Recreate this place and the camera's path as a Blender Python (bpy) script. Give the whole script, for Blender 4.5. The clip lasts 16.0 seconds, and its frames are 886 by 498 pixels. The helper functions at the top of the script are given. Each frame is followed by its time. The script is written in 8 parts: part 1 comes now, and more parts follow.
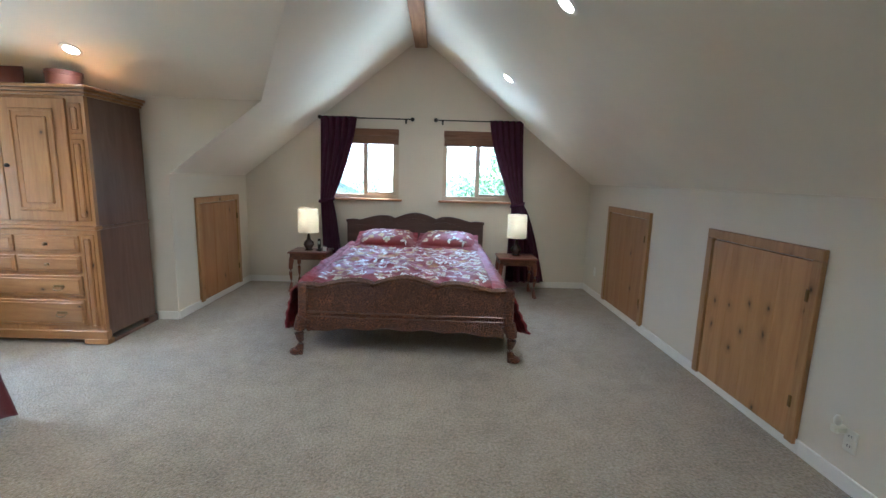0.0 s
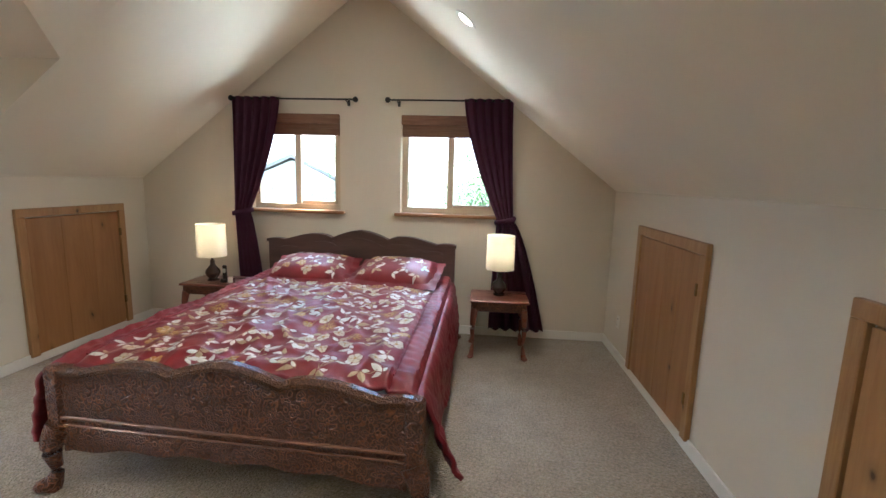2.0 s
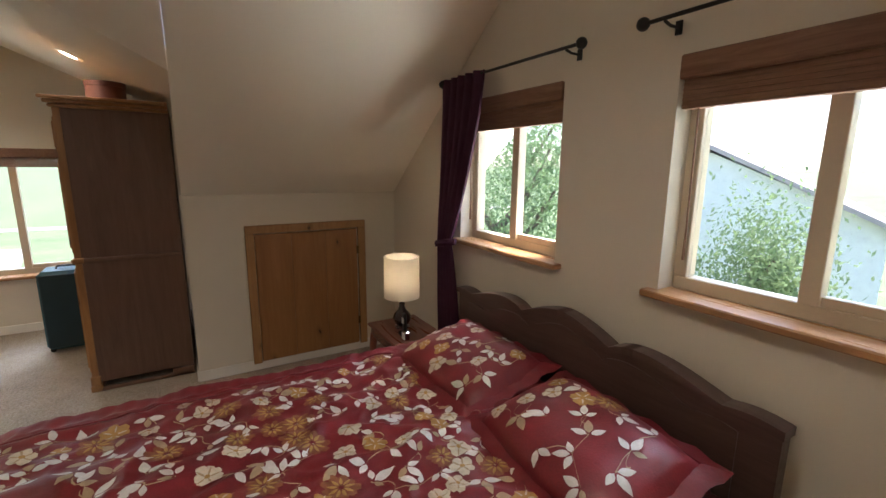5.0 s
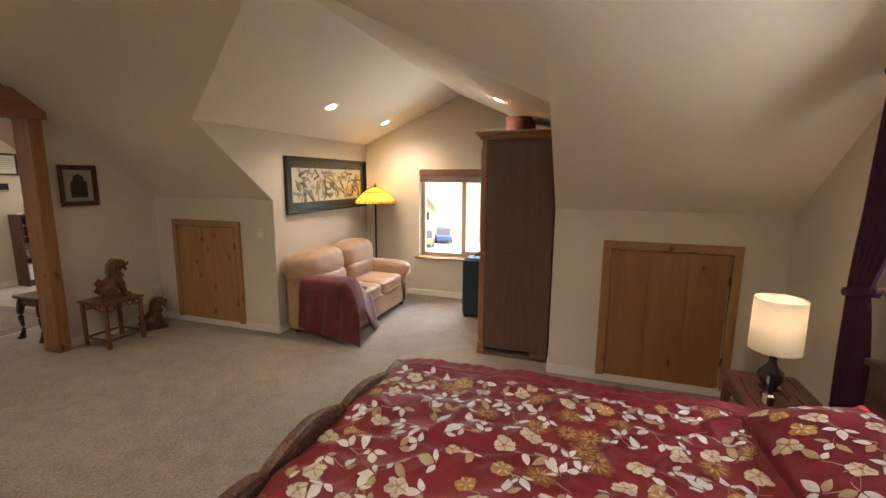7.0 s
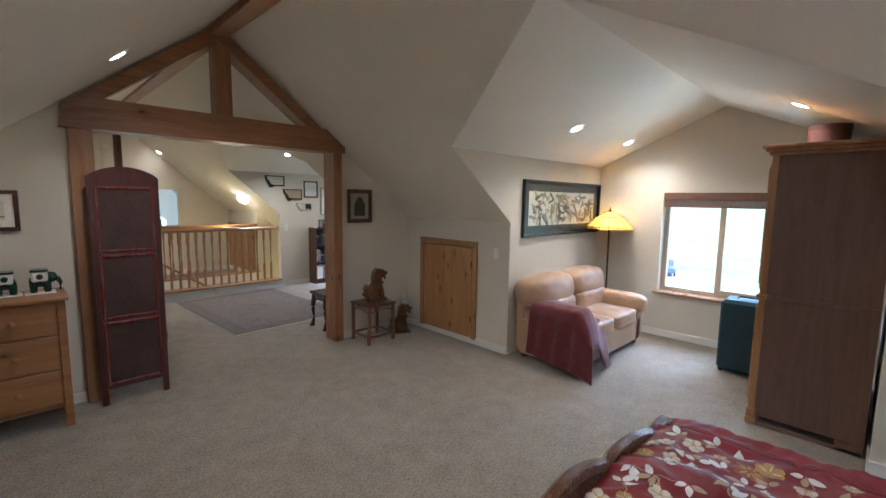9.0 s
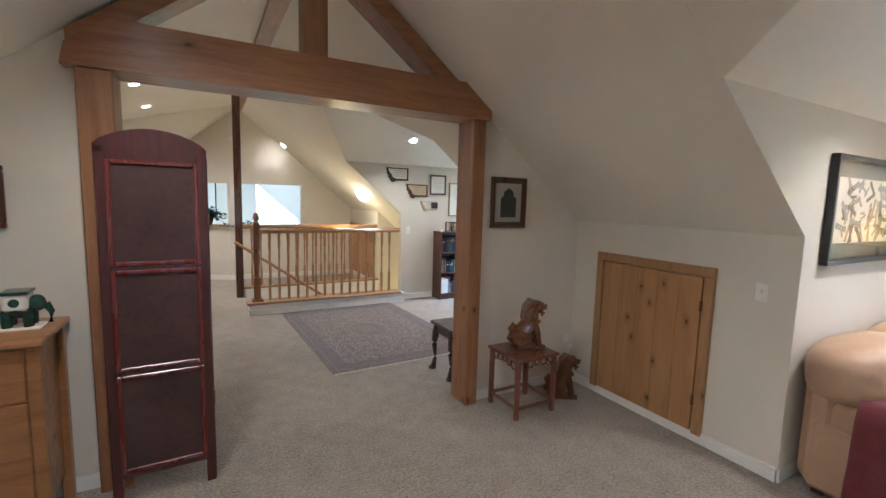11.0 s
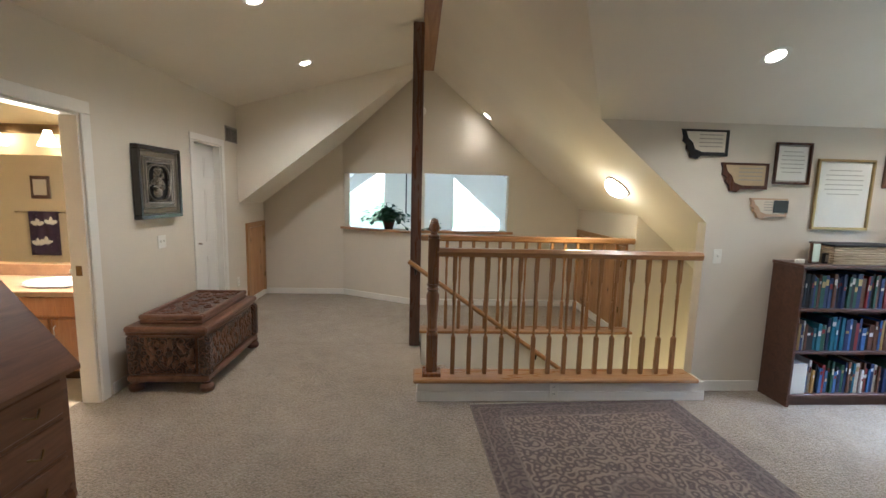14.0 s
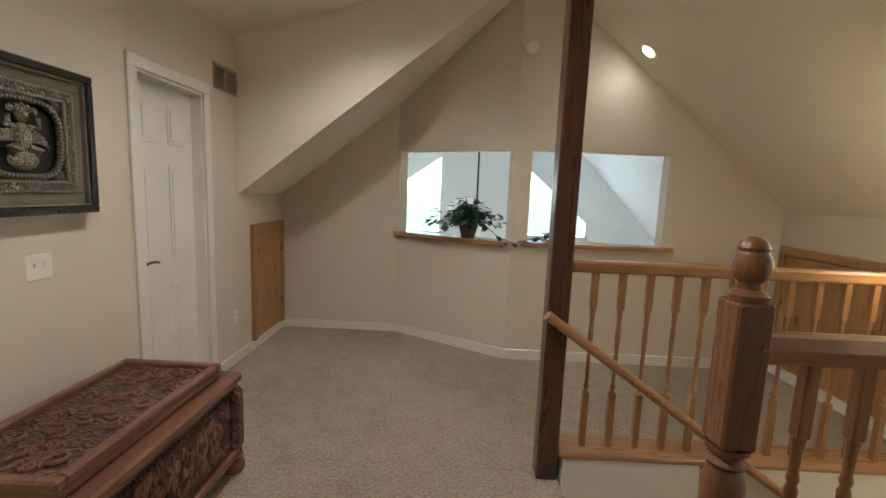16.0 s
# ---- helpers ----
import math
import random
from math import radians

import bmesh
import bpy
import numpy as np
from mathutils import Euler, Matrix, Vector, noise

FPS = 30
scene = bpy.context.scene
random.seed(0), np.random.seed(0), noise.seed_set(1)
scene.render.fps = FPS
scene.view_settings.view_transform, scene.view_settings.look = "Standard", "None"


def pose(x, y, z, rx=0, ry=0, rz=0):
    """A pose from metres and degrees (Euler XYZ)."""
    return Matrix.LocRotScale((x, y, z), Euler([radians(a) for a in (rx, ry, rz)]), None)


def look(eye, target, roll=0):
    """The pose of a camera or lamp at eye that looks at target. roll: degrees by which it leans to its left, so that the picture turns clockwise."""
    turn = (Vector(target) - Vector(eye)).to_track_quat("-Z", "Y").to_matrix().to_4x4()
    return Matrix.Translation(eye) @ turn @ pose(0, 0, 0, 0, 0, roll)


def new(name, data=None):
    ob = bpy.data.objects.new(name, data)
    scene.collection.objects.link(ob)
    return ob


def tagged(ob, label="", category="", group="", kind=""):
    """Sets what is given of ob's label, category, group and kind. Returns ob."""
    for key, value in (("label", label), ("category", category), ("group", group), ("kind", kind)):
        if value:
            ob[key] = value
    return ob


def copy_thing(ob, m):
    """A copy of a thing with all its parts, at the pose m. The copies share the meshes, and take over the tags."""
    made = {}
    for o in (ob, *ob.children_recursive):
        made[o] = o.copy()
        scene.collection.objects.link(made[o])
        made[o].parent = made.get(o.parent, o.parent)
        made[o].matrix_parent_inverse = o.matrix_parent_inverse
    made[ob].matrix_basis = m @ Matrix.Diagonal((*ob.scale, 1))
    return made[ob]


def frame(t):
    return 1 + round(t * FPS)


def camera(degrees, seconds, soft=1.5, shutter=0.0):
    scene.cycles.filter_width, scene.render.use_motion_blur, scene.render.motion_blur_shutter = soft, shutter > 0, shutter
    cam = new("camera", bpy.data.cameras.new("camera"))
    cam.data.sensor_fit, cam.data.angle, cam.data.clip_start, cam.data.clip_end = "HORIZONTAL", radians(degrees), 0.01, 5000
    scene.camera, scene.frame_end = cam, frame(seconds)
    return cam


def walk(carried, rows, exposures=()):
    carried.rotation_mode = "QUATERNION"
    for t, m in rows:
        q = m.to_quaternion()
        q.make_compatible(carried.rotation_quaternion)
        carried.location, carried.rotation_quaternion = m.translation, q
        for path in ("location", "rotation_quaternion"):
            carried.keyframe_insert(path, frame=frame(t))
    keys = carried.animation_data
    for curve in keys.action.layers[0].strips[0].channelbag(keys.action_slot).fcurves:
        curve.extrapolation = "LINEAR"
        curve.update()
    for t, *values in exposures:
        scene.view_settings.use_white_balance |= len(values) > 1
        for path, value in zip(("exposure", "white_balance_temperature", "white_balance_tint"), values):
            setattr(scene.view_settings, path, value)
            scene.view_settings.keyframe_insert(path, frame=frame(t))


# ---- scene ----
cam = camera(91.0, 16.0)
PATH = [
    (0, (0.546, 0.368, 1.499), (0.574, 2.341, 1.175), 1.6),
    (0.5, (0.74, 0.837, 1.495), (0.781, 2.813, 1.189), 2.0),
    (1, (0.988, 1.304, 1.498), (1.047, 3.281, 1.2), 2.2),
    (1.5, (1.246, 1.713, 1.508), (1.285, 3.69, 1.21), 2.2),
    (2, (1.39, 2.142, 1.507), (1.222, 4.111, 1.2), 1.6),
    (2.5, (1.433, 2.554, 1.535), (1.036, 4.488, 1.215), 0.8),
    (3, (1.495, 2.961, 1.605), (0.848, 4.823, 1.265), 0.5),
    (5.5, (1.67, 4.905, 1.7), (-0.221, 5.435, 1.319), 0.4),
    (6, (1.681, 4.979, 1.708), (-0.282, 4.961, 1.326), 0.2),
    (6.5, (1.696, 4.968, 1.703), (-0.24, 4.622, 1.342), 0.4),
    (7, (1.724, 4.924, 1.708), (-0.149, 4.301, 1.385), 0.5),
    (7.5, (1.751, 4.885, 1.712), (-0.034, 4.031, 1.423), 0.8),
    (8, (1.766, 4.841, 1.712), (0.078, 3.801, 1.45), 0.9),
    (8.5, (1.778, 4.776, 1.705), (0.207, 3.561, 1.466), 1.0),
    (9, (1.732, 4.584, 1.699), (0.333, 3.173, 1.472), 0.9),
    (9.5, (1.617, 4.192, 1.694), (0.389, 2.631, 1.463), 0.8),
    (12, (0.348, 1.986, 1.569), (-0.403, 0.146, 1.342), 1.8),
    (12.5, (0.212, 1.454, 1.585), (-0.351, -0.45, 1.347), 1.5),
    (13, (0.193, 0.928, 1.58), (-0.182, -1.021, 1.336), 1.3),
    (13.5, (0.245, 0.369, 1.578), (-0.003, -1.6, 1.327), 1.3),
    (14, (0.382, -0.153, 1.563), (0.266, -2.133, 1.306), 1.4),
    (14.5, (0.528, -0.705, 1.559), (0.538, -2.686, 1.291), 1.5),
    (15, (0.694, -1.252, 1.534), (0.794, -3.231, 1.26), 1.5),
    (15.5, (0.809, -1.809, 1.489), (0.943, -3.787, 1.224), 1.8),
    (16, (0.929, -2.383, 1.447), (0.975, -4.365, 1.183), 2.3),
]
walk(cam, [(t, look(eye, target, roll)) for t, eye, target, roll in PATH],
     exposures=[(0, 3.45, 4650, 6), (2, 3.5, 5300, 11), (3, 3.05, 6000, 19), (5.5, 2.5, 6150, 18), (6, 2.8, 6350, 20), (6.5, 3.05, 6700, 24), (7.5, 2.85, 6000, 19), (8.5, 3.0, 5000, 13), (9.5, 3.1, 4950, 14), (12, 3.75, 4950, 15), (13, 3.35, 4800, 14), (14.5, 2.9, 5400, 14), (15.5, 2.75, 5550, 17), (16, 2.8, 5450, 16)])

# ---- world, sun and daylight ----
world = bpy.data.worlds.new("world")
scene.world = world
world.use_nodes = True
wn = world.node_tree.nodes
sky = wn.new("ShaderNodeTexSky")
sky.sky_type, sky.sun_disc = "NISHITA", False
sky.sun_elevation, sky.sun_rotation = radians(61.7), radians(29.7)
world.node_tree.links.new(sky.outputs[0], wn["Background"].inputs[0])
wn["Background"].inputs[1].default_value = 0.12


def lamp(name, kind, energy, colour, matrix, **settings):
    data = bpy.data.lights.new(name, kind)
    data.energy, data.color = energy, colour
    if kind == "AREA":
        data.shape, data.size, data.size_y = "RECTANGLE", settings["w"], settings["h"]
    if kind == "SPOT":
        data.spot_size, data.spot_blend, data.shadow_soft_size = radians(settings["cone"]), 0.9, 0.06
    if kind == "POINT":
        data.shadow_soft_size = settings["r"]
    if kind == "SUN":
        data.angle = radians(0.5)
    ob = new(name, data)
    ob.matrix_world = matrix
    return ob


DAY = (0.75, 0.87, 1.0)
WARM = (1.0, 0.80, 0.54)
CAN = (1.0, 0.87, 0.66)
lamp("sun", "SUN", 3.0, (1.0, 0.95, 0.86), look((4, 7, 15), (0, 0, 0)))
lamp("daylight_gable_left", "AREA", 18, DAY, look((-0.5, 8.5, 3.9), (-0.44, 6.3, 1.6)), w=2.2, h=1.6)
lamp("daylight_gable_right", "AREA", 18, DAY, look((1.1, 8.5, 3.9), (1.05, 6.3, 1.6)), w=2.2, h=1.6)
lamp("daylight_sofa_dormer", "AREA", 42, DAY, look((-6.2, 3.3, 3.1), (-4.1, 3.2, 1.2)), w=2.4, h=1.6)
lamp("daylight_study_dormer", "AREA", 80, DAY, look((-6.0, -2.1, 3.9), (-3.9, -2.1, 1.2)), w=2.4, h=1.6)
# unseen area lamps added below the windows, standing in for lawn bounce light
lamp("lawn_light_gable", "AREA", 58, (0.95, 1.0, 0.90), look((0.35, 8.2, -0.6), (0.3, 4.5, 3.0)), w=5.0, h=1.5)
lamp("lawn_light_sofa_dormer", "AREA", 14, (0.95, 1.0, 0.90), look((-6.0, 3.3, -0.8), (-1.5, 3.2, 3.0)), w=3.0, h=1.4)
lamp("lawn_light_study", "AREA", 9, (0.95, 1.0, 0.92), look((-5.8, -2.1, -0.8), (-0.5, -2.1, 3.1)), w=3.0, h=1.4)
lamp("daylight_great_room", "AREA", 1100, DAY, look((0.2, -14.5, 4.5), (0.0, -11.0, 1.0)), w=5.0, h=2.5)

# ---- helpers for building ----
XL, XR, RX, RZ, KZ = -2.06, 2.63, 0.28, 3.27, 1.46
GY = 6.35
LXL, LXR, LRZ, LKZ = -1.87, 2.65, 3.20, 1.38


def box(bm, x0, x1, y0, y1, z0, z1, bevel=0.0, seg=1):
    x0, x1, y0, y1, z0, z1 = min(x0, x1), max(x0, x1), min(y0, y1), max(y0, y1), min(z0, z1), max(z0, z1)
    v = [bm.verts.new(p) for p in ((x0, y0, z0), (x1, y0, z0), (x1, y1, z0), (x0, y1, z0), (x0, y0, z1), (x1, y0, z1), (x1, y1, z1), (x0, y1, z1))]
    fs = [bm.faces.new([v[i] for i in q]) for q in ((3, 2, 1, 0), (4, 5, 6, 7), (0, 1, 5, 4), (1, 2, 6, 5), (2, 3, 7, 6), (3, 0, 4, 7))]
    if bevel > 0:
        edges = list({e for f in fs for e in f.edges})
        bmesh.ops.bevel(bm, geom=edges, offset=bevel, segments=seg, profile=0.5, affect="EDGES")
    return v


def prism(bm, pts, vec):
    vec = Vector(vec)
    a = [bm.verts.new(p) for p in pts]
    b = [bm.verts.new(Vector(p) + vec) for p in pts]
    n = len(pts)
    bm.faces.new(a[::-1])
    bm.faces.new(b)
    for i in range(n):
        bm.faces.new((a[i], a[(i + 1) % n], b[(i + 1) % n], b[i]))


def lathe(bm, prof, cx=0.0, cy=0.0, seg=20, m=None):
    rings = []
    for r, z in prof:
        ring = []
        for k in range(seg):
            a = 2 * math.pi * k / seg
            p = Vector((cx + max(r, 1e-4) * math.cos(a), cy + max(r, 1e-4) * math.sin(a), z))
            ring.append(bm.verts.new(m @ p if m else p))
        rings.append(ring)
    for u, w in zip(rings, rings[1:]):
        for k in range(seg):
            bm.faces.new((u[k], u[(k + 1) % seg], w[(k + 1) % seg], w[k]))
    if prof[0][0] > 1e-3:
        bm.faces.new(rings[0][::-1])
    if prof[-1][0] > 1e-3:
        bm.faces.new(rings[-1])


def tube(bm, pts, radii, seg=8, flat=1.0):
    pts = [Vector(p) for p in pts]
    if not isinstance(radii, (list, tuple)):
        radii = [radii] * len(pts)
    rings = []
    for i, p in enumerate(pts):
        d = (pts[min(i + 1, len(pts) - 1)] - pts[max(i - 1, 0)]).normalized()
        u = d.cross(Vector((0, 0, 1)))
        u = u.normalized() if u.length > 1e-3 else Vector((1, 0, 0))
        w = d.cross(u)
        rings.append([bm.verts.new(p + radii[i] * (math.cos(2 * math.pi * k / seg) * u + flat * math.sin(2 * math.pi * k / seg) * w)) for k in range(seg)])
    for a, b in zip(rings, rings[1:]):
        for k in range(seg):
            bm.faces.new((a[k], a[(k + 1) % seg], b[(k + 1) % seg], b[k]))
    bm.faces.new(rings[0][::-1])
    bm.faces.new(rings[-1])


def sheet(bm, fn, nu, nv, closed=False):
    g = [[bm.verts.new(fn(i / (nu - 1), j / (nv - 1))) for j in range(nv)] for i in range(nu)]
    for i in range(nu - 1):
        for j in range(nv - 1):
            bm.faces.new((g[i][j], g[i + 1][j], g[i + 1][j + 1], g[i][j + 1]))
    return g


def ellipsoid(bm, c, r, seg=12, rot=None):
    m = Matrix.Translation(c) @ (rot or Matrix()) @ Matrix.Diagonal((*r, 1))
    bmesh.ops.create_uvsphere(bm, u_segments=seg, v_segments=max(6, seg * 2 // 3), radius=1.0, matrix=m)


def solid(name, bm, material, smooth=35):
    bmesh.ops.recalc_face_normals(bm, faces=bm.faces)
    me = bpy.data.meshes.new(name)
    bm.to_mesh(me)
    bm.free()
    me.materials.append(material)
    if smooth:
        me.shade_smooth()
        me.set_sharp_from_angle(angle=radians(smooth))
    return me


def part(name, bm, material, parent=None, label="", smooth=35):
    ob = new(name, solid(name, bm, material, smooth))
    if parent is not None:
        ob.parent = parent
        ob.matrix_parent_inverse = parent.matrix_basis.inverted()
    if label:
        tagged(ob, label)
    return ob


def thing(name, label, category, group="", at=(0, 0, 0), turn=0.0):
    ob = new(name)
    ob.empty_display_size = 0.1
    ob.matrix_basis = pose(*at, 0, 0, turn)
    return tagged(ob, label, category, group)


def boxes(*rows, bevel=0.0):
    bm = bmesh.new()
    for r in rows:
        box(bm, *r, bevel=bevel)
    return bm


def setting(name, bm, material, label="", smooth=0):
    return tagged(part(name, bm, material, None, "", smooth), label or name.replace("_", " "), "", "", "structure")


# ---- materials ----
def nodes(name):
    m = bpy.data.materials.new(name)
    m.use_nodes = True
    return m, m.node_tree, m.node_tree.nodes["Principled BSDF"]


def coords(nt, scale=(1, 1, 1), kind="Object"):
    tc, mp = nt.nodes.new("ShaderNodeTexCoord"), nt.nodes.new("ShaderNodeMapping")
    mp.inputs["Scale"].default_value = scale
    nt.links.new(tc.outputs[kind], mp.inputs[0])
    return mp.outputs[0]


def noise_tex(nt, vec, scale, detail=3.0, rough=0.55, distortion=0.0):
    n = nt.nodes.new("ShaderNodeTexNoise")
    n.inputs["Scale"].default_value, n.inputs["Detail"].default_value = scale, detail
    n.inputs["Roughness"].default_value, n.inputs["Distortion"].default_value = rough, distortion
    nt.links.new(vec, n.inputs["Vector"])
    return n.outputs["Fac"]


def ramp(nt, fac, stops):
    r = nt.nodes.new("ShaderNodeValToRGB")
    while len(r.color_ramp.elements) < len(stops):
        r.color_ramp.elements.new(0.5)
    for e, (p, c) in zip(r.color_ramp.elements, stops):
        e.position, e.color = p, (*c, 1) if len(c) == 3 else c
    nt.links.new(fac, r.inputs[0])
    return r.outputs[0]


def mix(nt, fac, a, b, mode="MIX"):
    n = nt.nodes.new("ShaderNodeMix")
    n.data_type, n.blend_type = "RGBA", mode
    for sock, v in ((n.inputs[0], fac), (n.inputs[6], a), (n.inputs[7], b)):
        if isinstance(v, bpy.types.NodeSocket):
            nt.links.new(v, sock)
        else:
            sock.default_value = v if isinstance(v, float) else (*v, 1)
    return n.outputs[2]


def calc(nt, op, a, b=0.0, c=0.0):
    n = nt.nodes.new("ShaderNodeMath")
    n.operation = op
    for sock, v in zip(n.inputs, (a, b, c)):
        if isinstance(v, bpy.types.NodeSocket):
            nt.links.new(v, sock)
        else:
            sock.default_value = v
    return n.outputs[0]


def bump(nt, bsdf, height, strength, distance=0.01):
    b = nt.nodes.new("ShaderNodeBump")
    b.inputs["Strength"].default_value, b.inputs["Distance"].default_value = strength, distance
    nt.links.new(height, b.inputs["Height"])
    nt.links.new(b.outputs[0], bsdf.inputs["Normal"])


def shade_of(c, k):
    return tuple(max(0.0, min(1.0, v * k)) for v in c)


def plain(name, colour, rough=0.5, vary=0.12, scale=5.0, grain=80.0, relief=0.1, metal=0.0, coat=0.0, sheen=0.0):
    m, nt, b = nodes(name)
    v = coords(nt)
    big, fine = noise_tex(nt, v, scale), noise_tex(nt, v, grain, 2.0)
    both = calc(nt, "ADD", calc(nt, "MULTIPLY", big, 0.7), calc(nt, "MULTIPLY", fine, 0.3))
    nt.links.new(ramp(nt, both, [(0.3, shade_of(colour, 1 - vary)), (0.7, shade_of(colour, 1 + vary))]), b.inputs["Base Color"])
    b.inputs["Roughness"].default_value, b.inputs["Metallic"].default_value = rough, metal
    b.inputs["Coat Weight"].default_value, b.inputs["Sheen Weight"].default_value = coat, sheen
    bump(nt, b, fine, relief, 0.004)
    return m


def wood(name, light, dark, along="z", rough=0.45, freq=9.0, knots=0.0, coat=0.15, relief=0.08, by_piece=0.0):
    m, nt, b = nodes(name)
    s = {"x": (0.09, 1, 1), "y": (1, 0.09, 1), "z": (1, 1, 0.09)}[along]
    v = coords(nt, s)
    if by_piece:
        info = nt.nodes.new("ShaderNodeObjectInfo")
        add = nt.nodes.new("ShaderNodeVectorMath")
        add.operation = "ADD"
        nt.links.new(v, add.inputs[0])
        comb = nt.nodes.new("ShaderNodeCombineXYZ")
        for k in range(3):
            nt.links.new(calc(nt, "MULTIPLY", info.outputs["Random"], 7.0 + 3 * k), comb.inputs[k])
        nt.links.new(comb.outputs[0], add.inputs[1])
        v = add.outputs[0]
    grain = noise_tex(nt, v, freq * 2.2, 5.0, 0.62, 1.1)
    fine = noise_tex(nt, v, freq * 16, 3.0, 0.6, 0.2)
    f = calc(nt, "ADD", calc(nt, "MULTIPLY", grain, 0.75), calc(nt, "MULTIPLY", fine, 0.25))
    colour = ramp(nt, f, [(0.30, dark), (0.48, tuple((a + c) / 2 for a, c in zip(light, dark))), (0.66, light)])
    if knots:
        vo = nt.nodes.new("ShaderNodeTexVoronoi")
        vo.inputs["Scale"].default_value = knots
        vo.voronoi_dimensions = "2D"
        sep, com = nt.nodes.new("ShaderNodeSeparateXYZ"), nt.nodes.new("ShaderNodeCombineXYZ")
        nt.links.new(coords(nt), sep.inputs[0])
        across, upright = (calc(nt, "ADD", sep.outputs[0], sep.outputs[1]), sep.outputs[2])
        nt.links.new(calc(nt, "MULTIPLY", across, 1.0 if along == "z" else 0.6), com.inputs[0])
        nt.links.new(calc(nt, "MULTIPLY", upright, 0.6 if along == "z" else 1.0), com.inputs[1])
        wob = nt.nodes.new("ShaderNodeTexNoise")
        wob.inputs["Scale"].default_value = 14.0
        nt.links.new(com.outputs[0], wob.inputs["Vector"])
        bent = nt.nodes.new("ShaderNodeVectorMath")
        bent.operation = "MULTIPLY_ADD"
        bent.inputs[1].default_value = (0.035, 0.035, 0.0)
        nt.links.new(wob.outputs["Color"], bent.inputs[0])
        nt.links.new(com.outputs[0], bent.inputs[2])
        nt.links.new(bent.outputs[0], vo.inputs["Vector"])
        spot = ramp(nt, vo.outputs["Distance"], [(0.005 * knots, (1, 1, 1)), (0.010 * knots, (0.55, 0.55, 0.55)), (0.017 * knots, (0.26, 0.26, 0.26)), (0.042 * knots, (0, 0, 0))])
        pick = nt.nodes.new("ShaderNodeSeparateColor")
        nt.links.new(vo.outputs["Color"], pick.inputs[0])
        spot = calc(nt, "MULTIPLY", spot, calc(nt, "GREATER_THAN", pick.outputs[0], 0.30))
        colour = mix(nt, spot, colour, shade_of(dark, 0.22))
    nt.links.new(colour, b.inputs["Base Color"])
    nt.links.new(ramp(nt, grain, [(0.2, (rough + 0.1,) * 3), (0.8, (max(0.05, rough - 0.1),) * 3)]), b.inputs["Roughness"])
    b.inputs["Coat Weight"].default_value, b.inputs["Coat Roughness"].default_value = coat, 0.25
    bump(nt, b, f, relief, 0.003)
    return m


def carved(name, light, dark, scale=55.0, rough=0.38, depth=0.9):
    """Dark wood covered in shallow carved scrolls."""
    m, nt, b = nodes(name)
    v = coords(nt)
    vo = nt.nodes.new("ShaderNodeTexVoronoi")
    vo.feature = "SMOOTH_F1"
    vo.inputs["Scale"].default_value, vo.inputs["Smoothness"].default_value = scale, 0.35
    warp = nt.nodes.new("ShaderNodeVectorMath")
    warp.operation = "ADD"
    nz = nt.nodes.new("ShaderNodeTexNoise")
    nz.inputs["Scale"].default_value = scale * 0.35
    nt.links.new(v, nz.inputs["Vector"])
    sc = nt.nodes.new("ShaderNodeVectorMath")
    sc.operation = "SCALE"
    sc.inputs["Scale"].default_value = 0.05
    nt.links.new(nz.outputs["Color"], sc.inputs[0])
    nt.links.new(v, warp.inputs[0])
    nt.links.new(sc.outputs[0], warp.inputs[1])
    nt.links.new(warp.outputs[0], vo.inputs["Vector"])
    rings = calc(nt, "SINE", calc(nt, "MULTIPLY", vo.outputs["Distance"], 16.0))
    grain = noise_tex(nt, v, 14, 4.0)
    nt.links.new(mix(nt, ramp(nt, rings, [(0.15, (0, 0, 0)), (0.75, (1, 1, 1))]), shade_of(dark, 0.75), ramp(nt, grain, [(0.3, dark), (0.7, light)])), b.inputs["Base Color"])
    b.inputs["Roughness"].default_value, b.inputs["Coat Weight"].default_value = rough, 0.25
    bump(nt, b, rings, depth, 0.006)
    return m


def glowing(name, colour, strength):
    m, nt, b = nodes(name)
    b.inputs["Base Color"].default_value = (*colour, 1)
    b.inputs["Emission Color"].default_value, b.inputs["Emission Strength"].default_value = (*colour, 1), strength
    return m


def lampshade(name, colour, amount=0.6):
    m, nt, b = nodes(name)
    tr, mx = nt.nodes.new("ShaderNodeBsdfTranslucent"), nt.nodes.new("ShaderNodeMixShader")
    col = ramp(nt, noise_tex(nt, coords(nt), 220, 2.0), [(0.3, shade_of(colour, 0.9)), (0.7, colour)])
    nt.links.new(col, b.inputs["Base Color"])
    nt.links.new(col, tr.inputs[0])
    b.inputs["Roughness"].default_value = 0.8
    mx.inputs[0].default_value = amount
    nt.links.new(b.outputs[0], mx.inputs[1])
    nt.links.new(tr.outputs[0], mx.inputs[2])
    nt.links.new(mx.outputs[0], nt.nodes["Material Output"].inputs[0])
    return m


def glass(name):
    m, nt, b = nodes(name)
    b.inputs["Base Color"].default_value = (0.96, 0.98, 0.97, 1)
    b.inputs["Roughness"].default_value, b.inputs["Transmission Weight"].default_value, b.inputs["IOR"].default_value = 0.0, 1.0, 1.3
    return m


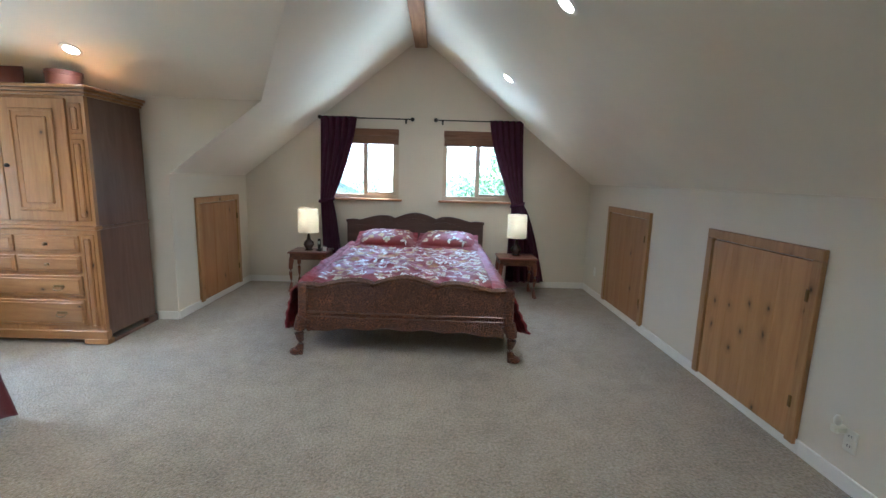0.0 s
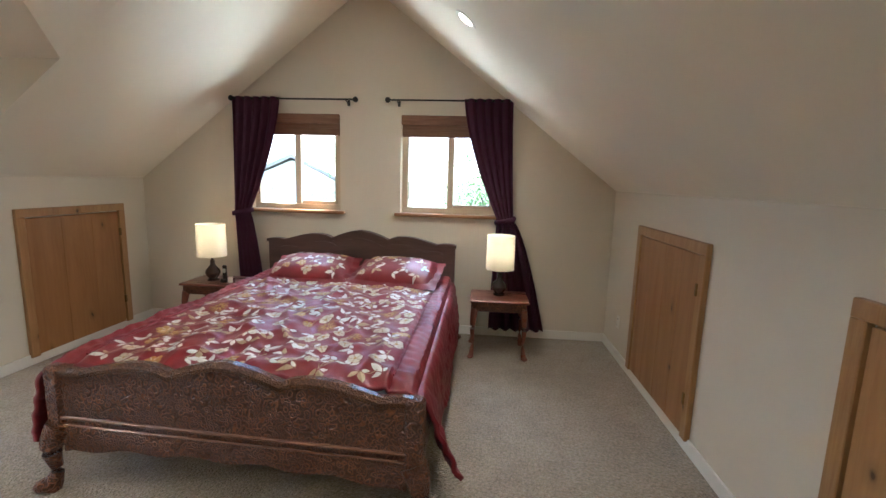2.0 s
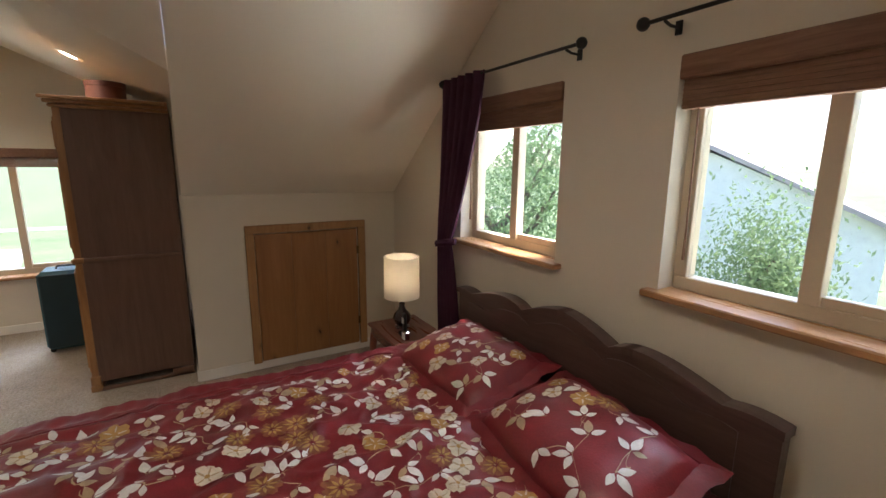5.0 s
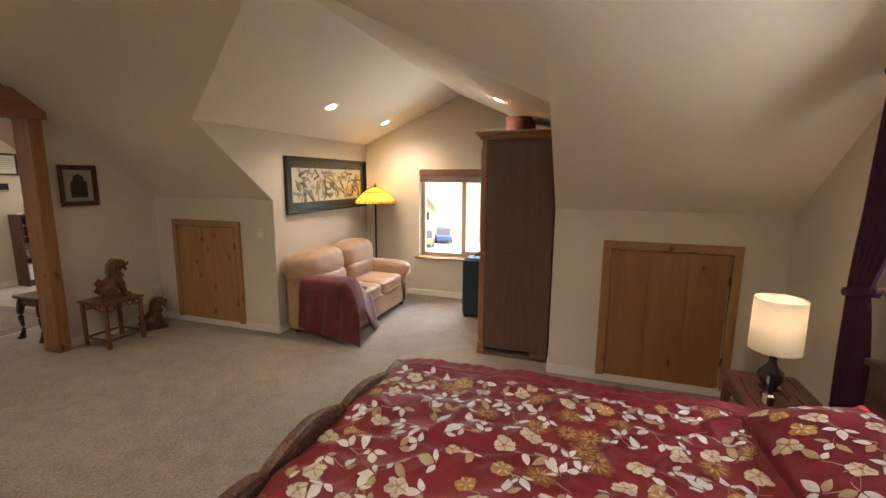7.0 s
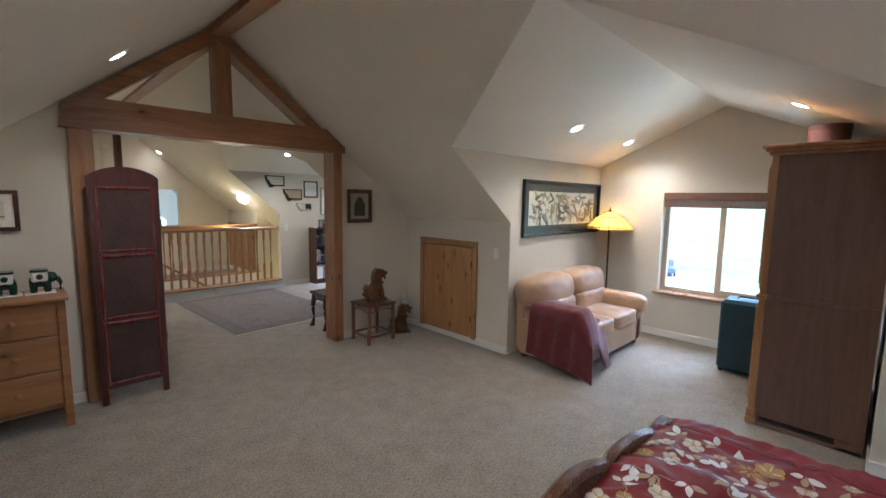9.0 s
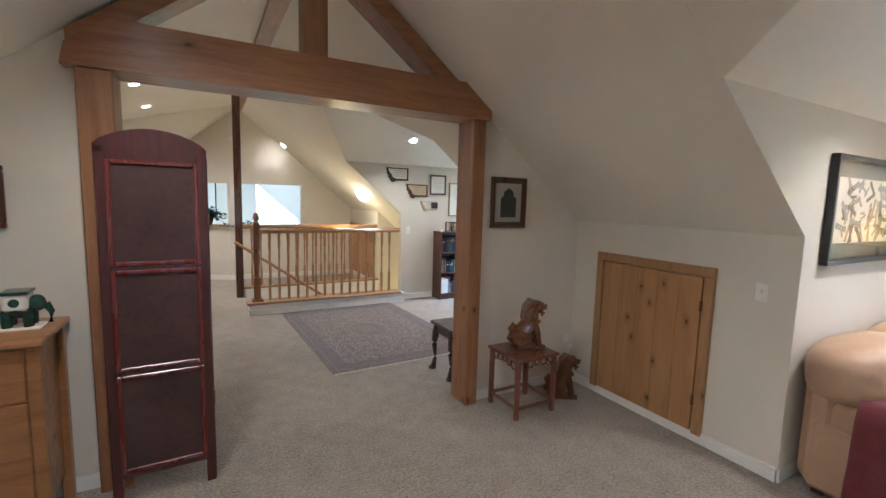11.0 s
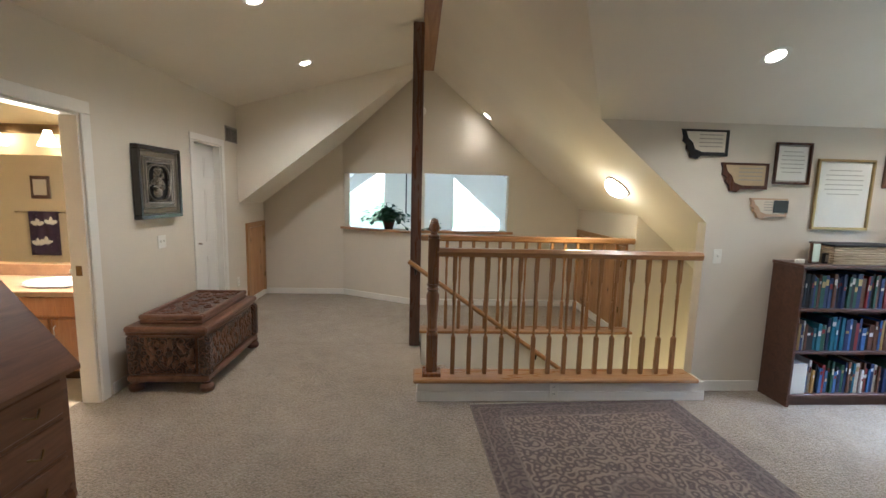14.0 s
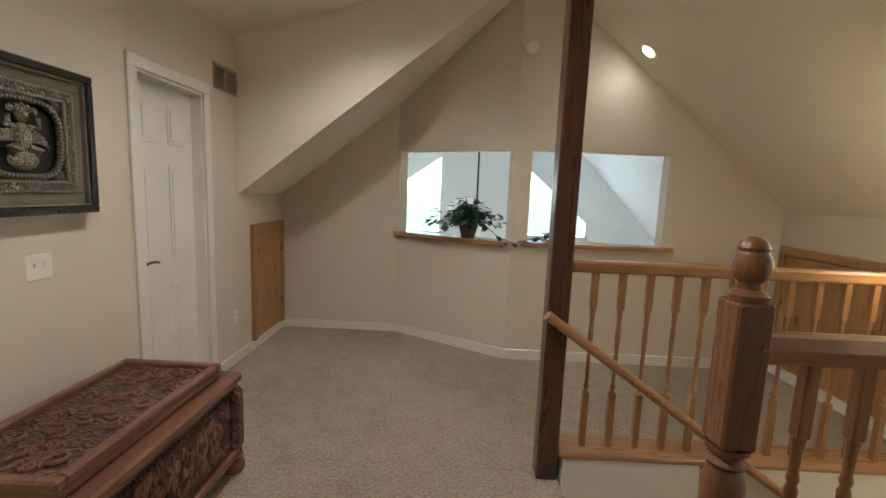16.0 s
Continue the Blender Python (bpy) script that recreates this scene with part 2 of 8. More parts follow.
def painted_wall(name, colour):
    m, nt, b = nodes(name)
    v = coords(nt)
    big, mid, fine = noise_tex(nt, v, 1.3, 3.0), noise_tex(nt, v, 26, 3.0), noise_tex(nt, v, 140, 2.0)
    nt.links.new(ramp(nt, big, [(0.25, shade_of(colour, 0.96)), (0.75, shade_of(colour, 1.03))]), b.inputs["Base Color"])
    b.inputs["Roughness"].default_value = 0.62
    b.inputs["Specular IOR Level"].default_value = 0.35
    bump(nt, b, calc(nt, "ADD", calc(nt, "MULTIPLY", mid, 0.6), calc(nt, "MULTIPLY", fine, 0.4)), 0.10, 0.004)
    return m


def carpet_mat(name):
    m, nt, b = nodes(name)
    v = coords(nt)
    vo = nt.nodes.new("ShaderNodeTexVoronoi")
    vo.inputs["Scale"].default_value = 95
    nt.links.new(v, vo.inputs["Vector"])
    loops, worn, big = noise_tex(nt, v, 60, 3.0, 0.7), noise_tex(nt, v, 7, 4.0), noise_tex(nt, v, 0.9, 3.0)
    f = calc(nt, "ADD", calc(nt, "MULTIPLY", loops, 0.62), calc(nt, "ADD", calc(nt, "MULTIPLY", worn, 0.18), calc(nt, "MULTIPLY", big, 0.20)))
    nt.links.new(ramp(nt, f, [(0.34, (0.178, 0.142, 0.100)), (0.5, (0.345, 0.286, 0.212)), (0.66, (0.505, 0.432, 0.336))]), b.inputs["Base Color"])
    b.inputs["Roughness"].default_value, b.inputs["Sheen Weight"].default_value = 0.95, 0.25
    b.inputs["Specular IOR Level"].default_value = 0.1
    bump(nt, b, calc(nt, "ADD", vo.outputs["Distance"], calc(nt, "MULTIPLY", loops, 0.8)), 0.8, 0.012)
    return m


def rug_cloth(name):
    m, nt, b = nodes(name)
    v = coords(nt)
    xyz = nt.nodes.new("ShaderNodeSeparateXYZ")
    nt.links.new(v, xyz.inputs[0])
    ex = calc(nt, "SUBTRACT", 0.80, calc(nt, "ABSOLUTE", xyz.outputs[0]))
    ey = calc(nt, "SUBTRACT", 1.16, calc(nt, "ABSOLUTE", xyz.outputs[1]))
    edge = calc(nt, "MINIMUM", ex, ey)
    rad = calc(nt, "SQRT", calc(nt, "ADD", calc(nt, "POWER", calc(nt, "MULTIPLY", xyz.outputs[0], 1.25), 2.0), calc(nt, "POWER", xyz.outputs[1], 2.0)))
    scroll = nt.nodes.new("ShaderNodeTexVoronoi")
    scroll.voronoi_dimensions, scroll.feature, scroll.inputs["Scale"].default_value = "2D", "SMOOTH_F1", 19.0
    nt.links.new(v, scroll.inputs["Vector"])
    curls = calc(nt, "SINE", calc(nt, "MULTIPLY", scroll.outputs["Distance"], 15.0))
    weave = calc(nt, "ADD", calc(nt, "MULTIPLY_ADD", curls, 0.30, 0.30), calc(nt, "MULTIPLY", noise_tex(nt, v, 34, 4.0, 0.7), 0.40))
    field = ramp(nt, weave, [(0.22, (0.078, 0.050, 0.043)), (0.45, (0.112, 0.078, 0.063)), (0.60, (0.17, 0.125, 0.096)), (0.80, (0.25, 0.195, 0.145))])
    bord = ramp(nt, weave, [(0.25, (0.070, 0.045, 0.040)), (0.55, (0.105, 0.072, 0.062)), (0.80, (0.15, 0.112, 0.09))])
    col = mix(nt, ramp(nt, edge, [(0.0, (0, 0, 0)), (0.195, (0, 0, 0)), (0.20, (1, 1, 1))]), bord, field)
    lines = ramp(nt, edge, [(0.0, (1, 1, 1)), (0.012, (0, 0, 0)), (0.05, (0, 0, 0)), (0.055, (0.8, 0.8, 0.8)), (0.065, (0, 0, 0)), (0.185, (0, 0, 0)), (0.19, (0.9, 0.9, 0.9)), (0.202, (0, 0, 0))])
    col = mix(nt, lines, col, (0.22, 0.175, 0.145))
    rings = ramp(nt, rad, [(0.0, (1, 1, 1)), (0.04, (0, 0, 0)), (0.09, (0.7, 0.7, 0.7)), (0.11, (0, 0, 0)), (0.27, (0, 0, 0)), (0.285, (1, 1, 1)), (0.31, (0, 0, 0))])
    disc = ramp(nt, rad, [(0.0, (1, 1, 1)), (0.27, (0.9, 0.9, 0.9)), (0.285, (0, 0, 0))])
    col = mix(nt, calc(nt, "MULTIPLY", disc, 0.5), col, (0.10, 0.07, 0.064))
    col = mix(nt, calc(nt, "MULTIPLY", rings, 0.6), col, (0.25, 0.20, 0.16))
    nt.links.new(col, b.inputs["Base Color"])
    b.inputs["Roughness"].default_value, b.inputs["Sheen Weight"].default_value = 0.95, 0.3
    bump(nt, b, noise_tex(nt, v, 160, 2.0), 0.4, 0.006)
    return m


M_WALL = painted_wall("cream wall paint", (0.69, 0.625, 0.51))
# the wall cream, lightened to put the missing ceiling light into its colour
M_CEIL = painted_wall("lightened cream ceiling paint", (0.84, 0.78, 0.655))
M_GREAT = painted_wall("white great room paint", (0.80, 0.78, 0.72))
M_CARPET = carpet_mat("beige loop carpet")
M_TRIM = plain("white trim paint", (0.80, 0.77, 0.70), 0.4, 0.04, 3, 60, 0.05)
M_PINE_Y = wood("knotty pine boards", (0.50, 0.275, 0.105), (0.35, 0.168, 0.058), "z", 0.42, 4.0, 5.0, by_piece=1.0)
M_PINE_PLAIN = wood("honey pine hatch boards", (0.37, 0.185, 0.065), (0.27, 0.12, 0.042), "z", 0.4, 4.0, 2.6, by_piece=1.0)
M_PINE_TRIM = wood("pine casing", (0.44, 0.25, 0.10), (0.30, 0.15, 0.055), "z", 0.4, 8.0, 3.0)
M_TIMBER_Z = wood("stained timber upright", (0.36, 0.17, 0.065), (0.20, 0.08, 0.03), "z", 0.42, 6.0, 2.2, coat=0.3)
M_TIMBER_X = wood("stained timber beam", (0.38, 0.18, 0.07), (0.21, 0.085, 0.032), "x", 0.42, 6.0, 2.0, coat=0.3)
M_TIMBER_Y = wood("stained timber ridge", (0.38, 0.18, 0.07), (0.21, 0.085, 0.032), "y", 0.42, 6.0, 2.0, coat=0.3)
M_DARKPOST = wood("dark stained post", (0.11, 0.045, 0.025), (0.05, 0.02, 0.012), "z", 0.3, 9.0, 0, coat=0.4)
M_OAK = wood("oak railing", (0.40, 0.215, 0.09), (0.26, 0.122, 0.046), "z", 0.32, 9.0, 0, coat=0.4)
M_NEWEL = wood("reddish newel oak", (0.25, 0.11, 0.045), (0.155, 0.062, 0.025), "z", 0.28, 9.0, 0, coat=0.5)
M_OAK_X = wood("oak handrail", (0.44, 0.24, 0.10), (0.28, 0.13, 0.048), "x", 0.3, 9.0, 0, coat=0.45)
M_SILL = wood("oak sill", (0.46, 0.25, 0.11), (0.30, 0.14, 0.055), "x", 0.3, 9.0, 0, coat=0.4)
M_CARVED = carved("carved bed wood", (0.31, 0.115, 0.048), (0.12, 0.040, 0.018), 38)
M_BEDWOOD = wood("polished bed wood", (0.22, 0.105, 0.06), (0.11, 0.05, 0.03), "x", 0.3, 10.0, 0, coat=0.4)
M_HEAD = wood("dull headboard wood", (0.105, 0.062, 0.050), (0.060, 0.034, 0.028), "x", 0.36, 8.0, 0, coat=0.2)
M_FLORAL = plain("burgundy bed cloth", (0.19, 0.016, 0.022), 0.42, 0.3, 7, 150, 0.25)
M_BURG = plain("burgundy quilted cloth", (0.18, 0.016, 0.022), 0.48, 0.25, 9, 120, 0.3)
M_CURTAIN = lampshade("wine curtain cloth", (0.085, 0.020, 0.050), 0.35)
M_THROW = plain("wine fleece throw", (0.13, 0.02, 0.024), 0.9, 0.25, 12, 90, 0.5, sheen=0.25)
M_LEATHER = plain("tan leather", (0.43, 0.275, 0.165), 0.42, 0.14, 4, 110, 0.25, coat=0.06)
M_IRON = plain("black iron", (0.03, 0.028, 0.026), 0.45, 0.2, 9, 60, 0.1, metal=0.6)
M_BRASS = plain("antique brass", (0.20, 0.13, 0.06), 0.35, 0.2, 9, 60, 0.1, metal=1.0)
M_CHROME = plain("chrome", (0.75, 0.75, 0.75), 0.15, 0.03, 9, 60, 0.02, metal=1.0)
M_GLASS = glass("window glass")
M_PICGLASS = glass("picture glass")
M_PICGLASS.node_tree.nodes["Principled BSDF"].inputs["IOR"].default_value = 1.10
M_VINYL = plain("almond window vinyl", (0.58, 0.49, 0.36), 0.4, 0.05, 4, 60, 0.04)
M_BLIND = wood("brown woven blind", (0.27, 0.145, 0.085), (0.16, 0.075, 0.04), "x", 0.6, 22.0, 0, coat=0.0)
M_SHADE = lampshade("linen lampshade", (0.84, 0.80, 0.70), 0.5)
M_AMBER = lampshade("amber glass shade", (0.85, 0.66, 0.24), 0.5)
M_CANGLOW = glowing("recessed lamp", (1.0, 0.88, 0.66), 6.0)
M_GREYVENT = plain("grey vent metal", (0.33, 0.30, 0.25), 0.5, 0.1)
M_WHITE = plain("white plastic", (0.80, 0.77, 0.68), 0.4, 0.03, 6, 60, 0.03)

# ---- structure ----
def slope_l(x):
    return RZ - (RX - x) * (RZ - KZ) / (RX - XL)


def slope_r(x):
    return RZ - (x - RX) * (RZ - KZ) / (XR - RX)


def loft_l(x):
    return LRZ - (RX - x) * (LRZ - LKZ) / (RX - LXL)


def loft_r(x):
    return LRZ - (x - RX) * (LRZ - 1.36) / (LXR - RX)


def shed(x):
    return LRZ - (x - RX) * (LRZ - 2.55) / (LXR - RX)


def inv(f, z, a=-2.5, b=0.28):
    for _ in range(50):
        c = (a + b) / 2
        a, b = (c, b) if f(c) < z else (a, c)
    return c


def walling(name, p0, p1, thick, top, holes=(), z0=0.0, material=M_WALL, cuts=(), label=""):
    """An upright wall from p0 to p1 in plan, its thickness to the right of that way, with openings (u0, u1, z0, z1)."""
    p0, p1 = Vector((*p0, 0)), Vector((*p1, 0))
    way = (p1 - p0).normalized()
    out = Vector((way.y, -way.x, 0)) * thick
    length = (p1 - p0).length
    us = sorted({0.0, length, *cuts, *(u for h in holes for u in h[:2])})
    bm = bmesh.new()
    for a, b in zip(us, us[1:]):
        if b - a < 1e-4:
            continue
        qa, qb = p0 + way * a, p0 + way * b
        ta, tb = top(qa), top(qb)
        zs = [z0]
        for h in sorted(holes, key=lambda h: h[2]):
            if h[0] < (a + b) / 2 < h[1]:
                zs += [h[2], h[3]]
        zs.append(None)
        for lo, hi in zip(zs[::2], zs[1::2]):
            if hi is not None and hi - lo < 1e-4:
                continue
            za, zb = (ta, tb) if hi is None else (hi, hi)
            prism(bm, [qa + Vector((0, 0, lo)), qb + Vector((0, 0, lo)), qb + Vector((0, 0, zb)), qa + Vector((0, 0, za))], out)
    bmesh.ops.remove_doubles(bm, verts=bm.verts, dist=1e-5)
    return setting(name, bm, material, label)


def slab(bm, pts, up=0.12):
    prism(bm, pts, (0, 0, up))


# floors
bm = bmesh.new()
box(bm, -4.3, 2.80, -3.42, 6.5, -0.25, 0.0)
box(bm, 0.34, 2.80, -4.52, -3.42, -0.25, 0.0)
box(bm, LXL + 0.002, 2.80, -6.80, -4.525, -0.25, 0.0)
setting("floor", bm, M_CARPET, "beige looped carpet over the whole loft floor")
bm = boxes((2.80, 6.5, -4.3, -1.6, -0.25, 0.004))
setting("bathroom_floor", bm, plain("bathroom vinyl", (0.55, 0.50, 0.40), 0.35, 0.1, 8, 40, 0.05), "pale vinyl bathroom floor")

# bedroom ceiling
xt, zt, zr = inv(slope_l, 2.17), 2.17, 2.80
xr = inv(slope_l, zr)
Y1, Y2, XB = 1.78, 4.66, -4.10
YC = (Y1 + Y2) / 2
bm = bmesh.new()
slab(bm, [(RX, -0.04, RZ), (XR + 0.2, -0.04, slope_r(XR + 0.2)), (XR + 0.2, 6.5, slope_r(XR + 0.2)), (RX, 6.5, RZ)])
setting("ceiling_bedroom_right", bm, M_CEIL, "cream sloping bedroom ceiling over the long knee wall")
bm = bmesh.new()
for a, b in ((-0.04, Y1 - 0.001), (Y2 + 0.001, 6.5)):
    slab(bm, [(RX, a, RZ), (XL - 0.2, a, slope_l(XL - 0.2)), (XL - 0.2, b, slope_l(XL - 0.2)), (RX, b, RZ)])
slab(bm, [(RX, Y1, RZ), (RX, YC, RZ), (xr, YC, zr), (xt, Y1, zt)])
slab(bm, [(RX, YC, RZ), (RX, Y2, RZ), (xt, Y2, zt), (xr, YC, zr)])
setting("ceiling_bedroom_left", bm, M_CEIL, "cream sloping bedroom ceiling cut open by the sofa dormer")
bm = bmesh.new()
slab(bm, [(XB - 0.2, Y1 - 0.1, zt - 0.0437), (xt, Y1, zt), (xr, YC, zr), (XB - 0.2, YC, zr)])
slab(bm, [(XB - 0.2, YC, zr), (xr, YC, zr), (xt, Y2, zt), (XB - 0.2, Y2 + 0.1, zt - 0.0437)])
setting("ceiling_sofa_dormer", bm, M_CEIL, "cream gabled ceiling of the sofa dormer")

# overhang added out of view to block sun from the gable windows
bm = bmesh.new()
slab(bm, [(RX, 6.5, RZ), (XR + 0.4, 6.5, slope_r(XR + 0.4)), (XR + 0.4, 7.2, slope_r(XR + 0.4)), (RX, 7.2, RZ)])
slab(bm, [(RX, 6.5, RZ), (XL - 0.4, 6.5, slope_l(XL - 0.4)), (XL - 0.4, 7.2, slope_l(XL - 0.4)), (RX, 7.2, RZ)])
setting("roof_overhang", bm, M_TRIM, "unseen overhang added to keep sun off the gable windows")

# slab added above the ceilings, unseen, to stop sun leaking through their joints
bm = bmesh.new()
slab(bm, [(RX - 0.05, -6.95, 3.52), (3.1, -6.95, 2.78), (3.1, 6.5, 2.78), (RX - 0.05, 6.5, 3.52)], 0.05)
setting("roof_deck", bm, M_TRIM, "unseen slab added over the loft against sun leaks")

# study dormer and loft ceiling
zt2, zr2 = 2.14, 2.78
xt2, xr2 = inv(loft_l, zt2), inv(loft_l, zr2)
S1, S2, XB2 = -3.44, -0.64, -3.85
SC = (S1 + S2) / 2
bm = bmesh.new()
slab(bm, [(RX, S2 + 0.001, LRZ), (-2.3, S2 + 0.001, loft_l(-2.3)), (-2.3, -0.04, loft_l(-2.3)), (RX, -0.04, LRZ)])
slab(bm, [(RX, -6.95, LRZ), (-3.6, -6.95, loft_l(-3.6)), (-3.6, S1 - 0.001, loft_l(-3.6)), (RX, S1 - 0.001, LRZ)])
slab(bm, [(RX, S1, LRZ), (xt2, S1, zt2), (xr2, SC, zr2), (RX, SC, LRZ)])
slab(bm, [(RX, SC, LRZ), (xr2, SC, zr2), (xt2, S2, zt2), (RX, S2, LRZ)])
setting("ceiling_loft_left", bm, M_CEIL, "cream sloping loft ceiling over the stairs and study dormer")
bm = bmesh.new()
slab(bm, [(XB2 - 0.2, S1 - 0.1, zt2 - 0.045), (xt2, S1, zt2), (xr2, SC, zr2), (XB2 - 0.2, SC, zr2)])
slab(bm, [(XB2 - 0.2, SC, zr2), (xr2, SC, zr2), (xt2, S2, zt2), (XB2 - 0.2, S2 + 0.1, zt2 - 0.045)])
setting("ceiling_study_dormer", bm, M_CEIL, "cream gabled ceiling of the study dormer")
CHY = -5.82
bm = bmesh.new()
slab(bm, [(RX, CHY, LRZ), (LXR + 0.1, CHY, shed(LXR + 0.1)), (LXR + 0.1, -0.04, shed(LXR + 0.1)), (RX, -0.04, LRZ)])
slab(bm, [(RX, -6.95, LRZ), (LXR + 0.2, -6.95, loft_r(LXR + 0.2)), (LXR + 0.2, CHY - 0.01, loft_r(LXR + 0.2)), (RX, CHY - 0.01, LRZ)])
prism(bm, [(RX, CHY + 0.004, LRZ), (LXR + 0.1, CHY + 0.004, loft_r(LXR + 0.1)), (LXR + 0.1, CHY + 0.004, shed(LXR + 0.1) + 0.1), (RX, CHY + 0.004, LRZ + 0.1)], (0, -0.05, 0))
setting("ceiling_loft_right", bm, M_CEIL, "cream shed ceiling beside the bathroom with a sloping end")

# bedroom walls
W1, W2 = (-0.92, 0.004), (0.60, 1.553)
WZ = (1.19, 2.11)
walling("wall_gable", (XR + 0.12, GY), (XL - 0.12, GY), 0.2, lambda p: slope_l(p.x) + 0.05 if p.x < RX else slope_r(p.x) + 0.05,
        [(XR + 0.12 - W[1], XR + 0.12 - W[0], *WZ) for W in (W1, W2)], cuts=(XR + 0.12 - RX,), label="cream gable wall with two windows over the bed")
walling("wall_knee_right", (XR, -0.04), (XR, GY), 0.12, lambda p: KZ + 0.01, label="low cream knee wall with two pine hatches")
walling("wall_knee_left", (XL, GY), (XL, Y2 + 0.005), 0.12, lambda p: KZ + 0.01, label="low cream knee wall beside the bed")
walling("wall_knee_left_hall", (XL, Y1 - 0.005), (XL, -0.04), 0.12, lambda p: KZ + 0.01, label="low cream knee wall with a pine hatch")


def cheek_wall(name, y, thick, xk, xtop, ztop, xb, kz, label):
    bm = bmesh.new()
    prism(bm, [(xk - 0.001, y, 0), (xk - 0.001, y, kz), (xtop, y, ztop), (xb, y, ztop + 0.02), (xb, y, 0)], (0, thick, 0))
    setting(name, bm, M_WALL, label)


cheek_wall("wall_sofa_dormer_side", Y1, -0.1, XL, xt, zt, XB - 0.1, KZ, "cream dormer wall behind the sofa")
cheek_wall("wall_armoire_dormer_side", Y2, 0.1, XL, xt, zt, XB - 0.1, KZ, "cream dormer wall behind the armoire")
cheek_wall("wall_study_side_far", S1, -0.1, LXL, xt2, zt2, XB2 - 0.1, LKZ, "cream study wall hung with plaques")
cheek_wall("wall_study_side_near", S2, 0.1, LXL, xt2, zt2, XB2 - 0.1, LKZ, "cream study wall beside the post")
SW = (2.62, 3.90, 0.58, 1.82)
walling("wall_sofa_dormer_window", (XB, Y1 - 0.1), (XB, Y2 + 0.1), -0.2, lambda p: zr - abs(p.y - YC) * (zr - zt) / (Y2 - YC) + 0.03,
        [(SW[0] - Y1 + 0.1, SW[1] - Y1 + 0.1, SW[2], SW[3])], cuts=(YC - Y1 + 0.1,), label="cream dormer wall with a wide window")
SW2 = (-2.84, -1.45, 0.70, 1.85)
walling("wall_study_window", (XB2, S1 - 0.1), (XB2, S2 + 0.1), -0.2, lambda p: zr2 - abs(p.y - SC) * (zr2 - zt2) / (S2 - SC) + 0.03,
        [(SW2[0] - S1 + 0.1, SW2[1] - S1 + 0.1, SW2[2], SW2[3])], cuts=(SC - S1 + 0.1,), label="cream study wall with a bright window")

# partition with the timber opening
PF, PB = 0.10, -0.04
PXL, PXR = -0.93, 1.30
walling("wall_partition_left", (XL, PF), (PXL, PF), 0.14, lambda p: slope_l(p.x) + 0.03, label="cream partition beside the timber post")
walling("wall_partition_right", (PXR, PF), (LXR, PF), 0.14, lambda p: max(slope_r(p.x), shed(p.x)) + 0.03, label="cream partition behind the dresser")

# loft walls
BD = (-3.27, -2.42)
DR = (-5.36, -4.74)
u = lambda y: -0.04 - y
walling("wall_bathroom", (LXR, -0.04), (LXR, CHY), -0.12, lambda p: shed(LXR) + 0.05, [(u(BD[1]), u(BD[0]), -0.01, 2.03), (u(DR[1]), u(DR[0]), -0.01, 2.03)],
        label="cream loft wall with two doorways")
walling("wall_knee_back_right", (LXR, CHY), (LXR, -6.72), -0.12, lambda p: 1.37, label="low cream knee wall at the end of the loft")
K = [(2.78, -6.70), (1.50, -6.71), (0.44, -6.10), (-2.0, -6.16)]
loft_top = lambda p: (loft_l(p.x) if p.x < RX else loft_r(p.x)) + 0.04
walling("wall_overlook_left", K[0], K[1], -0.12, loft_top, label="cream end wall of the loft")
LEN2 = math.hypot(K[2][0] - K[1][0], K[2][1] - K[1][1])
OP1 = (0.03, LEN2 - 0.05, 1.03, 1.81)
OP2 = (0.14, 1.29, 1.04, 1.815)
walling("wall_overlook_angled", K[1], K[2], -0.12, loft_top, [OP1], label="angled cream wall with an open overlook")
walling("wall_overlook_right", K[2], K[3], -0.12, loft_top, [OP2], cuts=(0.16,), label="cream wall with an open overlook to the great room")
STY = -4.52
walling("wall_knee_stairs", (LXL, STY - 0.006), (LXL, -6.2), 0.12, lambda p: LKZ + 0.02, label="low cream knee wall past the stairs")

# stairwell
bm = bmesh.new()
prism(bm, [(LXL - 0.001, STY, -2.7), (LXL - 0.001, STY, LKZ + 0.02), (-3.5, STY, loft_l(-3.5)), (-3.5, STY, -2.7)], (0, -0.1, 0))
box(bm, LXL, 0.34, STY - 0.1, STY, -2.7, -0.25)
setting("wall_stairwell_far", bm, M_WALL, "cream stairwell wall lit by the ceiling lamp")
bm = bmesh.new()
box(bm, LXL, 0.40, -3.44, -3.34, -2.7, -0.25)
prism(bm, [(LXL, S1 - 0.1, -2.7), (LXL, S1 - 0.1, LKZ), (-3.5, S1 - 0.1, loft_l(-3.5)), (-3.5, S1 - 0.1, -2.7)], (0, 0.05, 0))
setting("wall_stairwell_near", bm, M_WALL, "cream stairwell wall below the railing")
setting("wall_stairwell_end", boxes((-3.6, -3.5, -4.62, -3.4, -2.7, 0.6)), M_WALL, "cream wall at the foot of the stairs")
stair = thing("staircase", "carpeted stairs going down beside the oak railing", "stairs")
for i in range(13):
    part("step", boxes((0.34 - 0.265 * (i + 1), 0.34 - 0.265 * i + 0.02, STY, -3.44, -2.7, -0.19 * (i + 1)), bevel=0.012), M_CARPET, stair)
setting("floor_below", boxes((-4.5, 4.5, -12, -3, -2.85, -2.7)), M_CARPET, "carpet on the floor below")

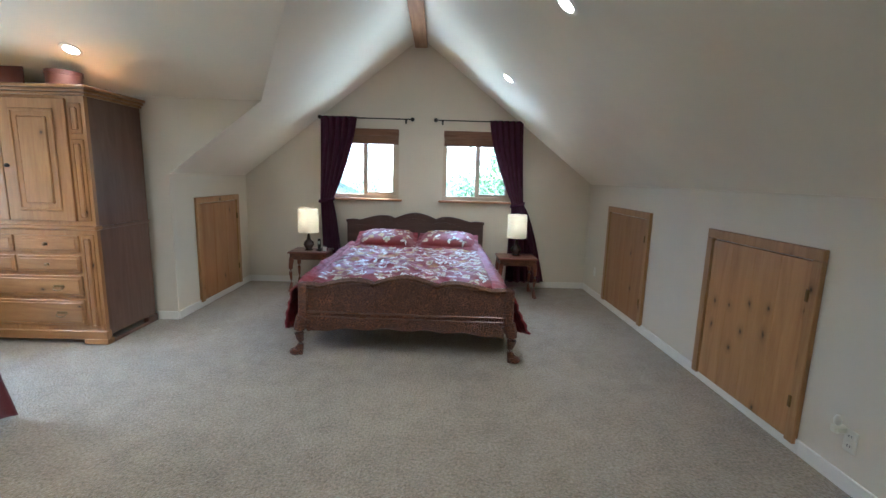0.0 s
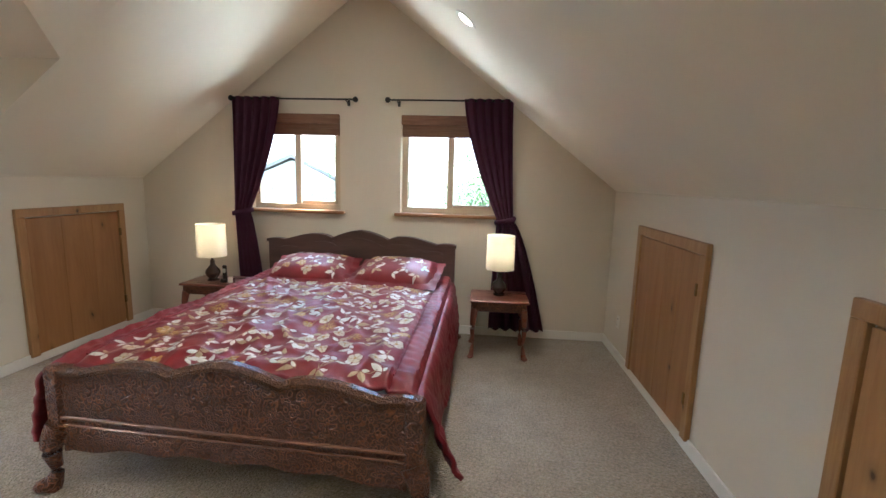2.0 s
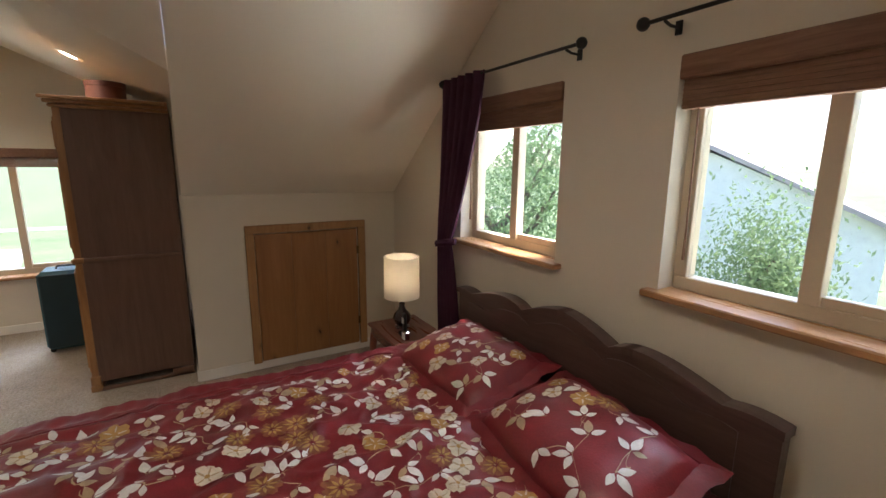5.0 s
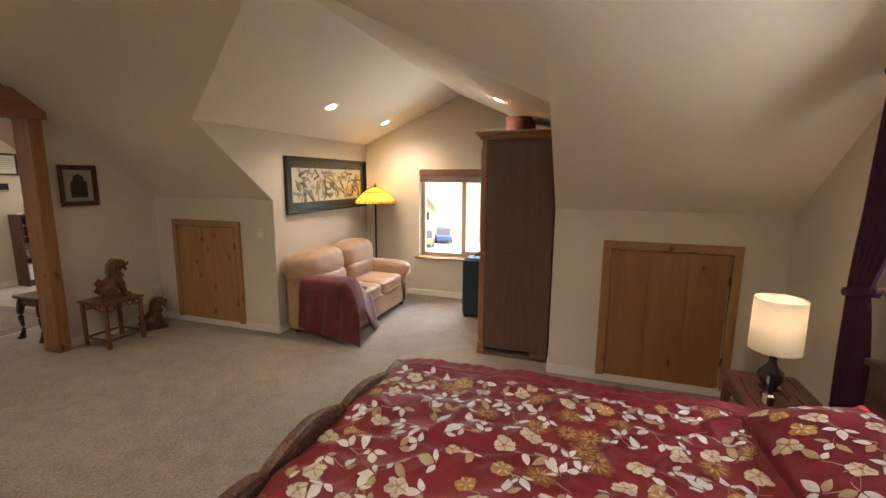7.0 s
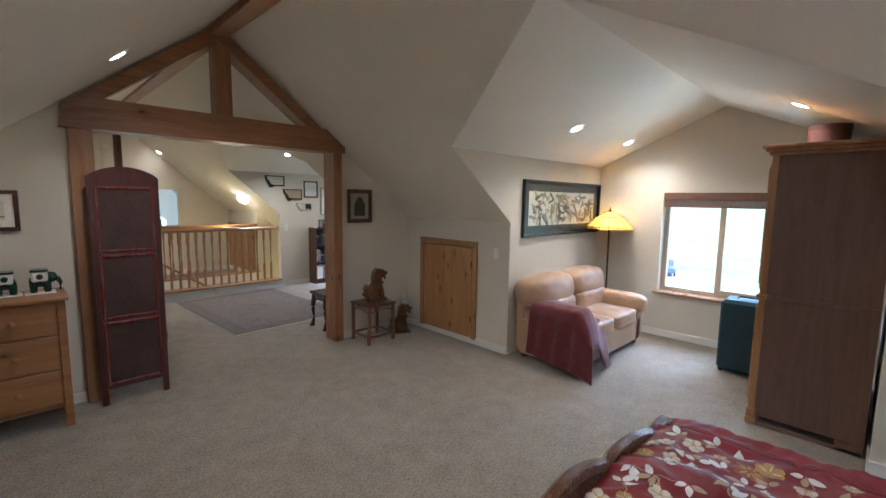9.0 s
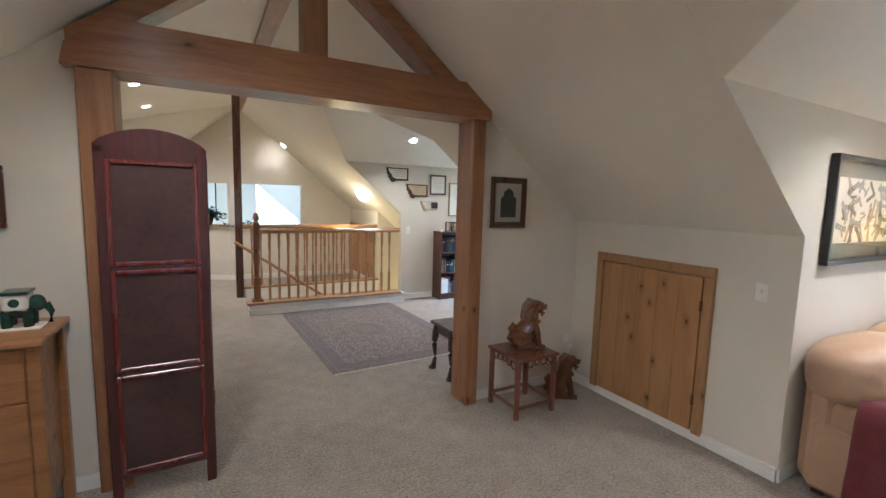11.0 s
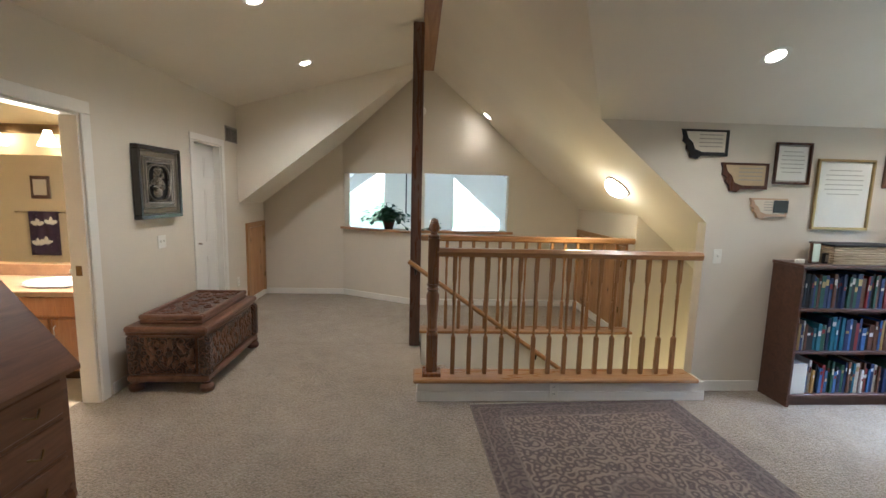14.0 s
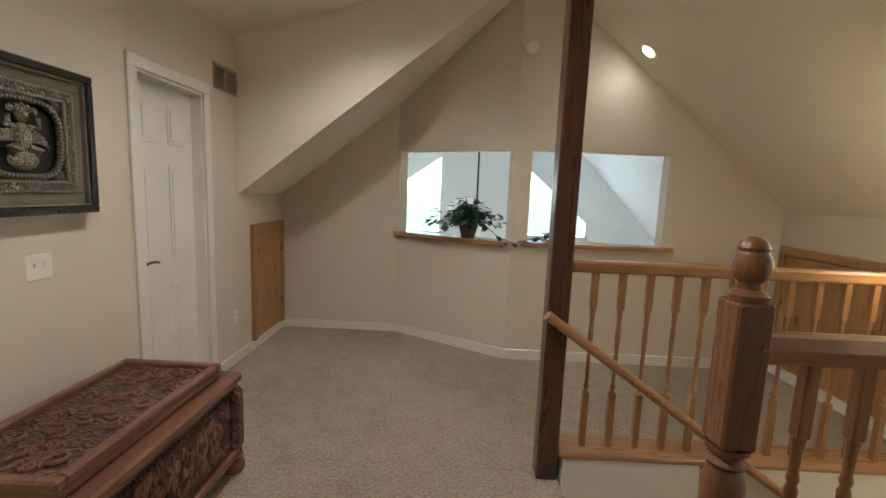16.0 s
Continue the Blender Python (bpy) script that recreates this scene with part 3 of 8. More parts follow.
# bathroom shell
bm = boxes((2.77, 6.5, -4.32, -4.2, 0, 2.6), (6.4, 6.5, -4.2, -1.7, 0, 2.6), (2.77, 6.5, -1.7, -1.6, 0, 2.6))
setting("wall_bathroom_inner", bm, painted_wall("yellow bathroom paint", (0.68, 0.57, 0.36)), "warm cream bathroom walls")
setting("ceiling_bathroom", boxes((2.70, 6.5, -4.3, -1.6, 2.45, 2.55)), M_CEIL, "bathroom ceiling")

# great room past the overlook
gy = -11.0
bm = bmesh.new()
prism(bm, [(-4.4, -6.9, -2.7), (-4.4, gy, -2.7), (-4.4, gy, -0.6), (-4.4, -6.9, -0.6)], (-0.1, 0, 0))
prism(bm, [(4.6, -6.9, -2.7), (4.6, gy, -2.7), (4.6, gy, 0.2), (4.6, -6.9, 0.2)], (0.1, 0, 0))
setting("wall_great_room_sides", bm, M_GREAT, "white great room side walls")
ga, gb = (-1.70, -0.42), (1.16, 2.5)
bm = bmesh.new()


def col(x0, x1, lo0, lo1, hi0, hi1):
    prism(bm, [(x0, gy, lo0), (x1, gy, lo1), (x1, gy, hi1), (x0, gy, hi0)], (0, -0.2, 0))


gt = lambda x: 3.9 - abs(x - 0.1) * 1.05
for x0, x1 in ((-4.4, -1.70), (-0.42, 0.1), (0.1, 1.16), (2.5, 4.6)):
    col(x0, x1, -2.7, -2.7, gt(x0), gt(x1))
for x0, x1, s0, s1 in ((-1.70, -0.42, 0.94, 2.05), (1.16, 2.5, 2.21, 1.27)):
    col(x0, x1, -2.7, -2.7, 0.60, 0.60)
    col(x0, x1, s0, s1, gt(x0), gt(x1))
setting("wall_great_room_gable", bm, M_GREAT, "white great room gable with two raked windows")
bm = bmesh.new()
slab(bm, [(0.1, -6.85, 3.9), (-4.5, -6.85, gt(-4.5)), (-4.5, gy, gt(-4.5)), (0.1, gy, 3.9)])
slab(bm, [(0.1, -6.85, 3.9), (4.7, -6.85, gt(4.7)), (4.7, gy, gt(4.7)), (0.1, gy, 3.9)])
setting("ceiling_great_room", bm, M_GREAT, "white vaulted great room ceiling")
for n, (x0, x1, s0, s1) in enumerate(((-1.70, -0.42, 0.94, 2.05), (1.16, 2.5, 2.21, 1.27))):
    w = thing(f"window_{n + 4}", "white raked gable window in the great room", "window")
    w["kind"] = "structure"
    bm = bmesh.new()
    t = 0.06
    for a, b in (((x0, 0.60), (x1, 0.60)), ((x0, 0.60), (x0, s0)), ((x1, 0.60), (x1, s1)), ((x0, s0), (x1, s1))):
        dx, dz = (0, t) if a[0] != b[0] else (t if a[0] == x0 else -t, 0)
        if a[0] != b[0] and a[1] != 0.60:
            dz = -t
        prism(bm, [(a[0], gy + 0.02, a[1]), (b[0], gy + 0.02, b[1]), (b[0] + dx, gy + 0.02, b[1] + dz), (a[0] + dx, gy + 0.02, a[1] + dz)], (0, -0.1, 0))
    part("window_frame", bm, M_TRIM, w)
    bm = bmesh.new()
    prism(bm, [(x0, gy - 0.1, 0.60), (x1, gy - 0.1, 0.60), (x1, gy - 0.1, s1), (x0, gy - 0.1, s0)], (0, 0.006, 0))
    part("pane", bm, M_GLASS, w).visible_shadow = False

# outer shell, added out of view so that no daylight leaks under the roof
bm = boxes((XR + 0.12, XR + 0.22, -0.04, 6.5, -0.25, 1.35), (-4.4, -2.06, 4.76, 6.5, -0.25, -0.2))
setting("eave_blocks", bm, M_WALL, "unseen blocks behind the knee walls that keep daylight out")


# ---- timber frame ----
def timber(name, rows, material, parent, label=""):
    return part(name, boxes(*rows, bevel=0.006), material, parent, label)


ridge = thing("ridge_beam", "stained pine ridge beam under the roof peak", "beam")
timber("beam", [(RX - 0.08, RX + 0.08, -6.7, 6.34, 3.14, 3.32)], M_TIMBER_Y, ridge)
truss = thing("timber_truss", "stained pine post and beam frame round the bedroom opening", "timber frame")
TF, TB = 0.18, -0.06
timber("post", [(-1.0, -0.89, TB, 0.165, 0.0, 2.20)], M_TIMBER_Z, truss)
timber("post", [(1.24, 1.39, TB, TF, 0.0, 2.20)], M_TIMBER_Z, truss)
bm = bmesh.new()
prism(bm, [(-1.02, TB, 2.20), (1.44, TB, 2.20), (1.42, TB, 2.30), (1.24, TB, 2.44), (-0.80, TB, 2.44), (-1.02, TB, 2.28)], (0, TF - TB + 0.02, 0))
part("beam", bm, M_TIMBER_X, truss)
timber("king_post", [(RX - 0.11, RX + 0.03, TB + 0.03, TF - 0.03, 2.44, 3.14)], M_TIMBER_Z, truss)
for sx in (-1, 1):
    x0, x1 = (-0.99, RX) if sx < 0 else (1.42, RX)
    f = slope_l if sx < 0 else slope_r
    bm = bmesh.new()
    prism(bm, [(x0, TB + 0.02, f(x0) - 0.02), (x1, TB + 0.02, f(x1) - 0.02), (x1, TB + 0.02, f(x1) - 0.16), (x0 - sx * 0.14, TB + 0.02, f(x0 - sx * 0.14) - 0.15), (x0, TB + 0.02, f(x0) - 0.1)], (0, TF - TB - 0.04, 0))
    part("rafter", bm, M_TIMBER_X, truss)
post = thing("stair_post", "slim dark stained post beside the stairs", "post")
timber("post", [(0.35, 0.455, -4.56, -4.455, 0.0, 3.14)], M_DARKPOST, post)

# ---- baseboards ----
bm = bmesh.new()
BH, BT = 0.085, 0.014
for x0, x1, y0, y1 in ((XR - BT, XR, 0.10, 2.60), (XR - BT, XR, 2.60, GY), (XL, XL + BT, Y2, GY), (XL, XL + BT, 0.10, Y1), (XL, XR, GY - BT, GY),
                       (XB, XB + BT, Y1, Y2), (XB, XL, Y1, Y1 + BT), (XB, XL, Y2 - BT, Y2), (XL, -0.995, PF, PF + BT), (1.39, XR, PF, PF + BT),
                       (LXR - BT, LXR, -4.62, -3.39), (LXR - BT, LXR, -2.30, -0.04), (LXR - BT, LXR, -6.7, -5.46), (1.50, LXR, -6.70, -6.70 + BT),
                       (XB2, LXL, S1, S1 + BT), (XB2, XB2 + BT, S1, S2), (LXL, LXL + BT, -6.14, -4.54), (XB2, LXL, S2 - BT, S2), (-1.9, 0.44, -6.12, -6.12 + BT + 0.02)):
    box(bm, x0, x1, y0, y1, 0.0, BH, 0.003)
d = (Vector((*K[2], 0)) - Vector((*K[1], 0))).normalized()
nrm = Vector((-d.y, d.x, 0)) * -BT
prism(bm, [(*K[1], 0), (*K[2], 0), (*K[2], BH), (*K[1], BH)], nrm)
setting("baseboard", bm, M_TRIM, "white painted baseboards")

# ---- recessed lamps ----
def recessed(x, y, z, n, power, group):
    t = thing("recessed_light", "small white recessed ceiling lamp, lit", "ceiling light", group, (x, y, z))
    n = Vector(n).normalized()
    m = Matrix.Translation((x, y, z)) @ n.to_track_quat("Z", "Y").to_matrix().to_4x4()
    bm = bmesh.new()
    lathe(bm, [(0.052, -0.001), (0.055, 0.006), (0.078, 0.006), (0.082, 0.0), (0.052, -0.001)], 0, 0, 24, m)
    part("trim_ring", bm, M_WHITE, t)
    bm = bmesh.new()
    lathe(bm, [(0.0, 0.010), (0.03, 0.008), (0.050, 0.002), (0.050, -0.001)], 0, 0, 20, m)
    part("bulb", bm, M_CANGLOW, t, "glowing frosted bulb")
    p = Vector((x, y, z)) + n * 0.03
    lamp("recessed_lamp", "SPOT", power, CAN, look(p, p + Vector((n.x * 0.5, n.y * 0.5, -1))), cone=150)


mr, ml_ = (RZ - KZ) / (XR - RX), (LRZ - LKZ) / (RX - LXL)
md = (zr - zt) / (Y2 - YC)
for x, y in ((1.265, 3.095), (1.243, 5.10), (1.187, 1.077)):
    recessed(x, y, slope_r(x), (-mr, 0, -1), 6.5, "bedroom ceiling lamps")
for x, y in ((-2.33, 2.351), (-3.62, 2.335)):
    recessed(x, y, zr - (YC - y) * md, (0, md, -1), 8, "sofa dormer ceiling lamps")
recessed(-2.41, 4.08, zr - (4.08 - YC) * md, (0, -md, -1), 3, "sofa dormer ceiling lamps")
for x, y in ((1.565, -4.90), (1.54, -3.435)):
    recessed(x, y, shed(x), (-0.27, 0, -1), 12, "loft ceiling lamps")
recessed(-0.484, -5.88, loft_l(-0.484), (ml_, 0, -1), 0.6, "loft ceiling lamps")
for x, y in ((-1.76, -2.80), (-3.22, -2.78)):
    recessed(x, y, zr2 - abs(y - SC) * (zr2 - zt2) / (S2 - SC), (0, 0.44, -1), 8, "study ceiling lamps")

# oval lamp over the stairs
ox, oy = -1.53, -4.28
oval = thing("oval_ceiling_lamp", "round frosted ceiling lamp with a bronze rim over the stairs, lit", "ceiling light", "", (ox, oy, loft_l(ox)))
n = Vector((ml_, 0, -1)).normalized()
m = Matrix.Translation((ox, oy, loft_l(ox))) @ n.to_track_quat("Z", "Y").to_matrix().to_4x4()
bm = bmesh.new()
lathe(bm, [(0.134, 0.0), (0.136, 0.010), (0.131, 0.015), (0.116, 0.015), (0.116, 0.0)], 0, 0, 28, m)
part("rim", bm, M_BRASS, oval, "bronze rim")
bm = bmesh.new()
lathe(bm, [(0.118, 0.008), (0.117, 0.03), (0.105, 0.06), (0.075, 0.085), (0.04, 0.098), (0.0, 0.10)], 0, 0, 28, m)
part("bowl", bm, glowing("frosted bowl", (1.0, 0.90, 0.66), 3.2), oval, "glowing frosted glass bowl")
lamp("stair_lamp", "POINT", 1.3, (1.0, 0.75, 0.30), Matrix.Translation(Vector((ox, oy, loft_l(ox))) + n * 0.55), r=0.10)


# unseen fill lamp, added to give the stairwell wall its yellow glow
lamp("lower_hall_lamp", "POINT", 2.8, (1.0, 0.80, 0.36), Matrix.Translation((-2.75, -3.95, -0.9)), r=0.10)


# ---- windows ----
def window(name, at, turn, width, z0, z1, label, blind=0.18, sill=True, cord=True, split=0.5):
    """In its own axes the window spans u from 0 to width, with v pointing outwards from the wall's inner face."""
    w = tagged(thing(name, label, "window", "", at, turn), kind="structure")
    m = pose(*at, 0, 0, turn)

    def add(nm, bm, mt, parent=w, lab=""):
        bm.transform(m)
        return part(nm, bm, mt, parent, lab)
    f = 0.055
    fr = add("window_frame", boxes((0, width, 0.10, 0.17, z0, z0 + f), (0, width, 0.10, 0.17, z1 - f, z1), (0, f, 0.10, 0.17, z0 + f, z1 - f), (width - f, width, 0.10, 0.17, z0 + f, z1 - f), bevel=0.004), M_VINYL)
    s = width * split
    add("sash", boxes((s - 0.03, s + 0.03, 0.09, 0.15, z0 + f, z1 - f), (s + 0.03, width - f, 0.105, 0.14, z0 + f, z0 + f + 0.035), (s + 0.03, width - f, 0.105, 0.14, z1 - f - 0.035, z1 - f),
                      (width - f - 0.035, width - f, 0.105, 0.14, z0 + f, z1 - f), bevel=0.003), M_VINYL)
    for a, b in ((f, s), (s, width - f)):
        add("pane", boxes((a, b, 0.125, 0.129, z0 + f, z1 - f)), M_GLASS).visible_shadow = False
    if sill:
        add("window_sill", boxes((-0.05, width + 0.05, -0.055, 0.10, z0 - 0.028, z0 + 0.002), bevel=0.006), M_SILL, w, "varnished wooden sill")
    if blind:
        val = add("blind_valance", boxes((0.004, width - 0.004, -0.012, 0.02, z1 - 0.085, z1 + 0.004), bevel=0.006), M_BLIND, w, "brown wooden blind headrail")
        k = 0
        zz = z1 - 0.08
        while zz > z1 - blind:
            add("slat", boxes((0.012, width - 0.012, 0.012 + 0.004 * (k % 2), 0.06, zz - 0.009, zz)), M_BLIND, val)
            zz -= 0.0094
            k += 1
        if cord:
            bm = bmesh.new()
            tube(bm, [(0.07, 0.03, z1 - blind), (0.075, 0.03, z0 + 0.25), (0.075, 0.03, z0 + 0.14)], [0.004, 0.004, 0.007], 6)
            add("cord", bm, M_BLIND, val)
    return w


window("window_1", (W1[0], GY, 0), 0, W1[1] - W1[0], *WZ, "almond sliding window with a raised brown blind over the bed", blind=0.19)
window("window_2", (W2[0], GY, 0), 0, W2[1] - W2[0], *WZ, "almond sliding window with a raised brown blind and open sash", blind=0.19)
window("window_3", (XB, SW[0], 0), 90, SW[1] - SW[0], SW[2], SW[3], "wide sliding window with a raised brown blind", blind=0.17, cord=False)
window("window_6", (XB2, SW2[0], 0), 90, SW2[1] - SW2[0], SW2[2], SW2[3], "bright study window with a raised brown blind", blind=0.17, cord=False)
# overlook sills
sl = thing("overlook_sill", "varnished wooden sill of the angled overlook", "sill", "overlook sills", (1.0, -6.4, 1.0))
d = (Vector((*K[2], 0)) - Vector((*K[1], 0))).normalized()
q0 = Vector((*K[1], 0)) + d * 0.0
q1 = Vector((*K[1], 0)) + d * (LEN2 - 0.03)
inn = Vector((d.y, -d.x, 0)) * -1
inn = inn if inn.y > 0 else -inn
bm = bmesh.new()
prism(bm, [q0 + inn * 0.06 + Vector((0, 0, 1.0)), q1 + inn * 0.06 + Vector((0, 0, 1.0)), q1 - inn * 0.15 + Vector((0, 0, 1.0)), q0 - inn * 0.15 + Vector((0, 0, 1.0))], (0, 0, 0.034))
part("board", bm, M_SILL, sl)
sl = thing("overlook_sill", "varnished wooden sill of the straight overlook", "sill", "overlook sills", (-0.3, -6.1, 1.0))
part("board", boxes((-0.92, 0.36, -6.28, -6.05, 1.012, 1.045), bevel=0.005), M_SILL, sl)


# ---- knee wall hatches ----
def hatch(x, y0, y1, z0, z1, face, label, boards, gap_side=0, wood_m=None):
    """A boarded door in a casing on a wall at x; face is the side, along x, that it looks to."""
    h = thing("attic_hatch", label, "hatch door", "attic hatches", (x, (y0 + y1) / 2, z0))
    c = 0.065
    for r in ((y0, y0 + c, z0, z1 - c), (y1 - c, y1, z0, z1 - c), (y0, y1, z1 - c, z1)):
        part("casing", boxes((x, x + face * 0.032, *r), bevel=0.004), M_PINE_TRIM, h)
    a, b = y0 + c + 0.004, y1 - c - 0.012
    w = (b - a) / boards
    dr = part("door", boxes((x + face * 0.002, x + face * 0.010, a, b, z0 + 0.01, z1 - c - 0.008)), M_PINE_TRIM, h)
    for i in range(boards):
        part("board", boxes((x + face * 0.010, x + face * 0.024, a + w * i + 0.0006, a + w * (i + 1) - 0.0006, z0 + 0.012, z1 - c - 0.010), bevel=0.002), wood_m or M_PINE_Y, dr)
    for zz in (z0 + 0.2, z1 - 0.3):
        yy = (y0 + c - 0.008) if gap_side else (y1 - c - 0.008)
        part("hinge", boxes((x + face * 0.024, x + face * 0.040, yy - 0.008, yy + 0.012, zz, zz + 0.07), bevel=0.003), M_BRASS, dr, "brass butt hinge")
    return h


# the darker boards here carry the shadow on the hatch near the window
hatch(XR, 4.555, 5.60, 0.07, 1.215, -1, "knotty pine attic hatch in the long knee wall near the window", 4, 1, M_PINE_PLAIN)
hatch(XR, 2.62, 3.625, 0.05, 1.175, -1, "knotty pine attic hatch in the long knee wall", 4, 1)
hatch(XL, 5.06, 6.05, 0.06, 1.215, 1, "honey pine attic hatch beside the bed", 3, 0, M_PINE_PLAIN)
hatch(XL, 0.37, 1.335, 0.06, 1.215, 1, "knotty pine attic hatch beside the sofa", 5, 0)
hatch(LXR, -6.66, -6.0, 0.08, 1.10, -1, "narrow knotty pine hatch at the end of the loft", 4, 1)
hatch(LXL, -6.12, -4.66, 0.09, 1.10, 1, "pine attic hatch behind the stair railing", 6, 0)


# ---- doors ----
def casing_set(parent, x, y0, y1, top, face, wdt=0.07):
    for r in ((y0 - wdt, y0, 0.0, top), (y1, y1 + wdt, 0.0, top), (y0 - wdt, y1 + wdt, top, top + wdt)):
        part("casing", boxes((x, x + face * 0.016, *r), bevel=0.005), M_TRIM, parent)
    for r in ((y0 - 0.001, y0 + 0.018, 0.0, top), (y1 - 0.018, y1 + 0.001, 0.0, top), (y0, y1, top - 0.018, top)):
        part("jamb", boxes((x + 0.001, x + 0.119, *r), bevel=0.002), M_TRIM, parent)


d1 = tagged(thing("door_1", "white six-panel closet door, closed", "door", "", (LXR, -5.05, 0)), kind="structure")
casing_set(d1, LXR, DR[0], DR[1], 2.03, -1)
leaf = part("leaf", boxes((LXR + 0.075, LXR + 0.11, DR[0] + 0.018, DR[1] - 0.018, 0.01, 2.008)), M_TRIM, d1)
ya, yb = DR[0] + 0.018, DR[1] - 0.018
for cx in (0, 1):
    wd = (yb - ya - 0.085 * 3) / 2
    p0 = ya + 0.085 + cx * (wd + 0.085)
    for z0, z1 in ((0.22, 0.80), (0.96, 1.54), (1.66, 1.90)):
        part("panel", boxes((LXR + 0.070, LXR + 0.076, p0, p0 + wd, z0, z1), (LXR + 0.066, LXR + 0.0705, p0 + 0.025, p0 + wd - 0.025, z0 + 0.025, z1 - 0.025), bevel=0.003), M_TRIM, leaf)
bm = bmesh.new()
lathe(bm, [(0.025, 0.0), (0.025, 0.008), (0.010, 0.012), (0.010, 0.04)], 0, 0, 14, Matrix.Translation((LXR + 0.074, DR[1] - 0.075, 0.96)) @ Matrix.Rotation(radians(-90), 4, "Y"))
tube(bm, [(LXR + 0.036, DR[1] - 0.075, 0.96), (LXR + 0.034, DR[1] - 0.12, 0.965), (LXR + 0.036, DR[1] - 0.17, 0.955)], 0.008, 8)
part("handle", bm, M_BRASS, leaf, "antique brass lever handle")
d2 = tagged(thing("door_2", "white cased doorway open to the bathroom", "doorway", "", (LXR, -2.85, 0)), kind="structure")
casing_set(d2, LXR, BD[0], BD[1], 2.03, -1, 0.085)
part("strike_plate", boxes((LXR + 0.045, LXR + 0.085, BD[0] + 0.0185, BD[0] + 0.021, 0.93, 1.0)), M_BRASS, d2, "brass strike plate")

# ---- stair railings ----
def baluster_mesh():
    bm = bmesh.new()
    q = 0.016
    box(bm, -q, q, -q, q, 0.0, 0.30, 0.003)
    lathe(bm, [(0.016, 0.30), (0.008, 0.315), (0.014, 0.33), (0.010, 0.345), (0.009, 0.40), (0.0105, 0.50), (0.012, 0.56), (0.015, 0.60), (0.0105, 0.615), (0.015, 0.63), (0.0105, 0.645), (0.0125, 0.70), (0.0155, 0.735)], 0, 0, 10)
    box(bm, -q, q, -q, q, 0.735, 0.93, 0.003)
    return solid("baluster", bm, M_OAK)


BAL = baluster_mesh()
CZ = 0.175
curb = bmesh.new()
box(curb, LXL, 0.36, -3.44, -3.27, 0.0, CZ - 0.03)
box(curb, LXL, 0.33, STY - 0.08, STY + 0.09, -0.25, 0.14)
setting("stair_curb", curb, M_TRIM, "low white curbs round the stairwell")
setting("stair_curb_base", boxes((LXL, 0.375, -3.271, -3.256, 0.0, 0.075), (0.359, 0.375, -3.44, -3.271, 0.0, 0.075), bevel=0.003), M_TRIM, "white base strip along the curb")
rail = thing("stair_railing", "varnished oak railing with turned balusters along the stair curb", "railing", "stair railings", (-0.75, -3.36, 0))
part("base_board", boxes((LXL + 0.06, 0.40, -3.465, -3.24, CZ - 0.03, CZ), bevel=0.008), M_OAK_X, rail, "honey oak cap board")
hand = bmesh.new()
prism(hand, [(LXL + 0.07, -3.395, 1.095), (LXL + 0.07, -3.325, 1.095), (LXL + 0.07, -3.318, 1.13), (LXL + 0.07, -3.335, 1.155), (LXL + 0.07, -3.385, 1.155), (LXL + 0.07, -3.402, 1.13)], (0.17 - LXL, 0, 0))
part("handrail", hand, M_OAK_X, rail)
for i in range(15):
    b = new("baluster", BAL)
    b.matrix_basis = Matrix.Translation((0.10 - i * 0.1245, -3.36, CZ))
    b.parent = rail
    b.matrix_parent_inverse = rail.matrix_basis.inverted()
NX = 0.262
bm = bmesh.new()
box(bm, NX - 0.07, NX + 0.07, -3.43, -3.29, CZ, CZ + 0.03, 0.004)
box(bm, NX - 0.042, NX + 0.042, -3.402, -3.318, CZ + 0.03, 0.50, 0.006)
lathe(bm, [(0.046, 0.50), (0.034, 0.515), (0.046, 0.53), (0.036, 0.545), (0.038, 0.60), (0.046, 0.72), (0.05, 0.80), (0.036, 0.83), (0.048, 0.845), (0.036, 0.86), (0.048, 0.875), (0.048, 0.885)], NX, -3.36, 18)
box(bm, NX - 0.041, NX + 0.041, -3.401, -3.319, 0.885, 1.23, 0.006)
lathe(bm, [(0.040, 1.23), (0.043, 1.245), (0.025, 1.258), (0.024, 1.272), (0.036, 1.283), (0.041, 1.302), (0.039, 1.325), (0.030, 1.342), (0.032, 1.350), (0.026, 1.364), (0.010, 1.374), (0.0, 1.375)], NX, -3.36, 20)
part("newel_post", bm, M_NEWEL, rail, "turned newel post with a ball top")
rail2 = thing("stair_railing", "oak railing with turned balusters on the far side of the stairs", "railing", "stair railings", (-0.75, -4.47, 0))
part("base_board", boxes((LXL + 0.0, 0.35, -4.61, -4.42, 0.14, 0.17), bevel=0.008), M_OAK_X, rail2, "honey oak cap board")
part("handrail", boxes((LXL + 0.01, 0.35, -4.55, -4.48, 1.08, 1.14), bevel=0.012), M_OAK_X, rail2)
for i in range(15):
    b = new("baluster", BAL)
    b.matrix_basis = Matrix.Translation((0.22 - i * 0.135, -4.515, 0.163))
    b.parent = rail2
    b.matrix_parent_inverse = rail2.matrix_basis.inverted()
hr = thing("stair_handrail", "sloping oak handrail running down the stairs", "handrail", "", (0.4, -4.4, 0.8))
bm = bmesh.new()
tube(bm, [(0.47, -4.395, 0.885), (-1.9, -4.395, -0.775)], 0.03, 10, 0.8)
part("rail", bm, M_OAK_X, hr)
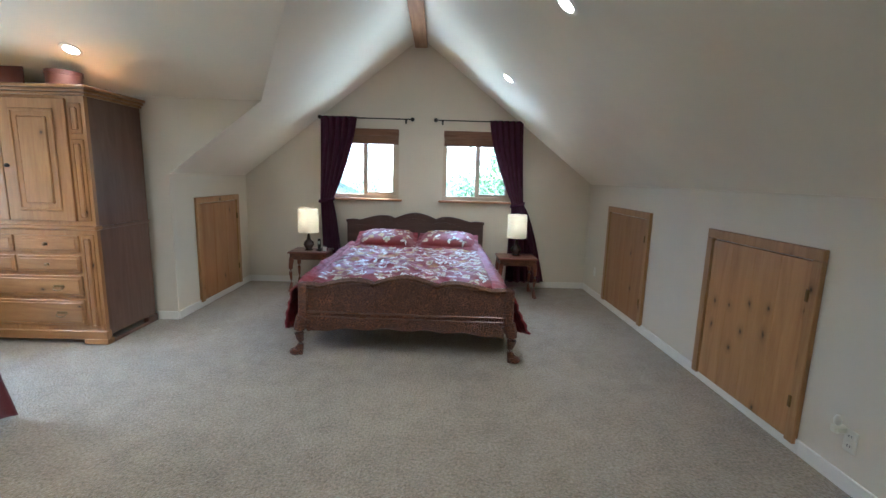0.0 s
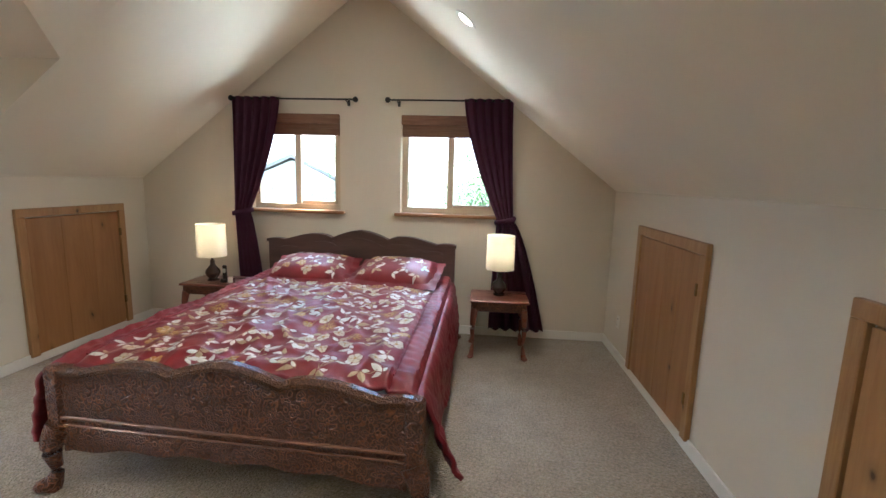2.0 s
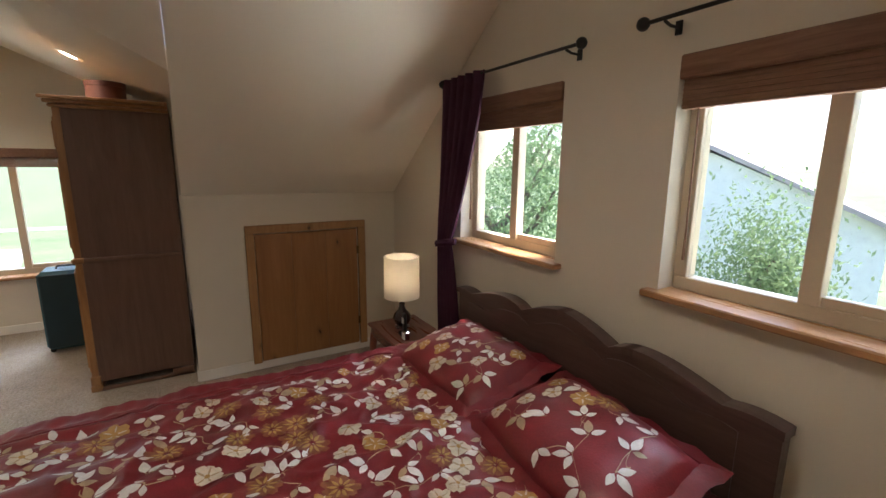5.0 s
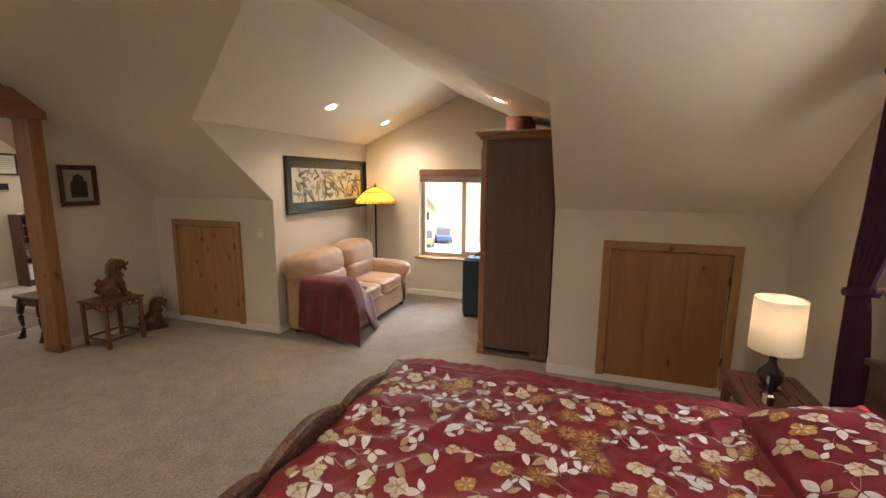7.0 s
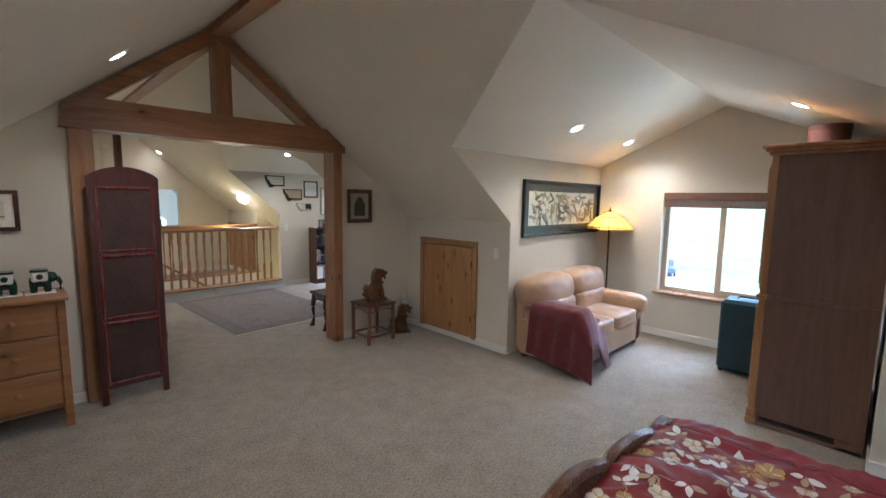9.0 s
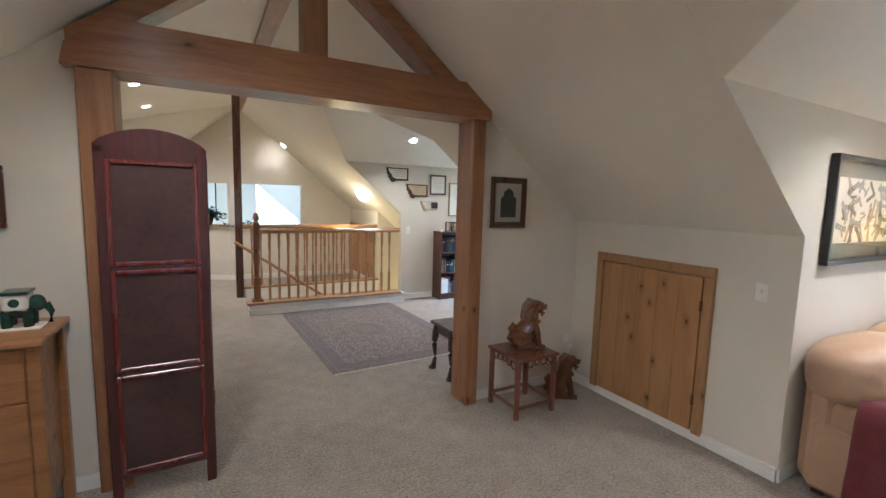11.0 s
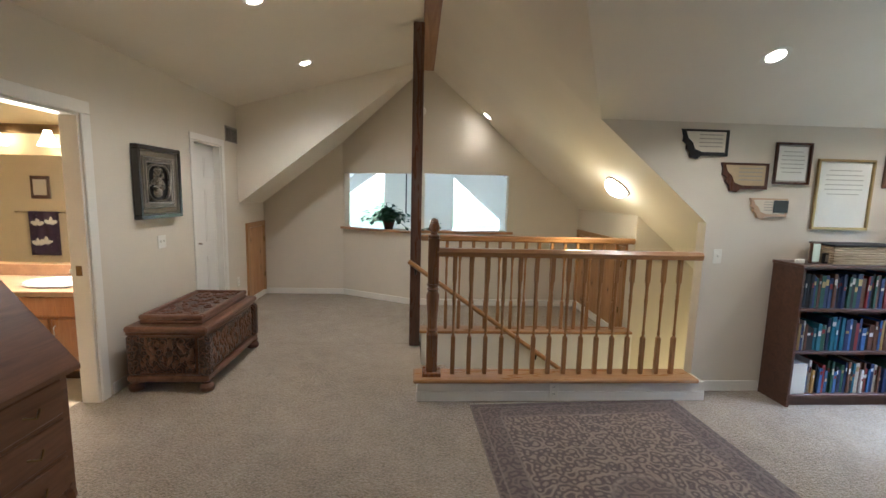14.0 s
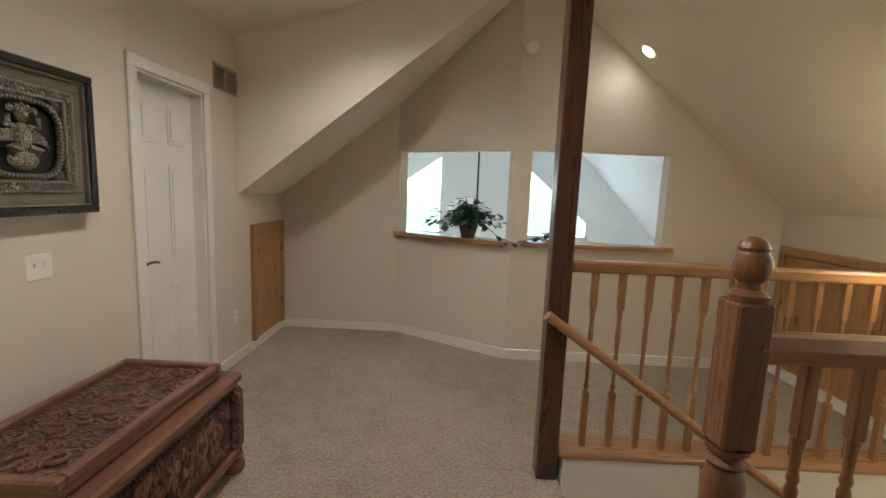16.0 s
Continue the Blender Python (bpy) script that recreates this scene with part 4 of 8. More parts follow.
for x in (0.40, -0.85):
    zz = 0.885 - (0.47 - x) * 0.70
    bm = bmesh.new()
    tube(bm, [(x, -4.395, zz - 0.03), (x, -4.41, zz - 0.08), (x, -4.455, zz - 0.09)], 0.012, 8)
    part("bracket", bm, M_IRON, hr, "dark metal bracket")
cp = thing("curb_corner", "white block at the foot of the dark post", "trim", "", (0.36, -4.5, 0))
part("block", boxes((0.30, 0.40, -4.62, -4.565, 0.0, 0.10), bevel=0.008), M_TRIM, cp)


# ---- switches, sockets and vents ----
def plate(axis, at, face, kind="outlet", size=(0.07, 0.115)):
    nm, lab = ("wall_switch", "cream wall switch plate") if kind == "switch" else ("wall_outlet", "cream wall outlet plate")
    p = thing(nm, lab, kind, "", at)
    m = pose(*at, 0, 0, {"x+": 90, "x-": -90, "y+": 180, "y-": 0}[axis])
    def add(n_, b_, mt=M_WHITE):
        b_.transform(m)
        part(n_, b_, mt, p)
    add("plate", boxes((-size[0] / 2, size[0] / 2, -0.007, 0.0, -size[1] / 2, size[1] / 2), bevel=0.003))
    if kind == "switch":
        n_ = max(1, round(size[0] / 0.07))
        for i in range(n_):
            c_ = (i - (n_ - 1) / 2) * 0.046
            add("toggle", boxes((c_ - 0.005, c_ + 0.005, -0.018, -0.005, -0.004, 0.016), bevel=0.002))
    else:
        for z in (-0.026, 0.026):
            add("socket", boxes((-0.016, 0.016, -0.009, -0.006, z - 0.014, z + 0.014), bevel=0.002))
            add("slot", boxes((-0.008, -0.005, -0.0095, -0.0088, z - 0.006, z + 0.006), (0.005, 0.008, -0.0095, -0.0088, z - 0.006, z + 0.006)), M_IRON)
    return p


plate("x-", (XR, 2.33, 0.26), 1)
plate("x-", (XR, 5.95, 0.33), 1)
plate("x+", (XL, 1.60, 1.11), 1, "switch", (0.07, 0.115))
plate("x-", (LXR, -4.12, 1.07), 1, "switch", (0.12, 0.115))
plate("x-", (LXR, -5.72, 0.38), 1)
plate("y+", (-1.985, S1, 1.115), 1, "switch", (0.07, 0.115))
plate("y+", (-0.67, -3.256, 0.09), 1)
pl = thing("plug_in_freshener", "white plug-in freshener on a wall outlet", "air freshener", "", (2.60, 2.36, 0.31))
bm = boxes((2.555, 2.618, 2.34, 2.38, 0.29, 0.33), bevel=0.008)
ellipsoid(bm, (2.575, 2.36, 0.355), (0.018, 0.018, 0.03), 10)
part("body", bm, M_WHITE, pl)
vent = thing("air_vent", "small grey louvred air vent above the door", "vent", "", (LXR, -5.65, 2.2))
part("frame", boxes((LXR - 0.010, LXR, -5.82, -5.80, 2.10, 2.28), (LXR - 0.010, LXR, -5.51, -5.49, 2.10, 2.28), (LXR - 0.010, LXR, -5.80, -5.51, 2.10, 2.118), (LXR - 0.010, LXR, -5.80, -5.51, 2.262, 2.28), (LXR - 0.010, LXR, -5.66, -5.645, 2.118, 2.262), bevel=0.002), M_GREYVENT, vent)
part("backing", boxes((LXR - 0.002, LXR - 0.001, -5.81, -5.50, 2.11, 2.27)), M_IRON, vent)
for i in range(9):
    zz = 2.125 + i * 0.0155
    bm = bmesh.new()
    prism(bm, [(LXR - 0.009, -5.80, zz), (LXR - 0.003, -5.80, zz + 0.010), (LXR - 0.003, -5.80, zz + 0.012), (LXR - 0.009, -5.80, zz + 0.002)], (0, 0.29, 0))
    part("slat", bm, M_GREYVENT, vent)
sd = thing("smoke_alarm", "round white smoke alarm high on the end wall", "smoke alarm", "", (0.55, -6.13, 2.55))
bm = bmesh.new()
lathe(bm, [(0.06, 0.0), (0.06, 0.02), (0.045, 0.035), (0.0, 0.036)], 0, 0, 20, Matrix.Translation((0.36, -6.10, 2.62)) @ Matrix.Rotation(radians(-90), 4, "X"))
part("case", bm, M_WHITE, sd)

# ---- bedroom furniture ----
def crest(u, lo, hi):
    """Outline of a shaped board: a middle arch and two side scallops, u from 0 to 1."""
    k = abs(u - 0.5) * 2
    if k < 0.30:
        return hi - (hi - lo) * 0.72 * (k / 0.30) ** 1.6
    if k < 0.80:
        q = (k - 0.30) / 0.50
        return lo + (hi - lo) * (0.28 * (1 - q) + 0.42 * math.sin(q ** 0.75 * math.pi))
    return lo + (hi - lo) * 0.10 * math.sin((k - 0.80) / 0.20 * math.pi)


def shaped_board(bm, x0, x1, y0, y1, z0, lo, hi, n=60, drop=0.0):
    g = []
    for i in range(n + 1):
        u = i / n
        x, z = x0 + (x1 - x0) * u, crest(u, lo, hi) - drop
        g.append([bm.verts.new(p) for p in ((x, y0, z0), (x, y0, z), (x, y1, z), (x, y1, z0))])
    for a, b in zip(g, g[1:]):
        for k in range(4):
            bm.faces.new((a[k], b[k], b[(k + 1) % 4], a[(k + 1) % 4]))
    bm.faces.new(g[0][::-1])
    bm.faces.new(g[-1])


def cabriole(x, y, top, dx, dy, k=1.0):
    """Curved leg from its knee at top to a claw foot on the floor; it leans out along (dx, dy)."""
    bm = bmesh.new()
    pts, rad = [], []
    for i in range(13):
        s = i / 12
        off = 0.065 * k * math.sin(s * math.pi * 0.85) ** 1.0 * (1 - s * 0.9) + 0.05 * k * max(0, s - 0.72) / 0.28
        pts.append((x + dx * off, y + dy * off, top * (1 - s) + 0.012))
        rad.append(k * (0.055 - 0.036 * min(1, s / 0.72) + (0.022 * (s - 0.72) / 0.28 if s > 0.72 else 0)))
    tube(bm, pts, rad, 10)
    ellipsoid(bm, (x + dx * 0.065 * k, y + dy * 0.065 * k, 0.026 * k), (0.045 * k, 0.045 * k, 0.026 * k), 10)
    return bm


BX0, BX1, BYF, BYH = -0.585, 1.18, 3.85, 6.20
HX0, HX1 = -0.66, 1.16
bed = thing("bed", "dark carved wooden bed with cabriole legs, made up in burgundy", "bed", "", (0.28, 4.95, 0))
bm = bmesh.new()
shaped_board(bm, BX0 + 0.05, BX1 - 0.05, BYF - 0.012, BYF + 0.030, 0.30, 0.585, 0.68)
fb = part("footboard", bm, M_CARVED, bed, "footboard carved all over with scrolling leaves")
bm = bmesh.new()
N = 60
for i in range(N):
    u0, u1 = i / N, (i + 1) / N
    xa, xb = BX0 + (BX1 - BX0) * u0, BX0 + (BX1 - BX0) * u1
    za, zb = crest(u0, 0.60, 0.695), crest(u1, 0.60, 0.695)
    vs = [bm.verts.new(p) for p in ((xa, BYF - 0.022, za - 0.03), (xa, BYF - 0.026, za - 0.01), (xa, BYF - 0.006, za + 0.010), (xa, BYF + 0.032, za + 0.005), (xa, BYF + 0.036, za - 0.03),
                                    (xb, BYF - 0.022, zb - 0.03), (xb, BYF - 0.026, zb - 0.01), (xb, BYF - 0.006, zb + 0.010), (xb, BYF + 0.032, zb + 0.005), (xb, BYF + 0.036, zb - 0.03))]
    for k in range(5):
        bm.faces.new((vs[k], vs[5 + k], vs[5 + (k + 1) % 5], vs[(k + 1) % 5]))
    if i in (0, N - 1):
        bm.faces.new(vs[:5] if i == 0 else vs[5:])
bmesh.ops.remove_doubles(bm, verts=bm.verts, dist=1e-5)
part("top_rail", bm, carved("glossy carved rail", (0.26, 0.13, 0.07), (0.12, 0.055, 0.032), 60, 0.14, 0.5), fb, "shiny scalloped top rail with carved flowers")
part("molding", boxes((BX0 + 0.02, BX1 - 0.02, BYF - 0.024, BYF + 0.03, 0.36, 0.375), (BX0 + 0.02, BX1 - 0.02, BYF - 0.022, BYF + 0.03, 0.325, 0.335), bevel=0.004), M_BEDWOOD, fb)
bm = bmesh.new()
for i in range(41):
    u = i / 40
    z = 0.195 + 0.05 * math.sin(u * math.pi) ** 0.5 - 0.018 * math.sin(u * math.pi * 5) ** 2
    x = BX0 + 0.06 + (BX1 - BX0 - 0.12) * u
    ring = [bm.verts.new(p) for p in ((x, BYF - 0.018, z), (x, BYF - 0.018, 0.325), (x, BYF + 0.03, 0.325), (x, BYF + 0.03, z))]
    if i:
        for k in range(4):
            bm.faces.new((prev[k], ring[k], ring[(k + 1) % 4], prev[(k + 1) % 4]))
    prev = ring
part("apron", bm, M_CARVED, fb, "scalloped carved apron")
for x, s in ((BX0 + 0.03, -1), (BX1 - 0.03, 1)):
    part("corner_post", boxes((x - 0.04, x + 0.04, BYF - 0.03, BYF + 0.05, 0.26, 0.612), bevel=0.012), M_CARVED, bed)
    part("leg", cabriole(x, BYF + 0.0, 0.30, s * 0.8, -0.6, 1.15), M_CARVED, bed, "cabriole leg with a claw foot")
    part("leg", cabriole(x, BYH - 0.03, 0.30, s * 0.8, 0.0, 1.0), M_CARVED, bed)
    part("side_rail", boxes((x - 0.02, x + 0.02, BYF + 0.05, BYH - 0.04, 0.20, 0.40), bevel=0.006), M_BEDWOOD, bed)
bm = bmesh.new()
shaped_board(bm, HX0, HX1, BYH - 0.02, BYH + 0.035, 0.16, 0.91, 1.02)
hb = part("headboard", bm, M_HEAD, bed, "dark arched headboard with scalloped top")
bm = bmesh.new()
for i in range(N):
    u0, u1 = i / N, (i + 1) / N
    xa, xb = HX0 - 0.01 + (HX1 - HX0 + 0.02) * u0, HX0 - 0.01 + (HX1 - HX0 + 0.02) * u1
    za, zb = crest(u0, 0.915, 1.025), crest(u1, 0.915, 1.025)
    prism(bm, [(xa, BYH - 0.04, za - 0.03), (xb, BYH - 0.04, zb - 0.03), (xb, BYH - 0.04, zb), (xa, BYH - 0.04, za)], (0, 0.075, 0))
bmesh.ops.remove_doubles(bm, verts=bm.verts, dist=1e-4)
part("top_rail", bm, M_HEAD, hb)
bm = bmesh.new()
shaped_board(bm, HX0 + 0.12, HX1 - 0.12, BYH - 0.026, BYH - 0.018, 0.45, 0.84, 0.95)
part("panel", bm, M_HEAD, hb, "recessed headboard panel")
turn_foot = Matrix.Translation((0.30, BYF, 0)) @ Matrix.Rotation(radians(-2.5), 4, "Z") @ Matrix.Translation((-0.30, -BYF, 0))
for ob in [fb, *fb.children, *(o for o in bed.children if o.name.startswith("corner_post") or (o.name.startswith("leg") and o.data.vertices[0].co.y < 5))]:
    ob.data.transform(turn_foot)
part("mattress", boxes((BX0 + 0.04, BX1 - 0.04, BYF + 0.05, BYH - 0.06, 0.22, 0.56), bevel=0.06), plain("white mattress cloth", (0.7, 0.68, 0.64), 0.8), bed)

# comforter with soft folds
cm = thing("comforter", "burgundy comforter embroidered with cream flowers over the bed", "comforter", "", (0.28, 4.7, 0.3))
OV = 0.40


def comforter_pt(u, v):
    w = BX1 - BX0 + 0.02
    s = -OV + (w + 2 * OV) * u
    y = BYF + 0.042 + (BYH - 0.142 - BYF) * v
    puff = 0.012 * math.sin(s * 9 + math.sin(y * 3)) * math.sin(y * 7 + s * 2) + 0.012 * abs(noise.noise((s * 6 + y, y * 2.2, 7))) + 0.024 * noise.noise((s * 3.5, y * 3.5, 2)) + 0.008 * noise.noise((s * 11, y * 11, 5)) + 0.016 * (0.4 - abs(noise.noise((s * 7 + y * 4, y * 3 - s * 2, 11)))) + 0.007 * math.sin(s * 21 + 4 * noise.noise((s * 2, y * 2, 3))) * max(0.0, noise.noise((s * 2.3, y * 2.3, 8)))
    for k, (f, g, h) in enumerate(((2.1, 1.5, 0.016), (3.3, 2.6, 0.013), (5.2, 3.4, 0.008))):
        n_ = noise.noise((s * f + y * 0.9, y * g - s * 0.8, 21 + 7 * k))
        puff += h * max(0.0, 1 - 5.5 * abs(n_)) ** 1.5
    rim = min(s, w - s)
    if rim < 0.13:
        puff = puff * 0.6 + 0.006 * abs(math.sin((y + 0.7 * s) * math.pi / 0.075)) + 0.004 * math.sin(s * 2 * math.pi / 0.09) - (0.012 if abs(rim - 0.13) < 0.012 else 0.0)
    top = 0.595 + puff + 0.045 * (1 - (2 * u - 1) ** 2) - (0.035 * max(0, 0.06 - v) / 0.06)
    x0, x1 = BX0 - 0.03, BX0 - 0.06 + w
    r = 0.09
    if s < 0 or s > w:
        o = -s if s < 0 else s - w
        sg, xe = (-1, x0) if s < 0 else (1, x1)
        ang = min(1.0, o / r) * math.pi / 2
        flare = 0.03 * (o / OV) + 0.008 * math.sin(y * 8 + 1) * (o / OV) + 0.9 * puff * min(1.0, o / 0.08)
        x = xe + sg * (0.045 * math.sin(ang) + flare)
        z = 0.575 - 0.03 * (1 - math.cos(ang)) - max(0, o - 0.02) * 1.0 + puff * 0.4 + 0.04 * max(0, 0.08 - v) / 0.08 * (o / OV)
        if v < 0.14 and sg > 0:
            x += 0.12 * (0.14 - v) / 0.14 * o / OV
        return (x, y, z)
    return (x0 + (x1 - x0) * s / w, y, top)


bm = bmesh.new()
sheet(bm, comforter_pt, 170, 230)
cob = part("cover", bm, M_FLORAL, cm, "", 60)
so = cob.modifiers.new("thickness", "SOLIDIFY")
so.thickness, so.offset = 0.02, -1
cob.data.materials.append(M_BURG)
for f in cob.data.polygons:
    c = f.center
    if c.x < BX0 + 0.10 or c.x > BX1 - 0.16 or c.z < 0.50 or c.y < BYF + 0.07:
        f.material_index = 1

# embroidered blossoms, leaf sprigs and stems
EMB = {"cream": plain("cream embroidery", (0.60, 0.53, 0.41), 0.55, 0.2, 30, 220, 0.3), "pale": plain("pale leaf embroidery", (0.68, 0.66, 0.63), 0.4, 0.15, 30, 220, 0.3),
       "gold": plain("gold embroidery", (0.43, 0.25, 0.07), 0.5, 0.25, 30, 220, 0.3), "rust": plain("rust embroidery", (0.27, 0.095, 0.045), 0.55, 0.25, 30, 220, 0.3),
       "tan": plain("tan embroidery", (0.42, 0.31, 0.19), 0.55, 0.2, 30, 220, 0.3)}


def petal(bm, place, c, a, r0, r1, wide, lift, tip):
    """A flat petal or leaf from r0 to r1 along the angle a; tip 0 is round, 1 is pointed."""
    ca, sa = math.cos(a), math.sin(a)
    row = []
    for k in range(6):
        s = k / 5
        h = wide * math.sin(math.pi * min(1, s * (0.80 if tip < 0.5 else 1.0)) ** 0.8) + 0.0012
        q = r0 + (r1 - r0) * s
        row.append([bm.verts.new(place(c[0] + q * ca - e * h * sa, c[1] + q * sa + e * h * ca, lift + (0.0012 if e == 0 else 0))) for e in (-1, 0, 1)])
    for p, q in zip(row, row[1:]):
        for k in (0, 1):
            bm.faces.new((p[k], p[k + 1], q[k + 1], q[k]))


def embroider(parent, place, x0, x1, y0, y1, gap, seed, k=1.0):
    rnd = random.Random(seed)
    bms = {n: bmesh.new() for n in EMB}
    spots = []
    for _ in range(5000):
        p = (rnd.uniform(x0, x1), rnd.uniform(y0, y1))
        if all((p[0] - q[0]) ** 2 + (p[1] - q[1]) ** 2 > gap * gap for q in spots):
            spots.append(p)
    for n, p in enumerate(spots):
        kind, a0 = rnd.random(), rnd.uniform(0, 6.28)
        near = min((q for q in spots if q != p), key=lambda q: (p[0] - q[0]) ** 2 + (p[1] - q[1]) ** 2)
        bend = rnd.uniform(-0.03, 0.03)
        last = None
        for i in range(9):
            s = i / 8
            x, y = p[0] + (near[0] - p[0]) * s + bend * math.sin(math.pi * s), p[1] + (near[1] - p[1]) * s + bend * math.sin(2 * math.pi * s)
            d = 0.0017
            pair = [bms["tan"].verts.new(place(x + d, y - d, 0.0022)), bms["tan"].verts.new(place(x - d, y + d, 0.0022))]
            if last:
                bms["tan"].faces.new((last[0], last[1], pair[1], pair[0]))
            last = pair
        if kind < 0.27:
            tone, inner = ("gold", "cream") if rnd.random() < 0.22 else ("cream", "tan")
            m = rnd.choice((5, 6, 7))
            r = k * rnd.uniform(0.034, 0.048)
            for i in range(m):
                petal(bms[tone], place, p, a0 + 6.283 * i / m + rnd.uniform(-0.15, 0.15), 0.004, r * rnd.uniform(0.72, 1.2), r * 0.40, 0.003 + 0.0003 * (i % 3), 0)
            for i in range(5):
                petal(bms[inner], place, p, a0 + 0.5 + 6.283 * i / 5, 0.010, r * 0.85, r * 0.05, 0.0052, 1)
            for i in range(5):
                petal(bms["gold"], place, p, a0 + 6.283 * i / 5, 0.0, r * 0.20, r * 0.10, 0.006, 0)
        elif kind < 0.335:
            m, r = 9, k * rnd.uniform(0.055, 0.07)
            for i in range(m):
                petal(bms["rust"], place, p, a0 + 6.283 * i / m, 0.008, r * rnd.uniform(0.75, 1.1), r * 0.26, 0.0028, 0)
            for i in range(m):
                petal(bms["gold"], place, p, a0 + 0.2 + 6.283 * i / m, 0.012, r * 0.7, r * 0.07, 0.0046, 1)
        else:
            for i, da in enumerate((-1.3, -0.1, 1.1) if rnd.random() < 0.7 else (-0.5, 0.6)):
                r = k * rnd.uniform(0.050, 0.078) * (1.15 if i == 1 else 0.85)
                petal(bms["pale" if rnd.random() < 0.72 else "tan"], place, p, a0 + da, 0.008, r, r * 0.205, 0.003, 1)
    for n, bm in bms.items():
        tagged(part("embroidery", bm, EMB[n], parent, n + " embroidered flowers and leaves", 0), kind="stuff")


def on_cover(x, y, lift):
    w = BX1 - BX0 + 0.02
    u = ((x - BX0 + 0.03) / (w - 0.03) * w + OV) / (w + 2 * OV)
    v = (y - BYF - 0.042) / (BYH - 0.142 - BYF)
    q = comforter_pt(u, v)
    return (q[0], q[1], q[2] + lift + 0.001)


embroider(cm, on_cover, BX0 + 0.15, BX1 - 0.20, BYF + 0.10, 5.72, 0.078, 4)
for x in (BX0 + 0.10, BX1 - 0.16):
    bm = bmesh.new()
    tube(bm, [on_cover(x, BYF + 0.14 + (5.9 - BYF) * k / 120, 0.002) for k in range(116)], 0.006, 6)
    part("piping", bm, M_BURG, cm, "corded seam round the embroidered field")


def pillow(cx, cy, cz, w, d, h, turn, tilt):
    p = thing("pillow", "plump burgundy pillow with cream flowers against the headboard", "pillow", "bed pillows", (cx, cy, cz))
    m = pose(cx, cy, cz, tilt, 0, turn)
    bm = bmesh.new()
    for side in (1, -1):
        def fn(u, v):
            a, b = 2 * u - 1, 2 * v - 1
            e = max(0.0, (1 - abs(a) ** 3.2) * (1 - abs(b) ** 3.2)) ** 0.55
            pinch = 1 - 0.06 * (a * a * b * b)
            z = side * (h / 2 * e + 0.006 * noise.noise((a * 3 + cx, b * 3, side)) * e)
            return m @ Vector((a * w / 2 * pinch, b * d / 2 * pinch, z))
        sheet(bm, fn, 26, 22)
    bmesh.ops.remove_doubles(bm, verts=bm.verts, dist=1e-4)
    cu = part("cushion", bm, M_FLORAL, p, "", 60)

    def on_pillow(x, y, lift):
        a, b = 2 * x / w, 2 * y / d
        e = max(0.0, (1 - abs(a) ** 3.2) * (1 - abs(b) ** 3.2)) ** 0.55
        pinch = 1 - 0.06 * (a * a * b * b)
        return m @ Vector((x * pinch, y * pinch, h / 2 * e + 0.006 * noise.noise((a * 3 + cx, b * 3, 1)) * e + lift + 0.001))
    embroider(cu, on_pillow, -w * 0.40, w * 0.40, -d * 0.38, d * 0.38, 0.095, int(cx * 100) + 50)
    bm = bmesh.new()
    ring = []
    for k in range(64):
        a = 2 * math.pi * k / 64
        ca, sa = math.cos(a), math.sin(a)
        q = max(abs(ca), abs(sa))
        ring.append((ca / q, sa / q))
    pts = []
    for (a, b) in ring:
        inn_ = m @ Vector((a * w / 2 * 0.94, b * d / 2 * 0.94, 0.0))
        out_ = m @ Vector((a * (w / 2 + 0.045), b * (d / 2 + 0.045), -0.012 + 0.012 * math.sin(a * 14 + b * 11)))
        pts.append((bm.verts.new(inn_ + m.to_3x3() @ Vector((0, 0, 0.01))), bm.verts.new(out_), bm.verts.new(inn_ - m.to_3x3() @ Vector((0, 0, 0.01)))))
    for a, b in zip(pts, pts[1:] + pts[:1]):
        bm.faces.new((a[0], b[0], b[1], a[1]))
        bm.faces.new((a[1], b[1], b[2], a[2]))
    part("flange", bm, M_BURG, p, "plain burgundy flange")


pillow(-0.09, 5.86, 0.712, 0.68, 0.48, 0.18, 2, 13)
pillow(0.68, 5.83, 0.712, 0.68, 0.48, 0.18, -5, 12)

# nightstands and their lamps
M_NS = wood("nightstand wood", (0.25, 0.085, 0.05), (0.13, 0.04, 0.025), "x", 0.3, 9.0, 0, coat=0.35)


def nightstand(x, y, w, d, h):
    t = thing("nightstand", "small reddish wooden nightstand with curved legs", "nightstand", "nightstands", (x, y, 0))
    bm = boxes((x - w / 2, x + w / 2, y - d / 2, y + d / 2, h - 0.022, h), bevel=0.008)
    part("tabletop", bm, M_NS, t)
    part("apron", boxes((x - w / 2 + 0.03, x + w / 2 - 0.03, y - d / 2 + 0.02, y - d / 2 + 0.04, h - 0.10, h - 0.022), (x - w / 2 + 0.03, x + w / 2 - 0.03, y + d / 2 - 0.04, y + d / 2 - 0.02, h - 0.10, h - 0.022),
                        (x - w / 2 + 0.02, x - w / 2 + 0.04, y - d / 2 + 0.03, y + d / 2 - 0.03, h - 0.10, h - 0.022), (x + w / 2 - 0.04, x + w / 2 - 0.02, y - d / 2 + 0.03, y + d / 2 - 0.03, h - 0.10, h - 0.022), bevel=0.004), M_CARVED, t, "carved apron")
    for sx in (-1, 1):
        for sy in (-1, 1):
            part("leg", cabriole(x + sx * (w / 2 - 0.045), y + sy * (d / 2 - 0.045), h - 0.09, sx * 0.7, sy * 0.7, 0.62), M_NS, t)
    return t


